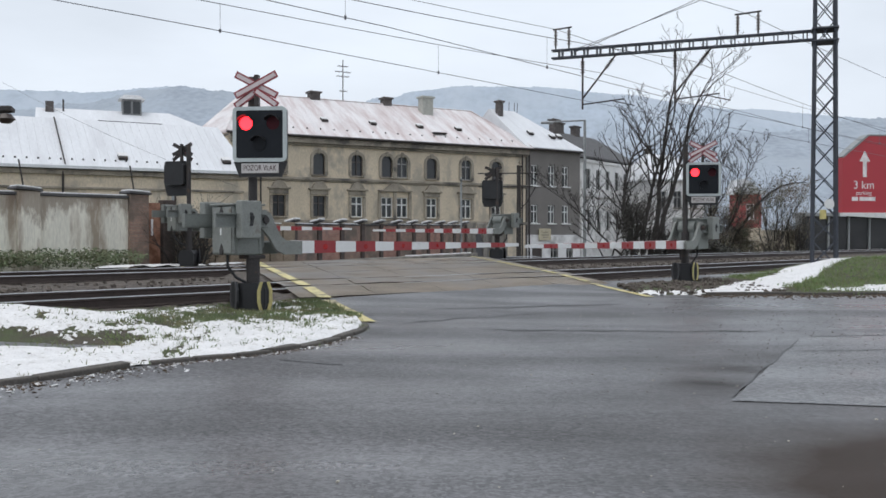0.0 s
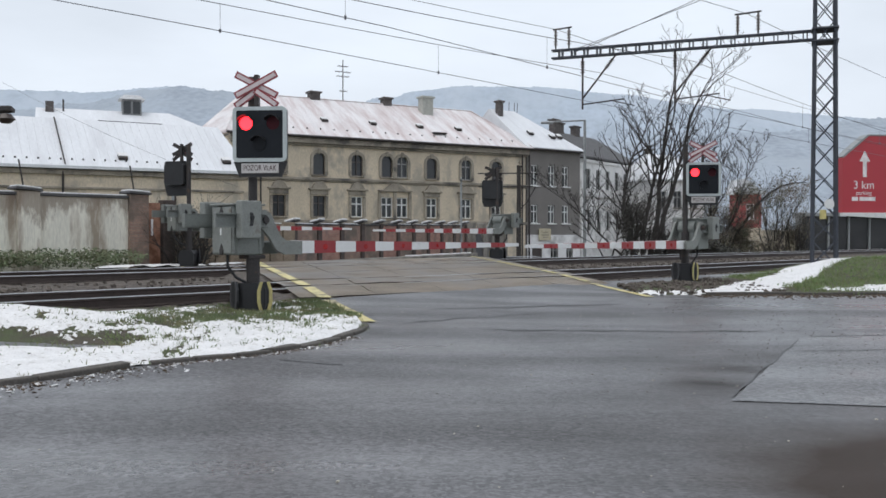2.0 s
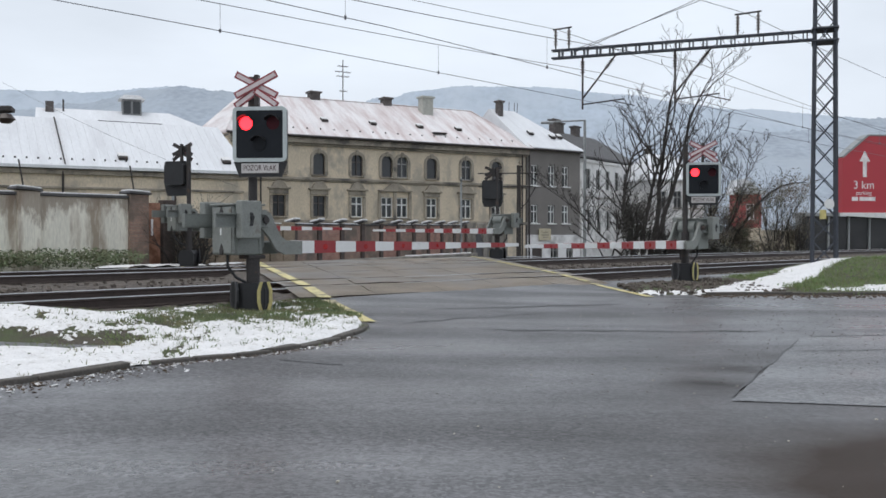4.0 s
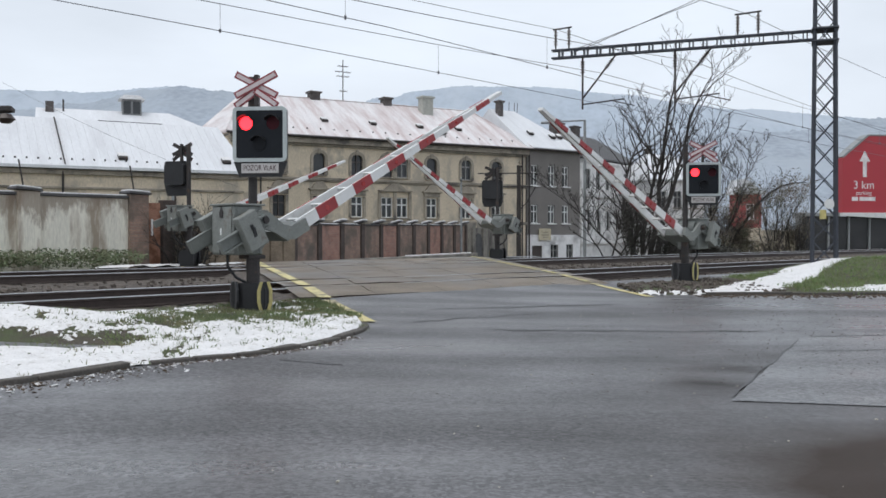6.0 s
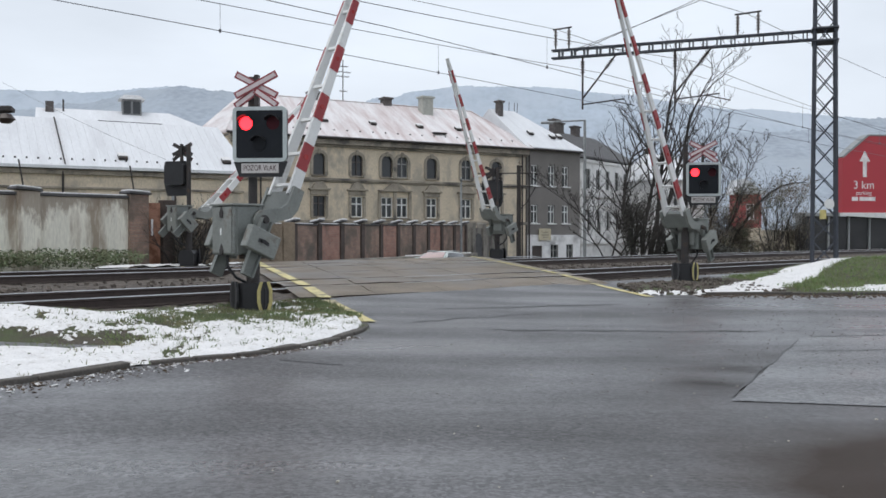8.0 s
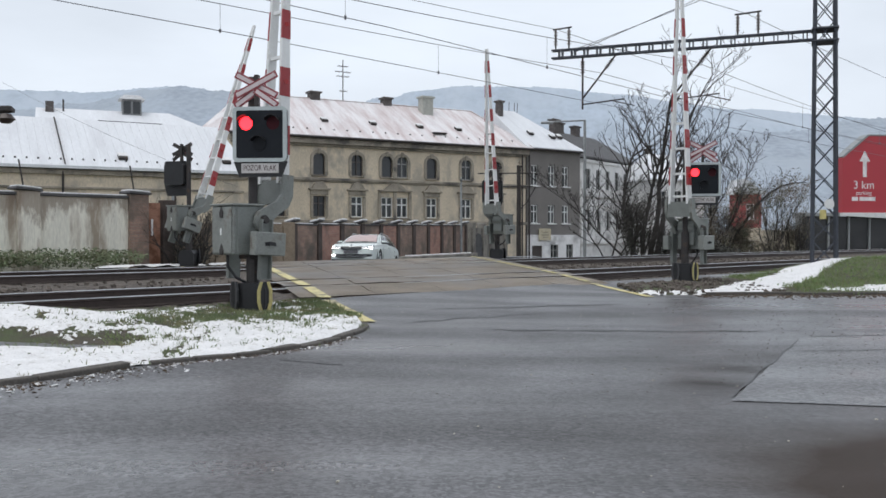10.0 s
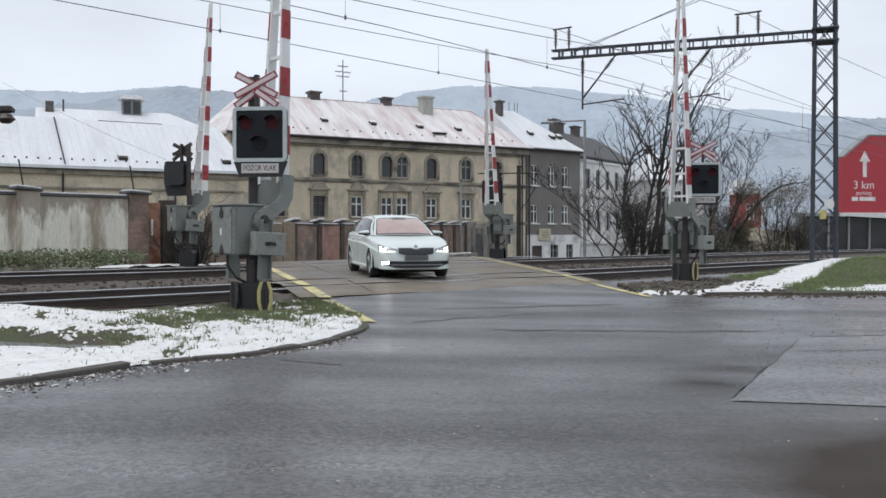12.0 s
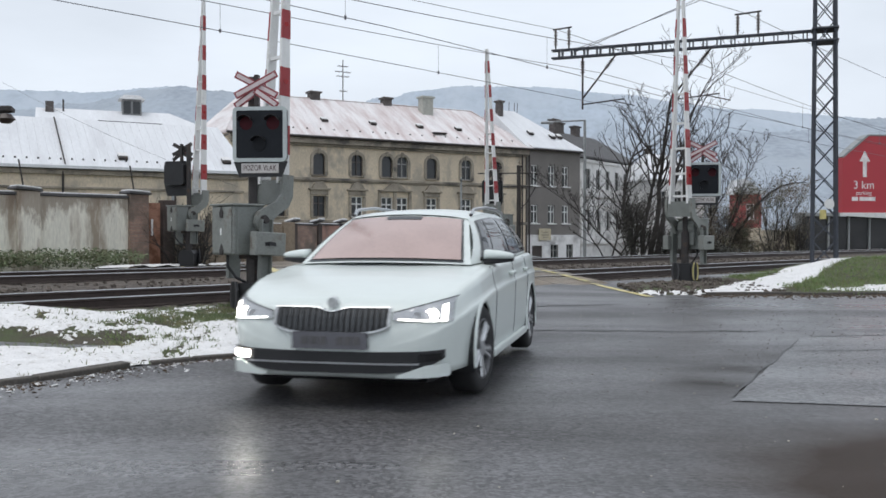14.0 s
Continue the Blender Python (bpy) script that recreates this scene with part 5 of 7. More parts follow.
for h in ground_holes[1:]:
    window_part(grey, *h, GREYFRAME, trim=TRIM)
bm = bm_new()
box(bm, (1.25, 0.15, (G0 + 0.4) / 2), (1.3, 0.08, 0.4 - G0))
part("door", bm, DOOR, grey, "dark brown door")
bm = bm_new()
box(bm, (2.1, -0.2, 1.45), (1.5, 0.12, 1.1), bev=0.03)
sg = part("sign_board", bm, SIGNBOARD, grey, "yellowed sign board")
bm = bm_new()
for k, w in ((0.2, 0.7), (-0.05, 0.9), (-0.28, 0.5)):
    box(bm, (2.1, -0.27, 1.45 + k), (w, 0.02, 0.1))
part("sign_bars", bm, TRIM, sg)
bm = bm_new()
hip_roof(bm, L, 10, 9.35, 4.2, 0.35, 0.0, 4.0)
part("roof", bm, SNOWROOF, grey, "snow covered roof")
bm = bm_new()
tube(bm, (-0.3, -0.4, 9.35), (L + 0.3, -0.4, 9.35), 0.1, seg=8)
tube(bm, (0.1, -0.2, G0), (0.1, -0.2, 9.3), 0.08, seg=8)
part("gutter", bm, POST, grey)
roof_bits(grey, L, 10, 9.35, 4.2, 8, (), [(1.8, 1.5), (4.4, 1.2), (5.4, 1.3)])
chimney(grey, 0.3, 4.2, 12.0, 0.55, 0.55, 2.1, CHIMNEY)
for x in (2.2, 2.9, 3.3):
    bm = bm_new()
    tube(bm, (x, 5, 13.0), (x + 0.1, 5, 14.4), 0.035, seg=5)
    part("antenna", bm, POST, grey)

# further houses of the street
far, L = house_frame((14.4, 97), (22.0, 108), "pale stucco town house with grey stone windows", "town_house")
holes = [(s - 0.5, s + 0.5, z0, z1) for s in (1.6, 4.0, 6.4, 8.8, 11.2) for z0, z1 in ((6.3, 8.4), (1.9, 4.0))]
shell(far, L, 10, G0, 9.4, holes, WHITEWASH)
for h in holes:
    window_part(far, *h, GREYFRAME, trim=WHITEWASH, hood=1 if h[2] < 3 else 0)
for z in (9.2, 5.6, 0.6):
    bm = bm_new()
    box(bm, (L / 2, -0.12, z), (L, 0.24, 0.3), bev=0.03)
    part("cornice", bm, WHITEWASH, far)
bm = bm_new()
hip_roof(bm, L, 10, 9.45, 3.4, 0.4, 0, 0)
part("roof", bm, SLATE, far, "dark slate roof")
for x, y in ((1.5, 4), (4.5, 5), (8.5, 5)):
    chimney(far, x, y, 12.0, 1.1, 0.7, 1.7, CHIMNEY)

red, L = house_frame((31.1, 98), (33.5, 98.2), "small brick-red house with a snowy gable roof", "red_house")
holes = [(0.75, 1.65, 3.1, 4.7), (0.6, 1.7, -0.6, 0.9)]
shell(red, L, 2.6, 2.2, 5.7, holes[:1], REDPL)
window_part(red, *holes[0], WHITEFRAME, trim=WHITE)
bm = bm_new()
wall_with_holes(bm, L, G0, 2.2, holes[1:])
box(bm, (L / 2, 1.45, (G0 + 2.15) / 2), (L - 0.1, 2.3, 2.15 - G0))
part("ground_floor", bm, OCHRE, red, "ochre plaster ground floor")
window_part(red, *holes[1], WHITEFRAME, trim=WHITE)
bm = bm_new()
prism(bm, [(-0.4, 5.7), (L + 0.35, 5.7), (L / 2 - 0.5, 7.3), (L / 2 - 1.0, 7.3)], -0.3, 2.9)
part("roof", bm, SNOWROOF, red, "snow covered roof")

bm = bm_new()
box(bm, (4.55, 0.2, (G0 + 1.9) / 2), (4.2, 0.3, 1.9 - G0), bev=0.03)
solid("garden_wall", bm, OCHRE, "low ochre plaster garden wall beside the red house", "wall", m=pose(31.1, 98, 0, 0, 0, 5))
bm = bm_new()
box(bm, (4.55, 0.2, 1.96), (4.3, 0.42, 0.1), bev=0.03)
solid("snow_strip", bm, SNOW, "strip of snow lying on the garden wall", "snow strip", m=pose(31.1, 98, 0, 0, 0, 5))
pale, L = house_frame((22.6, 101), (28.8, 103), "pale house with a snowy roof behind the bare tree", "villa")
holes = [(s - 0.5, s + 0.5, z0, z1) for s in (1.2, 3.2, 5.2) for z0, z1 in ((4.4, 6.2), (0.6, 2.4))]
shell(pale, L, 8, G0, 7.3, holes, WHITEWASH)
for h in holes:
    window_part(pale, *h, GREYFRAME, trim=TRIM)
bm = bm_new()
hip_roof(bm, L, 8, 7.35, 3.2, 0.4, 1.5, 1.5)
part("roof", bm, SNOWROOF, pale, "snow covered roof")
chimney(pale, 2.2, 4.5, 9.6, 0.7, 0.6, 1.4, CHIMNEY)

# long low house with a metal roof under snow
low, L = house_frame((-46.0, 43.6), (-13.3, 62.1), "long low ochre house under a snowy metal roof", "long_house")
shell(low, L, 9.5, G0, 5.3, [], OCHRE)
bm = bm_new()
box(bm, (L / 2, -0.1, 5.15), (L + 0.2, 0.2, 0.3), bev=0.03)
box(bm, (L / 2, -0.06, 4.2), (L + 0.1, 0.12, 0.14), bev=0.02)
part("cornice", bm, TRIM, low, "grey weathered cornice")
for x in (L - 11.2, L - 4.5, L - 19):
    bm = bm_new()
    tube(bm, (x, -0.15, G0), (x, -0.15, 5.2), 0.07, seg=8)
    part("downpipe", bm, POST, low)
bm = bm_new()
hip_roof(bm, L, 9.5, 5.35, 3.6, 0.45, 0, 0.35)
part("roof", bm, SNOWROOF, low, "sheet metal roof under snow")
bm = bm_new()
for i in range(70):
    x = L - 0.9 - i * 0.5
    y1 = 4.7
    k = 3.42 / 5.2
    tube(bm, (x, -0.4, 5.57), (x, y1, 5.57 + k * (y1 + 0.45) - 0.02), 0.02, seg=4)
tagged(part("standing_seams", bm, SEAMSNOW, low, "standing seams of the metal roof"), kind="stuff")
bm = bm_new()
for a, b in ((8.4, 6.4), (6.3, 4.2)):
    tube(bm, (L - a, 4.75, 8.93), (L - b, 4.75, 8.93), 0.05, seg=6)
part("ridge_cap", bm, SLATE, low, "grey ridge cap showing through the snow")
bm = bm_new()
tube(bm, (L - 11.1, -0.4, 5.63), (L - 11.1, 4.7, 9.0), 0.045, seg=6)
part("roof_cable", bm, POST, low)
roof_bits(low, L, 9.5, 5.35, 3.6, 34, (0.15,), [(L - 7.6, 0.5), (L - 1.0, 0.5)], L - 24, L - 3)
chimney(low, L - 15.2, 5.0, 7.6, 0.9, 0.9, 1.6, CHIMNEY, False)

# second roof behind, with a lantern and vent
back, L = house_frame((-29.6, 68.56), (-16.0, 74.0), "house behind with a white roof and a lantern", "rear_house")
shell(back, L, 10, G0, 8.35, [], OCHRE)
bm = bm_new()
hip_roof(bm, L, 10, 8.35, 3.0, 0.4, 0, 5.0)
part("roof", bm, SNOWROOF, back, "snow covered roof")
bm = bm_new()
box(bm, (6.7, 5, 11.5), (1.5, 1.4, 1.5), bev=0.04)
lan = part("roof_lantern", bm, LANTERN, back, "grey glazed roof lantern")
for sx in (-0.36, 0.36):
    bm = bm_new()
    box(bm, (6.7 + sx, 4.28, 11.6), (0.55, 0.06, 1.0), bev=0.01)
    part("pane", bm, PANE, lan)
bm = bm_new()
prism(bm, [(5.7, 12.25), (7.7, 12.25), (7.3, 12.55), (6.1, 12.55)], 4.0, 6.0)
part("lantern_roof", bm, SNOW, lan, "snowy lantern roof")
chimney(back, 0.6, 4.5, 8.9, 0.6, 0.6, 2.9, CHIMNEY, False)
bm = bm_new()
tube(bm, (1.6, 4.5, 9.5), (1.6, 4.5, 12.0), 0.07, seg=8)
part("flue", bm, POST, back)

# ---- brick fence behind the crossing ----
FA, FB = Vector((-6.9, 35.8, 0)), Vector((1.27, 58.0, 0))
fd = (FB - FA).normalized()
fn = Vector((fd.y, -fd.x, 0))
fence = thing("brick_fence", pose(FA.x, FA.y, 0, 0, 0, yaw_of(fd)), "soot-dark brick fence with posts and snowy caps", "fence")
n = 11
step = (FB - FA).length / n
for i in range(n + 1):
    x, zt = i * step, 1.74 + 0.022 * i
    bm = bm_new()
    box(bm, (x, 0, (zt - 2.4) / 2), (0.34, 0.42, zt + 2.4), bev=0.01)
    post = part("fence_post", bm, DARKBRICK, fence)
    bm = bm_new()
    box(bm, (0, 0, 0), (0.5, 0.62, 0.07), pose(x, 0, zt + 0.06, -14, 0, 0), bev=0.012)
    part("post_cap", bm, SLATE, post)
    bm = bm_new()
    box(bm, (0, -0.08, 0.06), (0.48, 0.5, 0.075), pose(x, 0, zt + 0.06, -14, 0, 0), bev=0.02)
    part("snow_cap", bm, SNOW, post)
    if i == n:
        break
    bm = bm_new()
    box(bm, (x + step / 2, 0, (zt - 2.55) / 2), (step - 0.34, 0.26, zt + 2.4), bev=0.01)
    part("fence_panel", bm, [BRICKWALL, BRICKWALL, BRICKWALL2][i % 3 if i != 2 else 2], fence)
    bm = bm_new()
    box(bm, (x + step / 2, 0, zt - 0.04), (step - 0.3, 0.36, 0.06), bev=0.01)
    part("coping", bm, SLATE, fence)
    if rnd.random() < 0.75:
        bm = bm_new()
        box(bm, (x + step / 2 + rnd.uniform(-0.2, 0.2), 0, zt + 0.005), (step * rnd.uniform(0.5, 0.85), 0.3, 0.035), bev=0.012)
        part("snow_cap", bm, SNOW, fence)
bm = bm_new()
box(bm, (14, -0.75, -1.0), (19, 0.5, 2.45), bev=0.04)
ledge = solid("low_ledge", bm, CONC2, "low concrete ledge along the foot of the brick fence", "ledge", m=pose(FA.x, FA.y, 0, 0, 0, yaw_of(fd)))
for i in range(5):
    bm = bm_new()
    box(bm, (13.6 + i * 2.05, -0.75, 0.24), (rnd.uniform(1.0, 1.6), 0.42, 0.08), bev=0.035)
    solid("snow_patch", bm, SNOW, "small strip of snow lying on the ledge", "snow patch", "snow patches on the ledge", m=pose(FA.x, FA.y, 0, 0, 0, yaw_of(fd)))
# gate pier and yard wall between the fence and the corner house
yard = thing("yard_wall", pose(1.6, 58.8, 0, 0, 0, 60), "old grey plastered yard wall with a small gate", "wall")
bm = bm_new()
box(bm, (2.4, 0, -0.3), (4.8, 0.3, 4.2), bev=0.02)
part("wall_panel", bm, CONC2, yard)
bm = bm_new()
prism(bm, [(0.5, -2.2), (1.5, -2.2), (1.5, 1.0), (1.25, 1.35), (1.0, 1.45), (0.75, 1.35), (0.5, 1.0)], -0.22, -0.16)
part("gate", bm, SLATE, yard, "dark arched gate")
for x in (0.3, 1.75, 4.9):
    bm = bm_new()
    box(bm, (x, -0.02, -0.2), (0.4, 0.5, 4.6), bev=0.03)
    part("pier", bm, CONC2, yard)

# ---- old plastered wall by the tracks ----
wall = thing("old_wall", Matrix.Translation(tr(0, 26.2)) @ pose(0, 0, 0, 0, 0, TRACK_YAW), "old wall of peeling plaster with brick piers and snowy caps", "wall")
W0 = 0.35
piers = (-5.7, -2.4, 0.9, 4.2, 7.5, 10.85, 14.15)
for a, b in zip(piers, piers[1:]):
    bm = bm_new()
    nx, nz = 60, 16
    sheet(bm, [[(a + 0.3 + (b - a - 0.6) * i / nx, -0.12 + 0.02 * fbm(a + i * 0.1, k * 0.13, 1.7), W0 - 0.5 + (2.35 - W0 + 0.5) * k / nz) for i in range(nx + 1)] for k in range(nz + 1)])
    box(bm, ((a + b) / 2, 0.06, (W0 - 0.5 + 2.35) / 2), (b - a - 0.6, 0.28, 2.35 - W0 + 0.5))
    part("wall_panel", bm, PEELING, wall, "stained peeling plaster panel")
    bm = bm_new()
    box(bm, ((a + b) / 2, 0.04, 2.40), (b - a - 0.5, 0.44, 0.08), bev=0.015)
    part("coping", bm, SLATE, wall)
    bm = bm_new()
    box(bm, ((a + b) / 2, 0.04, 2.455), (b - a - 0.7, 0.36, 0.04), bev=0.015)
    part("snow_cap", bm, SNOW, wall)
for i, a in enumerate(piers):
    bm = bm_new()
    box(bm, (a, 0, (W0 - 0.4 + 2.48) / 2), (0.62 if i > 4 else 0.5, 0.5, 2.48 - W0 + 0.4), bev=0.015)
    pier = part("pier", bm, BRICKWALL if i == len(piers) - 1 else PEELING, wall, "weathered pier")
    bm = bm_new()
    box(bm, (0, 0, 0), (0.74, 0.66, 0.07), pose(a, 0, 2.53, 0, 5 if i % 2 else 3, 0), bev=0.02)
    part("pier_cap", bm, SLATE, pier)
    bm = bm_new()
    box(bm, (0, 0, 0.06), (0.66, 0.6, 0.05), pose(a, 0, 2.53, 0, 5 if i % 2 else 3, 0), bev=0.022)
    part("snow_cap", bm, SNOW, pier)
    if i in (5, 6):
        bm = bm_new()
        tube(bm, (a - 0.05, 0, 2.6), (a - 0.18, 0, 3.35), 0.025, seg=6)
        part("iron_spike", bm, POST, pier)
for u0, w, m_, h in ((14.72, 0.46, RUST, 2.25), (15.25, 0.4, DARKBRICK, 2.35)):
    bm = bm_new()
    box(bm, (u0, 0.1, (W0 - 0.4 + h) / 2), (w, 0.3, h - W0 + 0.4), bev=0.015)
    part("gate_post", bm, m_, wall, "rusty brick-red gate post" if m_ is RUST else "")
bm = bm_new()
box(bm, (14.66, -0.06, 1.5), (0.07, 0.02, 0.5))
part("marker", bm, WHITE, wall, "narrow white marker")
bm = bm_new()
for i in range(9):
    box(bm, (15.75 + i * 0.55, 0.35, 0.95), (0.5, 0.12, rnd.uniform(1.3, 1.6)), bev=0.02)
part("plank_fence", bm, RUST2, wall, "brownish boards beside the wall")


def leafy(bm, c, r, n, size, flat=0.6):
    for _ in range(n):
        d = Vector((rnd.gauss(0, 1), rnd.gauss(0, 1), rnd.gauss(0, 1)))
        d = d.normalized() * (rnd.random() ** 0.45)
        p = Vector(c) + Vector((d.x * r[0], d.y * r[1], d.z * r[2]))
        a = Vector((rnd.gauss(0, 1), rnd.gauss(0, 1), rnd.gauss(0, flat))).normalized() * size * rnd.uniform(0.6, 1.4)
        b = a.cross(Vector((rnd.gauss(0, 1), rnd.gauss(0, 1), rnd.gauss(0, 1)))).normalized() * size * rnd.uniform(0.3, 0.6)
        v = [bm.verts.new(q) for q in (p - a, p + b, p + a, p - b)]
        bm.faces.new(v)


weeds = bm_new()
for i in range(11):
    u = 3.2 + i * 1.0
    c = tr(u, 25.5 - rnd.uniform(0, 0.35), 0)
    leafy(weeds, (c.x, c.y, 0.36 + 0.26), (0.85, 0.6, rnd.uniform(0.14, 0.42)), 760, 0.05)
solid("weeds", weeds, WEED, "low dark green weeds growing along the wall", "weeds", kind="stuff")
for u, q, w, d in ((13.4, 24.6, 2.6, 0.4), (14.6, 24.9, 2.2, 0.4), (16.3, 24.5, 1.4, 0.4), (17.0, 24.9, 1.2, 0.3)):
    bm = bm_new()
    rows = []
    for i in range(15):
        rows.append([])
        for j in range(31):
            a, b = i / 14 * 2 - 1, j / 30 * 2 - 1
            e = 1 - max(0, a * a + b * b) + 0.5 * fbm(a * 2 + u, b * 2, 1.4)
            pp = tr(u + b * w / 2, q + a * d, gq(q + a * d) - 0.02 + max(-0.03, min(0.05, 0.09 * e)))
            rows[-1].append(pp)
    sheet(bm, rows)
    solid("snow_patch", bm, SNOW, "thin remnant of snow beside the far track", "snow patch", "snow patches by the track", smooth=True)

# ---- lamps ----
lamp = thing("street_lamp", pose(8.5, 56, -2.0), "tall grey street lamp with a long arm", "street lamp")
bm = bm_new()
tube(bm, (0, 0, 0), (0, 0, 10.2), 0.11, 0.08, seg=10)
part("pole", bm, LAMPGREY, lamp)
bm = bm_new()
tube(bm, (0.05, 0, 10.2), (-2.2, 0, 10.1), 0.05, seg=8)
part("arm", bm, LAMPGREY, lamp)
bm = bm_new()
box(bm, (-2.25, 0, 10.05), (0.75, 0.25, 0.14), bev=0.04)
part("lamp_head", bm, LAMPGREY, lamp)
lamp = thing("lamp_post", pose(1.1, 56.5, -2.0), "thin pale grey lamp post", "lamp post")
bm = bm_new()
tube(bm, (0, 0, 0), (0, 0, 6.6), 0.09, 0.06, seg=8)
part("pole", bm, LAMPGREY, lamp)
bm = bm_new()
tube(bm, (0, 0, 6.5), (0.0, -0.4, 6.75), 0.05, seg=8)
part("lamp_head", bm, LAMPGREY, lamp)
lamp = thing("hanging_lamp", pose(-10.95, 22.0, 0.3), "dark old lamp with a round shade on a bracket", "lamp")
bm = bm_new()
tube(bm, (0, 0, 0), (0, 0, 4.5), 0.07, seg=8)
part("pole", bm, POST, lamp)
bm = bm_new()
tube(bm, (0, 0, 3.85), (0.85, 0, 3.88), 0.06, seg=8)
box(bm, (0.55, 0, 3.92), (0.5, 0.18, 0.14), bev=0.03)
part("arm", bm, POST, lamp)
bm = bm_new()
tube(bm, (0.66, 0, 3.8), (0.66, 0, 3.68), 0.12, 0.22, seg=16)
tube(bm, (0.66, 0, 3.68), (0.66, 0, 3.58), 0.22, 0.10, seg=16)
part("shade", bm, INSUL, lamp, "dark round shade")
lamp = thing("white_post", pose(-13.6, 47, -1.5), "thin white painted steel post", "post")
bm = bm_new()
tube(bm, (0, 0, 0), (0, 0, 6.1), 0.07, seg=8)
tube(bm, (0, 0, 6.1), (-0.25, 0, 6.2), 0.05, seg=8)
part("pole", bm, LAMPGREY, lamp)

pole = thing("utility_pole", pose(4.87, 60, -2.3), "dark brown wooden utility pole with service cables", "utility pole")
bm = bm_new()
tube(bm, (0, 0, 0), (0, 0, 8.1), 0.17, 0.13, seg=10)
part("pole", bm, BARK, pole)
for z in (7.6, 6.75):
    bm = bm_new()
    tube(bm, (0.9, 0.1, z + 0.02), (-2.6, 0.2, z), 0.04, seg=6)
    part("cable_arm", bm, POST, pole, "thin dark horizontal arm")
bm = bm_new()
polytube(bm, [(1.1, 0.1, 6.75), (0.9, 0.1, 6.4), (0.5, 0.05, 5.7), (0.1, 0, 5.3)], 0.035, 6)
part("brace", bm, POST, pole)

# ---- red advertising wall with a glazed base ----
ad = thing("advert_building", pose(30.74, 72.0, 0, 0, 0, 6), "red advertising wall above a dark glazed base", "building")
bm = bm_new()
prism(bm, [(0.0, 3.09), (5.6, 3.09), (5.6, 9.0), (2.06, 9.0), (0.0, 7.29)], -0.15, 0.9)
board = part("red_board", bm, ADRED, ad, "red board with white writing")
bm = bm_new()
arm(bm, (0.0, 7.36), (2.06, 9.07), 0.14, -0.2, 0.95)
box(bm, (3.85, 0.38, 9.07), (3.6, 1.15, 0.12), bev=0.02)
part("roof_edge", bm, LAMPGREY, board, "pale grey roof edge")
bm = bm_new()
prism(bm, [(-0.1, 3.09), (5.7, 3.09), (5.7, 2.55), (-0.1, 2.85)], -0.3, 0.5)
part("white_band", bm, WHITE, ad)
bm = bm_new()
prism(bm, [(1.63, 5.83), (1.94, 5.83), (1.94, 7.03), (2.23, 7.03), (1.78, 7.88), (1.34, 7.03), (1.63, 7.03)], -0.16, -0.15)
part("arrow", bm, ADWHITE, board, "white arrow")
letters("letters", "3 km", 0.90, ADWHITE, board, pose(1.72, -0.155, 5.2, 90, 0, 0), 0.95)
letters("letters", "parking", 0.45, ADWHITE, board, pose(1.72, -0.155, 4.6, 90, 0, 0), 0.95)
bm = bm_new()
box(bm, (1.0, -0.155, 4.15), (0.5, 0.012, 0.3))
box(bm, (2.02, -0.155, 4.15), (1.3, 0.012, 0.3))
part("sign_bars", bm, ADWHITE, board)
bm = bm_new()
box(bm, (1.13, 0.5, 1.2), (8.9, 0.2, 3.2))
part("glazing", bm, DARKGLASS, ad, "dark glazing")
for x, w in ((-3.3, 0.42), (-0.9, 0.14), (0.75, 0.14), (2.45, 0.14), (4.1, 0.14), (5.5, 0.14)):
    bm = bm_new()
    box(bm, (x, 0.35, 1.2), (w, 0.26, 3.25), bev=0.02)
    part("mullion", bm, LAMPGREY, ad)
bm = bm_new()
box(bm, (-1.75, 0.6, 2.95), (3.3, 1.2, 0.3), bev=0.04)
part("side_roof", bm, LAMPGREY, ad, "flat grey roof edge beside the red board")

# ---- trees and shrubs ----
def grow(bm, p, d, length, r, depth, spread, up, tips, rr):
    segs = 3
    q = p.copy()
    for i in range(segs):
        d2 = (d + Vector((rr.gauss(0, 0.17), rr.gauss(0, 0.17), rr.gauss(0, 0.1) + up * 0.08))).normalized()
        e = q + d2 * length / segs
        r2 = r * 0.9
        tube(bm, q, e, r, r2, seg=7 if r > 0.05 else (5 if r > 0.02 else 3), caps=False)
        q, d, r = e, d2, r2
        if depth > 0 and i < segs - 1 and rr.random() < 0.75:
            ax = Vector((rr.gauss(0, 1), rr.gauss(0, 1), rr.gauss(0, 0.3))).normalized()
            nd = (d + ax * spread).normalized()
            grow(bm, q, nd, length * rr.uniform(0.5, 0.75), r * 0.5, depth - 1, spread, up, tips, rr)
    if depth > 0:
        for k in range(2 if rr.random() < 0.8 else 3):
            ax = Vector((rr.gauss(0, 1), rr.gauss(0, 1), rr.gauss(0, 0.3))).normalized()
            nd = (d + ax * spread * rr.uniform(0.5, 1.0)).normalized()
            grow(bm, q, nd, length * rr.uniform(0.62, 0.85), r * 0.68, depth - 1, spread, up, tips, rr)
    else:
        tips.append(q)


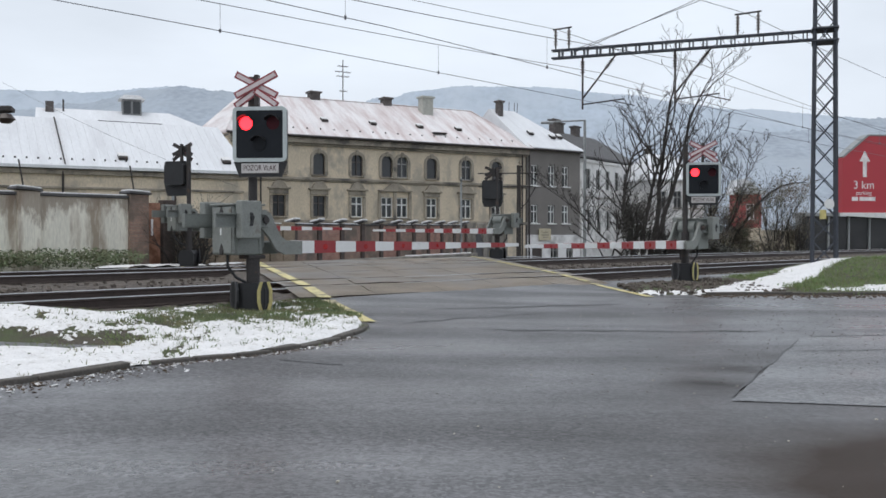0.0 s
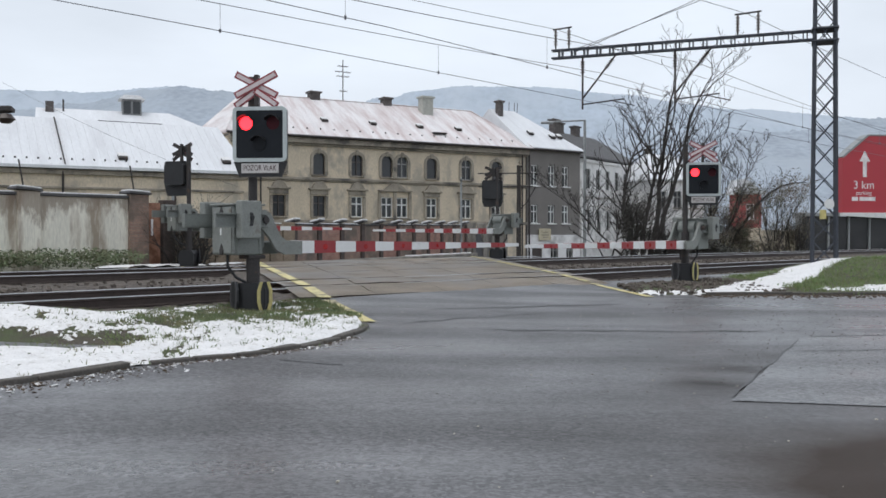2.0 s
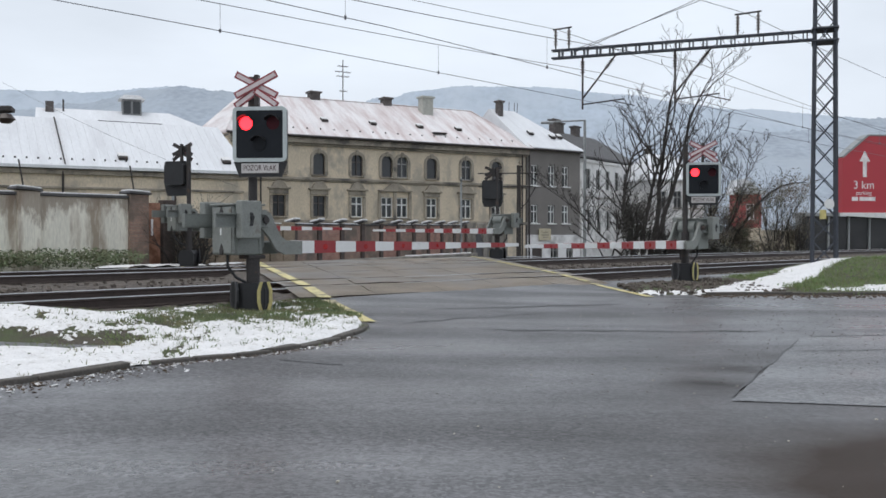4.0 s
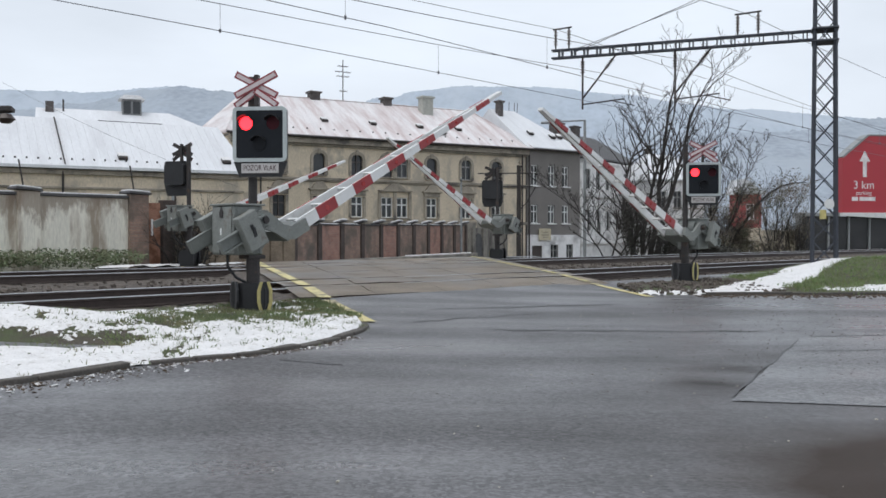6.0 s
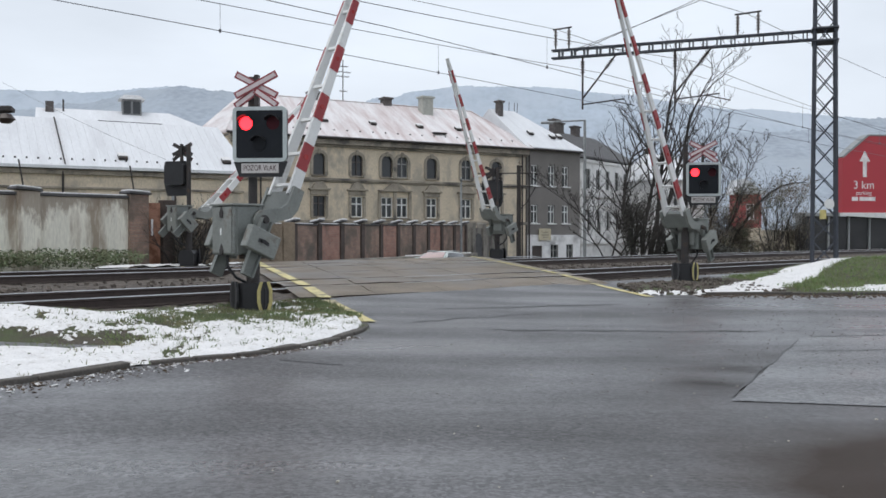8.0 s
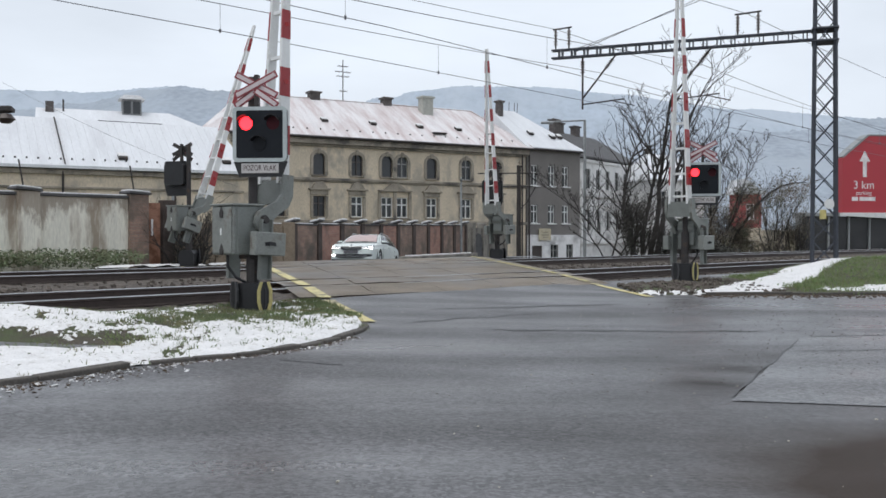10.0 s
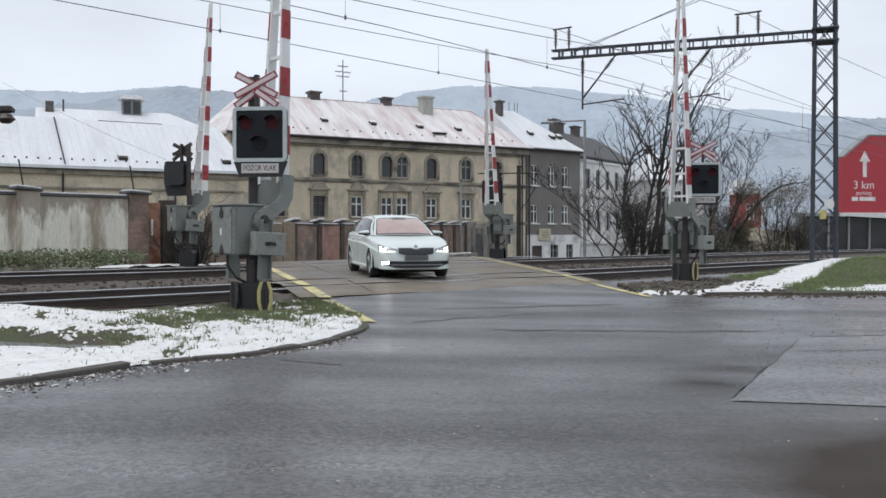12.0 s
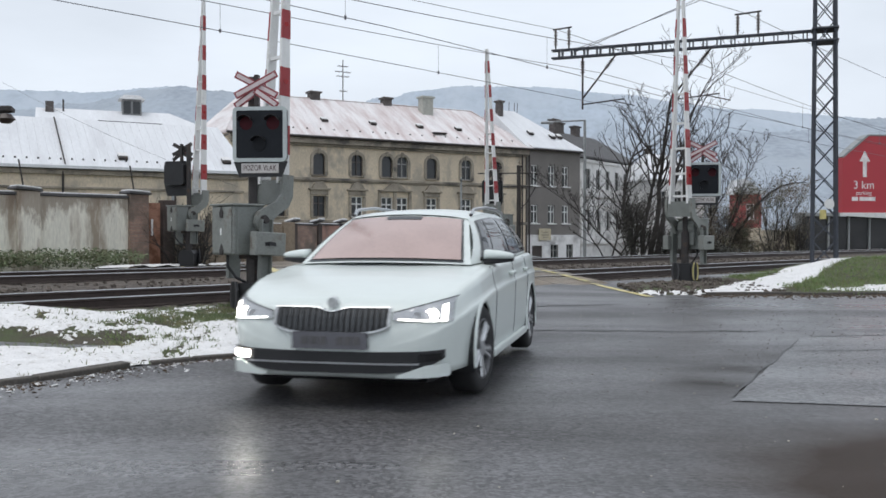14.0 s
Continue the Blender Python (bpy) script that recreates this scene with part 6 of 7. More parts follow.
def tree(x, y, z, label, stems, depth, seed, length, r, spread=0.5, up=0.6, leaves=None, lean=0.35):
    rr = random.Random(seed)
    t = thing("tree", pose(x, y, z), label, "tree", "trees behind the tracks")
    tips = []
    for s in range(stems):
        bm = bm_new()
        a = 2 * math.pi * s / stems + rr.uniform(-0.4, 0.4)
        d = Vector((math.cos(a) * lean, math.sin(a) * lean, 1)).normalized()
        grow(bm, Vector((math.cos(a) * 0.15, math.sin(a) * 0.15, -0.2)), d, length * rr.uniform(0.85, 1.1), r * rr.uniform(0.75, 1.05), depth, spread, up, tips, rr)
        part("trunk", bm, BARK, t)
    if leaves:
        bm = bm_new()
        for p in tips:
            leafy(bm, p, (leaves[1],) * 3, leaves[0], leaves[2])
        part("crown", bm, leaves[3], t, "sparse brown leaves")
    return t


def limb(bm, start, lean, length, r, rr, tips, side=9, sub=2, droop=0.0, first=0.25):
    """One long limb that bends upwards, with side branches and twigs along it."""
    n = 16 if length > 3 else 8
    p, d = Vector(start), Vector(lean).normalized()
    for i in range(n):
        k = i / n
        d = (d + Vector((rr.gauss(0, 0.09), rr.gauss(0, 0.09), rr.gauss(0, 0.05) + 0.03 - droop))).normalized()
        e = p + d * length / n
        r0, r1 = r * (1 - k) ** 0.8 + 0.007, r * (1 - (i + 1) / n) ** 0.8 + 0.007
        tube(bm, p, e, r0, r1, seg=7 if r0 > 0.05 else (5 if r0 > 0.02 else 3), caps=False)
        p = e
        if sub and k >= first:
            for _ in range((2 if sub > 2 else 1) if rr.random() < side / n * (1 if sub > 2 else 0.5) else 0):
                a = rr.uniform(0, 6.283)
                out = Vector((math.cos(a), 0.6 * math.sin(a), 0.15))
                nd = (d * rr.uniform(0.6, 1.0) + out * rr.uniform(0.6, 1.1)).normalized()
                limb(bm, p, nd, length * rr.uniform(0.30, 0.50) * (1.15 - 0.6 * k), max(0.007, r0 * 0.42), rr, tips, 10, sub - 1, droop, 0.15)
    tips.append(p)


def bare_tree(x, y, z, label, limbs, seed):
    rr = random.Random(seed)
    t = thing("tree", pose(x, y, z), label, "tree", "trees behind the tracks")
    for sx, lean, ln, r, side in limbs:
        bm = bm_new()
        limb(bm, (sx, rr.uniform(-0.3, 0.3), -0.2), (lean, rr.uniform(-0.12, 0.12), 1), ln, r, rr, [], side, 3)
        part("trunk", bm, BARK, t)
    return t


def creeper_tree(x, y, z, label, limbs, clump, seed):
    """Stems wholly wrapped in creeper, its leaves thick along them."""
    rr = random.Random(seed)
    t = thing("tree", pose(x, y, z), label, "tree", "trees behind the tracks")
    crown = bm_new()
    for sx, lean, ln, r, droop in limbs:
        bm = bm_new()
        tips, p, d = [], Vector((sx, rr.uniform(-0.2, 0.2), -0.2)), Vector((lean, rr.uniform(-0.1, 0.1), 1)).normalized()
        for i in range(18):
            d = (d + Vector((droop * i * 0.06 + rr.gauss(0, 0.05), rr.gauss(0, 0.05), -droop * i * 0.12))).normalized()
            e = p + d * ln / 18
            tube(bm, p, e, r * (1 - i / 20), r * (1 - (i + 1) / 20), seg=7, caps=False)
            p = e
            w = clump * rr.uniform(0.7, 1.5)
            leafy(crown, p + Vector((rr.gauss(0, 0.3), rr.gauss(0, 0.25), -0.5 * w)), (w, w * 0.8, w * rr.uniform(0.9, 1.7)), 300, 0.055)
            if rr.random() < 0.55:
                a = rr.uniform(0, 6.283)
                limb(bm, p, (math.cos(a), math.sin(a) * 0.5, 0.5), rr.uniform(0.6, 1.5), 0.016, rr, tips, 9, 1)
        part("trunk", bm, BARK, t)
    part("crown", crown, WITHERED, t, "dry brown creeper leaves")
    return t


bare_tree(11.15, 51.8, -0.1, "large bare many-stemmed tree with dark branches", ((0.3, 0.12, 11.2, 0.16, 10), (0.55, 0.32, 11.0, 0.15, 10), (0.0, -0.06, 9.8, 0.13, 10), (-0.6, -0.32, 9.0, 0.12, 10), (-0.8, -0.75, 6.4, 0.06, 11), (0.8, 0.62, 8.2, 0.06, 9)), 27)
bare_tree(8.6, 48.4, 0.0, "bare low tree with thin dark branches", ((0.0, 0.35, 4.2, 0.05, 11), (-0.2, -0.3, 3.4, 0.04, 11), (0.3, 0.7, 4.0, 0.04, 11)), 9)
bare_tree(16.25, 57.2, 0.0, "bare young tree with thin dark branches", ((0.0, 0.1, 7.6, 0.06, 11), (0.3, 0.4, 7.2, 0.05, 11)), 5)
creeper_tree(17.0, 57.6, 0.0, "overgrown tree draped in brown creeper", ((-0.5, 0.02, 4.4, 0.10, 0.0), (0.2, 0.10, 5.0, 0.10, 0.01), (0.3, 0.48, 7.4, 0.13, 0.075), (1.3, 0.10, 2.4, 0.08, 0.0)), 0.6, 12)
tree(22.9, 65.0, -0.2, "small tree with withered brown leaves", 4, 4, 31, 2.1, 0.08, 0.55, 0.6, (4, 0.4, 0.045, WITHERED))
tree(24.6, 66.0, -0.2, "small tree with withered brown leaves", 3, 4, 44, 1.9, 0.07, 0.55, 0.7, (3, 0.4, 0.045, WITHERED))


def shrub(x, y, z, r, n, size, material, label, seed):
    rr = random.Random(seed)
    t = thing("shrub", pose(x, y, z), label, "shrub", "shrubs behind the tracks")
    tips = []
    for k in range(14):
        bm = bm_new()
        a = rr.uniform(0, 6.283)
        grow(bm, Vector((rr.uniform(-0.4, 0.4) * r[0], rr.uniform(-0.4, 0.4) * r[1], -0.3)), Vector((math.cos(a) * 0.5, math.sin(a) * 0.5, 1)).normalized(), r[2] * 0.8, 0.035, 3, 0.7, 0.2, tips, rr)
        part("stem", bm, BARK, t)
    bm = bm_new()
    for k in range(16):
        c = (rr.uniform(-0.7, 0.7) * r[0], rr.uniform(-0.7, 0.7) * r[1], r[2] * rr.uniform(0.15, 1.25))
        leafy(bm, c, (r[0] * 0.42, r[1] * 0.42, r[2] * 0.38), n // 16, size)
    part("foliage", bm, material, t)
    return t


shrub(10.4, 50.3, 0.0, (0.95, 1.0, 2.5), 2700, 0.08, EVERGREEN, "dense dark evergreen shrub below the bare tree", 2)
shrub(12.95, 52.3, 0.0, (1.9, 1.1, 1.2), 2800, 0.08, EVERGREEN, "dense dark evergreen shrub below the bare tree", 3)
shrub(16.2, 56.0, 0.0, (1.1, 1.1, 1.7), 1300, 0.07, WITHERED, "brown shrub with withered creeper", 4)
shrub(25.2, 66.2, 0.0, (1.0, 1.0, 1.5), 900, 0.07, WITHERED, "brown shrub with withered creeper", 5)
shrub(21.2, 61.7, 0.0, (2.3, 1.2, 0.7), 1500, 0.07, WITHERED, "brown shrub with withered creeper", 6)
shrub(24.6, 67.2, 0.0, (1.2, 1.2, 1.4), 1100, 0.07, WITHERED, "brown shrub with withered creeper", 7)
shrub(-8.0, 29.2, 0.1, (0.7, 0.5, 1.35), 1500, 0.05, EVERGREEN, "dark overgrown shrub behind the barrier machine", 11)
shrub(14.3, 53.0, 0.0, (2.5, 0.9, 0.7), 2400, 0.08, EVERGREEN, "low dark shrub beside the track", 8)

# ---- wooded hills, their haze painted into the colour ----
def hill(name, y, x0, x1, prof, rough, seed, material, label):
    bm = bm_new()
    rows = []
    n = 900
    for k in range(11):
        row = []
        for i in range(n + 1):
            x = x0 + (x1 - x0) * i / n
            a = (x / y) * 1650 + 784
            h = 0
            for (xa, ha), (xb, hb) in zip(prof, prof[1:]):
                if xa <= a <= xb:
                    h = ha + (hb - ha) * smooth(xa, xb, a)
            h = h * y / 1650 + rough * fbm(x * 0.01, seed, 1.5) + rough * 0.9 * (k / 10) ** 28 * abs(fbm(x * 0.12, seed + 3, 1.0))
            row.append((x, y + k * 24 - 240, -3 + (h + 3) * (k / 10) ** 0.8))
        rows.append(row)
    sheet(bm, rows)
    solid(name, bm, material, label, "hill", kind="structure", smooth=True)


hill("backdrop_hill_far", 1500, -1100, 1200, [(-600, 240), (0, 262), (150, 255), (300, 268), (430, 235), (600, 225), (690, 250), (740, 258), (850, 268), (960, 266), (1100, 252), (1300, 228), (1480, 215), (1568, 208), (2200, 240)], 3.5, 1.0, HILLFAR, "far wooded hill with haze painted into its pale colour")
hill("backdrop_hill_near", 900, -620, 700, [(-600, 200), (0, 225), (140, 236), (260, 262), (330, 268), (420, 258), (520, 215), (700, 190), (900, 185), (1000, 178), (1160, 172), (1400, 190), (1500, 208), (1568, 214), (2200, 180)], 3.5, 7.0, HILLNEAR, "wooded hillside with haze painted into its grey colour")
# ---- the white estate car ----
def curve(keys, x):
    """Smooth value at x of keys given in falling order of x."""
    if x >= keys[0][0]:
        return keys[0][1]
    for (xa, a), (xb, b) in zip(keys, keys[1:]):
        if xa >= x >= xb:
            return a + (b - a) * (xa - x) / (xa - xb)
    return keys[-1][1]


HALF_W = [(0.95, 0.30), (0.94, 0.45), (0.92, 0.57), (0.88, 0.67), (0.82, 0.745), (0.7, 0.81), (0.5, 0.86), (0.25, 0.895), (0, 0.915), (-0.6, 0.925), (-2.8, 0.925), (-3.3, 0.90), (-3.65, 0.85), (-3.85, 0.78), (-3.92, 0.66)]
TOP_Z = [(0.95, 0.50), (0.94, 0.58), (0.92, 0.64), (0.89, 0.695), (0.86, 0.73), (0.8, 0.762), (0.65, 0.805), (0.45, 0.848), (0.2, 0.89), (-0.1, 0.93), (-0.45, 0.975), (-0.7, 0.985), (-3.5, 1.03), (-3.8, 1.0), (-3.92, 0.80)]
SHOULDER_Z = [(0.95, 0.44), (0.92, 0.56), (0.88, 0.62), (0.8, 0.685), (0.6, 0.76), (0.3, 0.835), (0, 0.878), (-0.4, 0.925), (-1.0, 0.955), (-3.0, 0.99), (-3.6, 0.98), (-3.92, 0.75)]
BOTTOM_Z = [(0.95, 0.32), (0.92, 0.25), (0.85, 0.21), (0.5, 0.2), (-3.4, 0.22), (-3.92, 0.42)]


def car_section(x):
    w, zt, zs, zb = (curve(k, x) for k in (HALF_W, TOP_Z, SHOULDER_Z, BOTTOM_Z))
    ws = w * 0.955
    mid = min(0.42, (zb + zs) / 2)
    crease = zb + (zs - zb) * 0.76
    keys = [(0, zb), (0.8 * w, zb), (0.965 * w, zb + 0.05), (0.985 * w, mid), (0.995 * w, zb + (zs - zb) * 0.58), (w, crease), (w * 0.985, crease + 0.012), (ws, zs - 0.012), (ws - 0.025, zs + 0.012), (ws - 0.10, zs + (zt - zs) * 0.45), (ws * 0.6, zs + (zt - zs) * 0.9), (ws * 0.3, zt - 0.004), (0, zt)]
    pts = []
    for (a, b), (c, d) in zip(keys, keys[1:]):
        n = 1 if abs(a - c) + abs(b - d) < 0.05 else (4 if abs(b - d) > 0.05 else 2)
        n = {0: 1, 2: 4, 3: 4, 4: 4, 6: 4}.get(keys.index((a, b)), 2)
        pts += [(a + (c - a) * i / n, b + (d - b) * i / n) for i in range(n)]
    return pts + [keys[-1]]


def front_x(y, z):
    y = abs(y)
    nx = 0.95
    for (xa, a), (xb, b) in zip(HALF_W, HALF_W[1:]):
        if a <= y <= b:
            nx = xa + (xb - xa) * (y - a) / (b - a)
            break
    dz = 0.0
    for (xa, a), (xb, b) in zip(TOP_Z, TOP_Z[1:]):
        if a <= z <= b:
            dz = 0.95 - (xa + (xb - xa) * (z - a) / (b - a))
            break
    return nx - dz * 0.9


def front_patch(bm, y0, y1, lo, hi, off, ny=16, nz=5, thick=0.03):
    """A panel that follows the nose between two edges given as functions of y."""
    rows = []
    for k in range(nz + 1):
        row = []
        for i in range(ny + 1):
            y = y0 + (y1 - y0) * i / ny
            z = lo(y) + (hi(y) - lo(y)) * k / nz
            row.append(Vector((front_x(y, z) + off, y, z)))
        rows.append(row)
    sheet(bm, rows)
    back = [[p - Vector((thick, 0, 0)) for p in r] for r in (rows[0], rows[-1])]
    sheet(bm, [rows[0], back[0]])
    sheet(bm, [rows[-1], back[1]])
    for i in (0, -1):
        sheet(bm, [[r[i] for r in rows], [r[i] - Vector((thick, 0, 0)) for r in rows]])


ROOF = [(-1.18, 0.555, 1.345), (-1.45, 0.57, 1.385), (-2.0, 0.58, 1.415), (-2.6, 0.575, 1.41), (-3.1, 0.555, 1.385), (-3.38, 0.53, 1.35)]
BELT = [(-0.40, 0.72, 0.965), (-0.85, 0.80, 0.975), (-1.6, 0.835, 0.99), (-2.5, 0.84, 1.005), (-3.2, 0.80, 1.02), (-3.74, 0.72, 1.03)]


def along3(keys, u):
    t = u * (len(keys) - 1)
    k = min(int(t), len(keys) - 2)
    f = t - k
    return Vector(keys[k]).lerp(Vector(keys[k + 1]), f)


def side_pt(s):
    def f(u, v):
        p = along3(BELT, u).lerp(along3(ROOF, u), v)
        p.y += 0.035 * math.sin(math.pi * v)
        p.y *= s
        return p
    return f


def screen_pt(u, v):
    a = u * 2 - 1
    base = Vector((-0.27 - 0.13 * a * a, 0.73 * a, 0.985 - 0.02 * a * a))
    top = Vector((-1.14 - 0.05 * a * a, 0.56 * a, 1.383 - 0.038 * a * a))
    p = base.lerp(top, v)
    p.z += 0.02 * math.sin(math.pi * v)
    return p


def rear_pt(u, v):
    a = u * 2 - 1
    return Vector((-3.76 + 0.05 * a * a, 0.72 * a, 1.03)).lerp(Vector((-3.4 + 0.04 * a * a, 0.53 * a, 1.385 - 0.035 * a * a)), v)


def roof_pt(u, v):
    p = along3(ROOF, u)
    a = v * 2 - 1
    return Vector((p.x + (0.04 * (1 - a * a) if u < 0.1 else 0), p.y * a, p.z + 0.045 * (1 - a * a) ** 0.8))


def patch(bm, f, u0, u1, v0, v1, nu, nv, off, out):
    rows = []
    for i in range(nu + 1):
        row = []
        for j in range(nv + 1):
            u, v = u0 + (u1 - u0) * i / nu, v0 + (v1 - v0) * j / nv
            p = f(u, v)
            e = 1e-3
            n = (f(min(u + e, 1), v) - f(max(u - e, 0), v)).cross(f(u, min(v + e, 1)) - f(u, max(v - e, 0)))
            n.normalize()
            if n.dot(Vector(out)) < 0:
                n = -n
            row.append(p + n * off)
        rows.append(row)
    sheet(bm, rows)


def lathe(bm, profile, m, n=40):
    """Turns a profile (radius, y) about the y axis."""
    rings = []
    for i in range(n):
        a = 2 * math.pi * i / n
        rings.append([bm.verts.new(m @ Vector((r * math.cos(a), y, r * math.sin(a)))) for r, y in profile])
    for i in range(n):
        a, b = rings[i], rings[(i + 1) % n]
        for k in range(len(profile) - 1):
            bm.faces.new((a[k], b[k], b[k + 1], a[k + 1]))


car = thing("estate_car", pose(0, 20, 0), "white estate car with chrome grille edge and lit headlights", "car")
WHEELS_AT = [(0.0, 0.80), (0.0, -0.80), (-2.84, 0.80), (-2.84, -0.80)]
WR = 0.335
bm = bm_new()
n_st = 124
rows = []
for i in range(n_st + 1):
    x = 0.95 - 4.87 * i / n_st
    half = car_section(x)
    rows.append([Vector((x, y, z)) for y, z in half] + [Vector((x, -y, z)) for y, z in reversed(half[1:-1])])
vs = [[bm.verts.new(p) for p in r] for r in rows]
for a, b in zip(vs, vs[1:]):
    for k in range(len(a)):
        j = (k + 1) % len(a)
        c = (a[k].co + a[j].co + b[k].co + b[j].co) / 4
        if abs(c.y) > 0.55 and any((c.x - wx0) ** 2 + (c.z - WR) ** 2 < 0.365 ** 2 for wx0 in (0.0, -2.84)):
            continue
        bm.faces.new((a[k], a[j], b[j], b[k]))
bm.faces.new(vs[0])
bm.faces.new(vs[-1][::-1])
bmesh.ops.recalc_face_normals(bm, faces=bm.faces[:])
body = part("body", bm, CARPAINT, car, "white painted body", smooth=True)
for wx0 in (0.0, -2.84):
    for s in (-1, 1):
        bm = bm_new()
        w = curve(HALF_W, wx0)
        lathe(bm, [(0.352, s * (w - 0.01)), (0.355, s * (w + 0.003)), (0.375, s * (w + 0.003)), (0.39, s * (w - 0.015))], pose(wx0, 0, WR), 48)
        for v in [v for v in bm.verts if v.co.z < 0.22]:
            bm.verts.remove(v)
        part("arch_lip", bm, CARPAINT, body, smooth=True)
        bm = bm_new()
        lathe(bm, [(0.372, s * (w - 0.012)), (0.372, s * 0.5), (0.0, s * 0.5)], pose(wx0, 0, WR), 32)
        for v in [v for v in bm.verts if v.co.z < 0.2]:
            v.co.z = 0.2
        part("wheel_well", bm, BLACK, body)
for s in (-1, 1):
    for x in (-0.52, -1.62, -2.48):
        bm = bm_new()
        w = curve(HALF_W, x)
        prev = None
        for y, z in [p for p in car_section(x) if p[0] > 0.9 * w and p[1] > 0.3]:
            p = Vector((x, s * (y + 0.001), z))
            if prev is not None:
                tube(bm, prev, p, 0.003, seg=4)
            prev = p
        part("door_seam", bm, BLACK, body)
    for x in (-1.42, -2.36):
        bm = bm_new()
        box(bm, (x, s * 0.925, 0.86), (0.20, 0.045, 0.035), bev=0.012)
        part("door_handle", bm, CARPAINT, body)
    bm = bm_new()
    box(bm, (-1.42, s * 0.905, 0.245), (1.95, 0.05, 0.07), bev=0.02)
    part("sill_trim", bm, CARPAINT, body)
# cabin
bm = bm_new()
patch(bm, roof_pt, 0, 1, 0, 1, 24, 16, 0, (0, 0, 1))
roof = part("roof", bm, CARPAINT, car, "white roof", smooth=True)
for s in (-1, 1):
    bm = bm_new()
    prev = None
    for i in range(22):
        u = 0.10 + 0.83 * i / 21
        p = along3(ROOF, u)
        p.y *= s * 0.985
        p.z += 0.02 + 0.035 * min(1, i / 2, (21 - i) / 2)
        if prev is not None:
            tube(bm, prev, p, 0.016, seg=8, caps=False)
        prev = p
    part("roof_rail", bm, CHROME, roof, "silver roof rail")
    bm = bm_new()
    patch(bm, side_pt(s), 0, 1, 0, 1, 30, 8, 0, (0, s, 0))
    pillar = part("side_frame", bm, CARPAINT, car, "white window pillars", smooth=True)
    bm = bm_new()
    patch(bm, side_pt(s), 0.10, 0.95, 0.04, 0.90, 30, 6, 0.004, (0, s, 0))
    part("window_trim", bm, BLACKGLOSS, pillar)
    for u0, u1 in ((0.13, 0.235), (0.25, 0.435), (0.455, 0.66), (0.685, 0.90)):
        bm = bm_new()
        patch(bm, side_pt(s), u0, u1, 0.08, 0.86, 10, 6, 0.008, (0, s, 0))
        part("side_window", bm, CARGLASS, pillar, "dark side window", smooth=True)
bm = bm_new()
patch(bm, screen_pt, 0, 1, 0, 1, 20, 8, -0.004, (1, 0, 1))
cowl = part("screen_frame", bm, CARPAINT, car, "white screen pillars", smooth=True)
bm = bm_new()
patch(bm, screen_pt, 0.04, 0.96, 0.025, 0.965, 20, 8, 0.002, (1, 0, 1))
part("screen_border", bm, BLACKGLOSS, cowl, smooth=True)
bm = bm_new()
patch(bm, screen_pt, 0.055, 0.945, 0.06, 0.945, 24, 10, 0.007, (1, 0, 1))
part("windscreen", bm, COATED, cowl, "pink-tinged coated windscreen", smooth=True)
bm = bm_new()
patch(bm, screen_pt, 0.36, 0.64, 0.86, 0.945, 8, 2, 0.010, (1, 0, 1))
part("sensor_band", bm, BLACKGLOSS, cowl)
bm = bm_new()
patch(bm, rear_pt, 0, 1, 0, 1, 12, 6, 0, (-1, 0, 1))
tail = part("tailgate", bm, CARPAINT, car, smooth=True)
bm = bm_new()
patch(bm, rear_pt, 0.08, 0.92, 0.12, 0.9, 12, 6, 0.006, (-1, 0, 1))
part("rear_window", bm, CARGLASS, tail, smooth=True)
for s in (-1, 1):
    # the shell narrows outwards; its lower half is black
    for name_, z0, z1, m_ in (("mirror", 0.0, 0.075, CARPAINT), ("mirror_base", -0.045, 0.0, BLACK)):
        bm = bm_new()
        rings = []
        for i in range(9):
            k = i / 8
            y = 0.79 + 0.235 * k
            w = 0.085 * (1 - 0.55 * k ** 2.5)
            h0, h1 = z0 * (1 - 0.5 * k ** 2), z1 * (1 - 0.45 * k ** 2)
            prof = [(-w, h0), (-w, h1 * 0.6), (-w * 0.6, h1), (w * 0.4, h1), (w, h1 * 0.55), (w * 0.9, h0)]
            rings.append([bm.verts.new((-0.73 - 0.04 * k + px, s * y, 1.005 + pz)) for px, pz in prof])
        for ra, rb in zip(rings, rings[1:]):
            for i in range(6):
                j = (i + 1) % 6
                bm.faces.new((ra[i], ra[j], rb[j], rb[i]))
        bm.faces.new(rings[0])
        bm.faces.new(rings[-1][::-1])
        bmesh.ops.recalc_face_normals(bm, faces=bm.faces[:])
        if name_ == "mirror":
            mir = part("mirror", bm, m_, car, "white door mirror", smooth=True)
        else:
            part("mirror_base", bm, m_, mir, "black lower half")
bm = bm_new()
prism(bm, [(0.62, 0.22), (0.70, 0.17), (0.40, 0.14), (-3.3, 0.14), (-3.7, 0.26), (-3.6, 0.30), (0.6, 0.30)], -0.62, 0.62)
part("undertray", bm, BLACK, car, "black undertray")
# nose
def const(v):
    return lambda y: v


def dip(y):
    return 0.705 - 0.03 * math.exp(-(y / 0.075) ** 2)


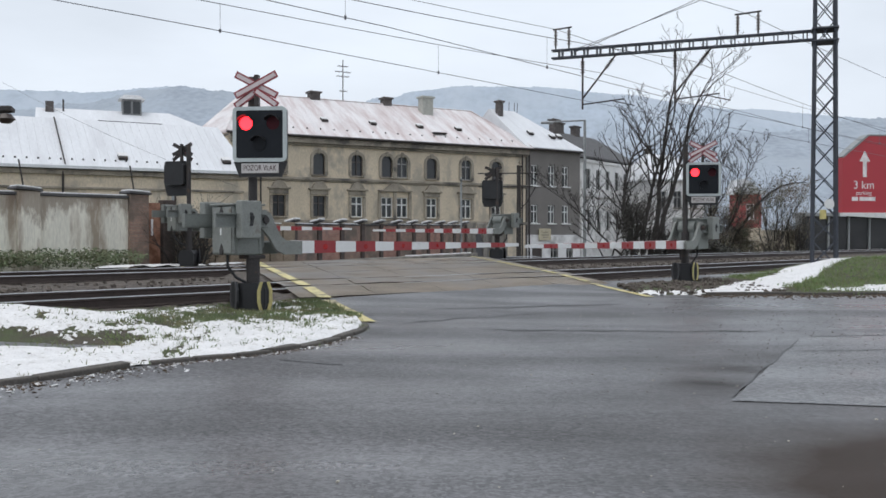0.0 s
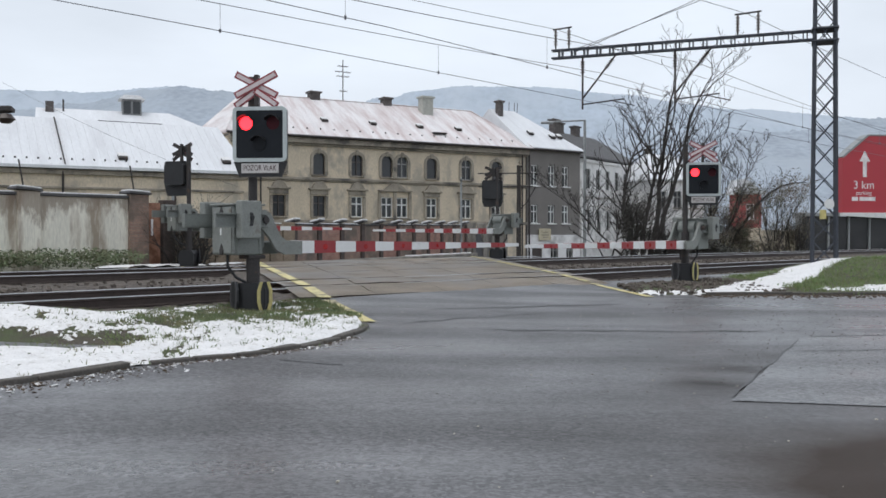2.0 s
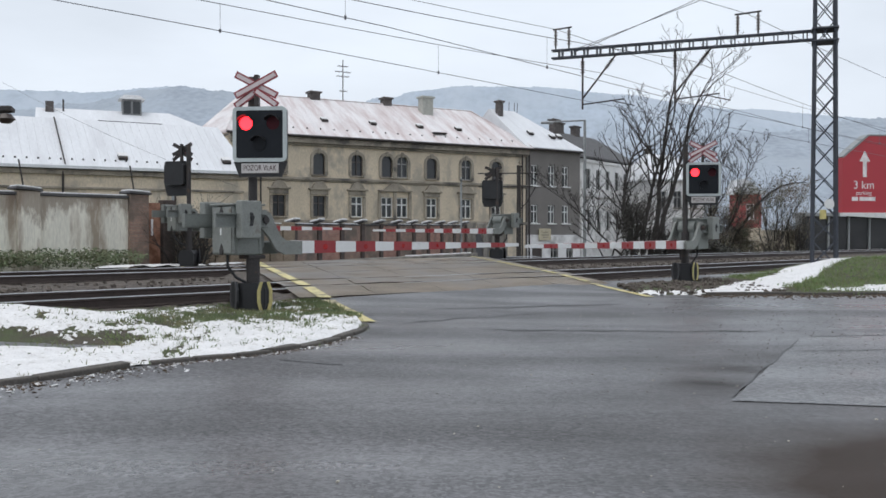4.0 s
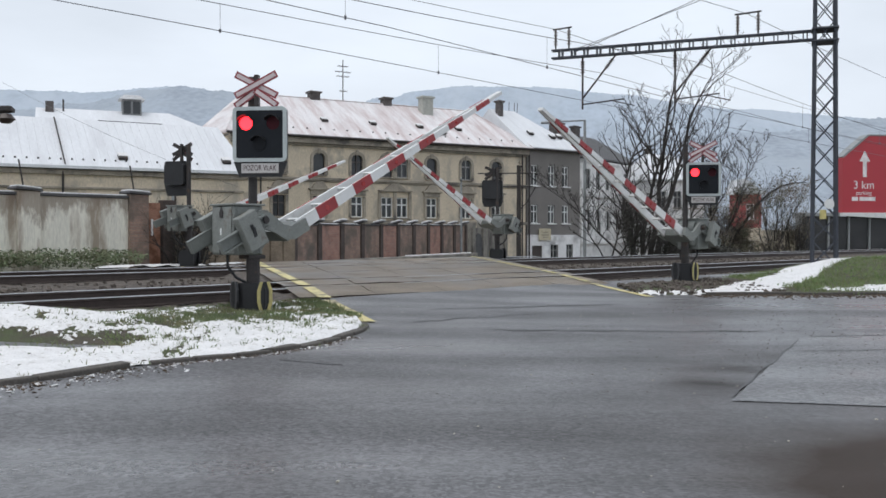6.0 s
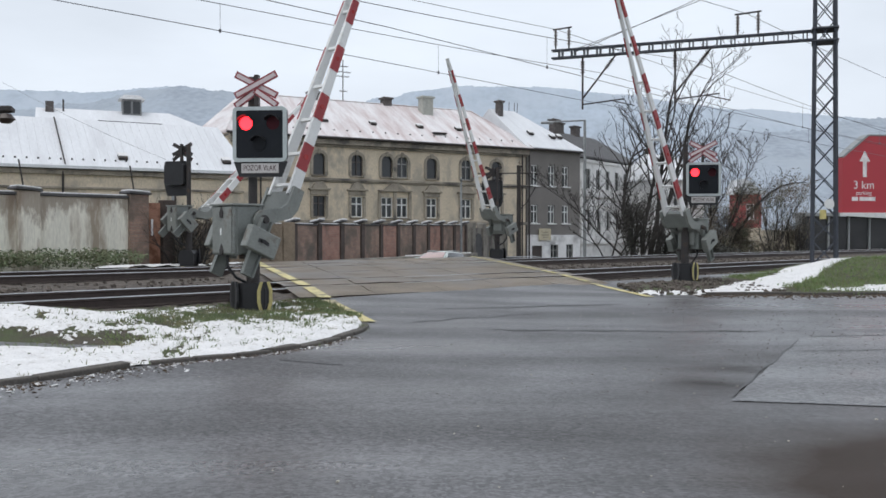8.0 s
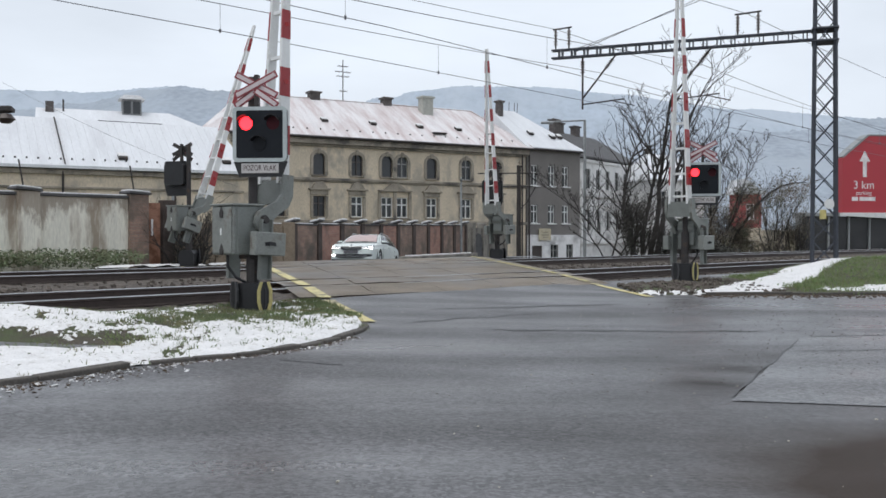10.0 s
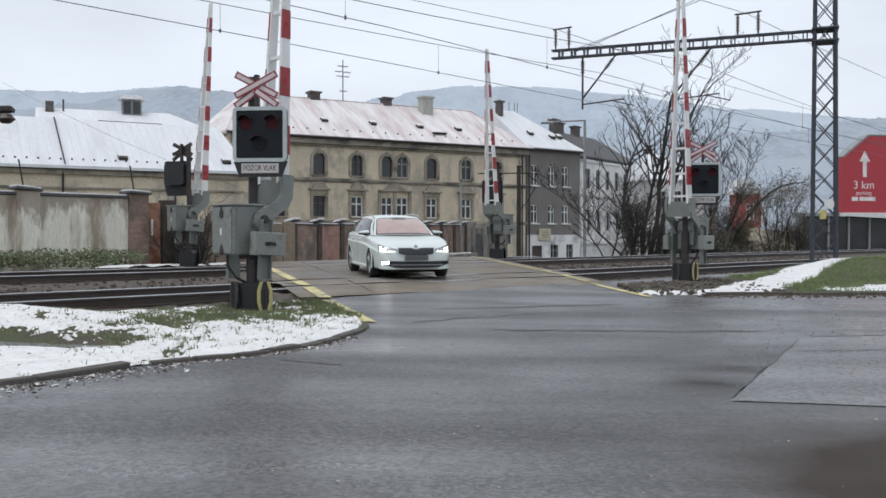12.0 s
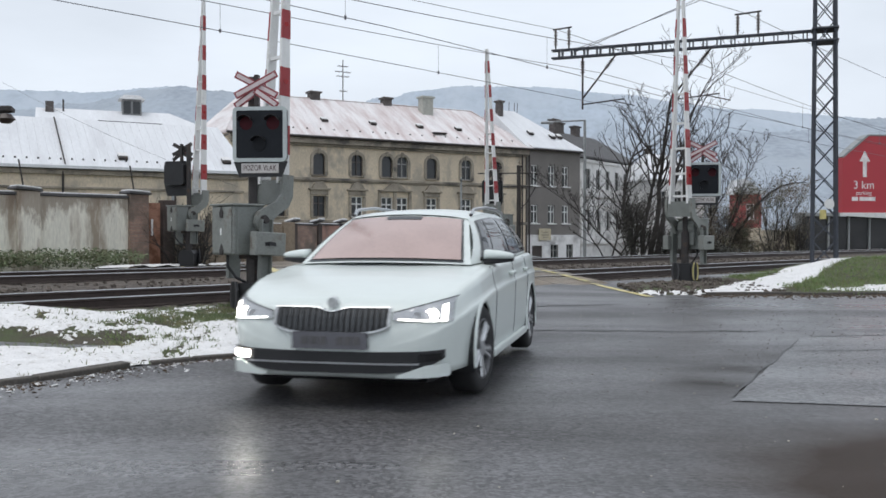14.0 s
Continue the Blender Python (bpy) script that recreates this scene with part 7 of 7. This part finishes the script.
bm = bm_new()
front_patch(bm, -0.41, 0.41, lambda y: 0.535 + 0.05 * (abs(y) / 0.41) ** 4, dip, 0.012, 30, 6)
grille = part("grille", bm, BLACK, car, "black grille")
bm = bm_new()
for y0, y1, lo, hi in ((-0.42, 0.42, lambda y: dip(y), lambda y: dip(y) + 0.008), (-0.40, 0.40, lambda y: 0.523 + 0.05 * (abs(y) / 0.41) ** 4, lambda y: 0.537 + 0.05 * (abs(y) / 0.41) ** 4), (-0.418, -0.406, const(0.58), const(0.715)), (0.406, 0.418, const(0.58), const(0.715))):
    front_patch(bm, y0, y1, lo, hi, 0.022, 30, 1)
part("chrome_edge", bm, CHROME, grille, "chrome grille edge")
for i in range(19):
    y = -0.378 + 0.042 * i
    bm = bm_new()
    front_patch(bm, y - 0.006, y + 0.006, lambda q: 0.545 + 0.05 * (abs(q) / 0.41) ** 4, lambda q: dip(q) - 0.008, 0.030, 1, 5)
    part("grille_slat", bm, SLAT, grille)
bm = bm_new()
tube(bm, (front_x(0, 0.72) - 0.02, 0, 0.745), (front_x(0, 0.72) + 0.03, 0, 0.738), 0.036, seg=20)
part("badge", bm, BADGE, grille, "round chrome badge")
bm = bm_new()
front_patch(bm, -0.27, 0.27, const(0.425), const(0.54), 0.035, 8, 1, 0.03)
plate = part("number_plate", bm, NUMPLATE, car, "dirty number plate")
for y0, y1 in ((-0.2, -0.15), (-0.13, -0.085), (-0.065, -0.02), (0.055, 0.10), (0.115, 0.16), (0.175, 0.22)):
    bm = bm_new()
    front_patch(bm, y0, y1, const(0.455), const(0.51), 0.038, 2, 1, 0.005)
    part("plate_bar", bm, SLATE, plate)
bm = bm_new()
front_patch(bm, -0.77, 0.77, lambda y: 0.258 + 0.10 * (abs(y) / 0.77) ** 5, lambda y: 0.405 + 0.012 * (abs(y) / 0.77) ** 2, 0.010, 30, 4)
intake = part("lower_intake", bm, BLACK, car, "black lower intake")
bm = bm_new()
front_patch(bm, -0.62, 0.62, const(0.322), const(0.332), 0.024, 24, 1)
part("chrome_strip", bm, CHROME, intake)
for s in (-1, 1):
    bm = bm_new()
    front_patch(bm, s * 0.47, s * 0.80, lambda y: 0.235 + 0.0 * y, lambda y: 0.25 + 0.07 * min(1, max(0, (abs(y) - 0.47) / 0.2)), 0.03, 12, 3)
    part("lip_wing", bm, CARPAINT, intake, smooth=False)
    lo = lambda y: 0.625 - 0.02 * (abs(y) - 0.44) / 0.36
    hi = lambda y: 0.672 + 0.095 * (abs(y) - 0.44) / 0.36
    bm = bm_new()
    front_patch(bm, s * 0.44, s * 0.81, lo, hi, 0.014, 14, 5)
    head = part("headlight", bm, LENSGLASS, car, "clear headlight")
    bm = bm_new()
    front_patch(bm, s * 0.755, s * 0.782, lambda y: lo(y) + 0.012, lambda y: hi(y) - 0.03, 0.022, 4, 4, 0.01)
    front_patch(bm, s * 0.48, s * 0.782, lambda y: lo(y) + 0.004, lambda y: lo(y) + 0.014, 0.022, 10, 1, 0.01)
    part("daytime_strip", bm, DAYLIGHT, head, "glowing white angled strip")
    for y in (0.60, 0.69):
        bm = bm_new()
        x = front_x(y, 0.66)
        tube(bm, (x - 0.02, s * y, 0.655), (x + 0.02, s * y, 0.655), 0.042 if y > 0.65 else 0.026, seg=18)
        part("projector", bm, HEADLAMP if y > 0.65 else CHROME, head, "round projector lens")
    bm = bm_new()
    front_patch(bm, s * 0.43, s * 0.82, lambda y: hi(y), lambda y: hi(y) + 0.008, 0.013, 14, 1, 0.01)
    part("lamp_edge", bm, BLACK, head, "dark edge of the lamp")
    bm = bm_new()
    front_patch(bm, s * 0.62, s * 0.755, const(0.345), const(0.395), 0.02, 6, 2, 0.01)
    part("fog_light", bm, HEADLAMP if s < 0 else BLACKGLOSS, intake, "fog light")
# wheels
WHEELS = []
for wx0, wy in WHEELS_AT:
    s = 1 if wy > 0 else -1
    c = Vector((wx0, wy, WR))
    bm = bm_new()
    lathe(bm, [(0.22, s * 0.10), (0.25, s * 0.108), (0.31, s * 0.105), (0.333, s * 0.08), (WR, 0), (0.333, -s * 0.08), (0.30, -s * 0.11), (0.2, -s * 0.11)], Matrix.Identity(4), 48)
    wheel = part("wheel", bm, TYRE, car, "wheel with black tyre", smooth=True, m=Matrix.Translation(c))
    bm = bm_new()
    lathe(bm, [(0.235, s * 0.10), (0.222, s * 0.112), (0.205, s * 0.09), (0.20, -s * 0.02), (0.0, -s * 0.02)], Matrix.Identity(4), 40)
    part("rim", bm, RIMDARK, wheel, "alloy rim", smooth=True)
    for k in range(10):
        a = 2 * math.pi * (k // 2) / 5 + (0.16 if k % 2 else -0.16)
        bm = bm_new()
        tube(bm, (0.03 * math.cos(a), s * 0.075, 0.03 * math.sin(a)), (0.215 * math.cos(a), s * 0.095, 0.215 * math.sin(a)), 0.022, 0.016, seg=6)
        part("spoke", bm, CHROME, wheel)
    bm = bm_new()
    tube(bm, (0, s * 0.05, 0), (0, s * 0.10, 0), 0.06, seg=16)
    part("hub_cap", bm, CHROME, wheel)
    WHEELS.append((wheel, wx0, wy))


# ---- what moves ----
CAR_PATH = [(0.0, 4.6, 57.6, 20), (5.6, 4.6, 57.6, 20), (6.4, 3.4, 54.6, 21), (7.2, 1.35, 50.2, 23), (7.7, 0.0, 46.9, 24), (8.2, -1.35, 43.9, 22), (8.8, -2.3, 41.1, 18), (9.4, -2.92, 38.4, 13), (9.9, -3.25, 36.2, 10),
            (10.3, -3.4, 34.0, 7), (10.7, -3.22, 32.0, -4), (11.0, -2.86, 30.0, -8), (11.3, -2.32, 27.6, -11), (11.6, -1.72, 25.1, -13), (11.9, -1.05, 22.6, -14), (12.2, -0.42, 20.1, -15), (12.5, 0.16, 17.6, -13),
            (12.8, 0.54, 15.3, -9), (13.2, 0.64, 12.7, -3), (13.5, 0.38, 10.7, 4), (13.7, 0.05, 9.4, 8), (14.0, -0.57, 7.35, 12.5)]


def car_pose(t):
    for (ta, xa, ya, ha), (tb, xb, yb, hb) in zip(CAR_PATH, CAR_PATH[1:]):
        if t <= tb:
            k = (t - ta) / (tb - ta)
            return xa + (xb - xa) * k, ya + (yb - ya) * k, ha + (hb - ha) * k
    return CAR_PATH[-1][1:]


def car_matrix(t):
    """The front axle's middle on the ground; the heading counts clockwise from straight towards the viewer."""
    x, y, h = car_pose(t)
    yaw = radians(-90 - h)
    f = Vector((math.cos(yaw), math.sin(yaw)))
    rx, ry = x - 2.84 * f.x, y - 2.84 * f.y
    z0, z1 = gz(x, y), gz(rx, ry)
    return pose(x, y, z0 + 0.012, 0, -math.degrees(math.atan2(z0 - z1, 2.84)), math.degrees(yaw))


def boom_rows(keys):
    return [(t, pose(0, 0, 1.30, 0, -a, 0)) for t, a in keys]


def motions():
    walk(BARRIERS[0], boom_rows([(0, 0), (4.6, 0), (4.9, 3.5), (5.3, 11.5), (5.7, 21), (6.1, 29.5), (6.5, 38.3), (6.9, 46.3), (7.3, 54), (7.7, 61.3), (8.2, 70), (8.7, 77.5), (9.2, 83.5), (9.7, 86.6), (10.1, 87.2), (14, 87.2)]))
    walk(BARRIERS[1], boom_rows([(0, 0), (4.6, 0), (4.9, 3.2), (5.3, 10.5), (5.7, 18.7), (6.1, 27), (6.5, 35), (6.9, 42.8), (7.3, 50), (7.7, 57), (8.2, 65.2), (8.7, 74), (9.2, 82), (9.7, 87.5), (10.3, 90), (14, 90)]))
    walk(BARRIERS[2], boom_rows([(0, 0), (4.6, 0), (4.9, 3), (5.4, 10.5), (6.1, 22.5), (6.5, 27), (7.5, 39.5), (8.2, 47), (9.2, 61), (10.3, 74.5), (11.0, 79.5), (11.8, 85), (12.5, 87.8), (13.2, 88.3), (14, 88.3)]))
    walk(BARRIERS[3], boom_rows([(0, 0), (4.6, 0), (4.9, 3.8), (5.4, 13.5), (5.9, 26), (6.5, 39), (7.0, 49.5), (7.5, 59.5), (8.2, 69.5), (9.0, 80), (9.6, 85.5), (10.1, 87), (14, 87)]))
    # added discs flash lamps in turn, each half a second open, until crossing clears
    for sh, k, at in BLINK_DISCS:
        shut, clear = pose(*at), pose(at[0], at[1], at[2] - 0.225)
        opens = [(n - 0.17 if k == 0 else n + 0.33) for n in range(13)]
        rows = [(0.0, clear if k == 0 else shut)]
        for o in opens:
            if o > 0.02 and o < 11.6:
                rows += [(o - 0.034, shut), (o + 0.034, clear)]
            c = o + 0.5
            if 0.02 < c and o < 11.6:
                rows += [(c - 0.034, clear), (c + 0.034, shut)]
        rows.append((14.0, shut))
        walk(sh, rows)
        for curve_ in sh.animation_data.action.layers[0].strips[0].channelbag(sh.animation_data.action_slot).fcurves:
            for key in curve_.keyframe_points:
                key.interpolation = "LINEAR"
    times = [0.0] + [5.6 + 0.3 * i for i in range(28)] + [14.0]
    walk(car, [(t, car_matrix(t)) for t in times])
    travelled, last, spin = 0.0, car_pose(5.6), [(0.0, 0.0), (5.6, 0.0)]
    n = int((14.0 - 5.6) / 0.0667)
    for i in range(1, n + 1):
        t = 5.6 + i * (14.0 - 5.6) / n
        p = car_pose(t)
        travelled += math.hypot(p[0] - last[0], p[1] - last[1])
        last = p
        spin.append((t, math.degrees(travelled / WR)))
    for wheel, wx0, wy in WHEELS:
        rows = []
        for t, a in spin:
            steer = -6 if (wx0 == 0 and t > 13) else 0
            rows.append((t, pose(wx0, wy, WR, 0, 0, steer) @ pose(0, 0, 0, 0, a, 0)))
        walk(wheel, rows)


motions()
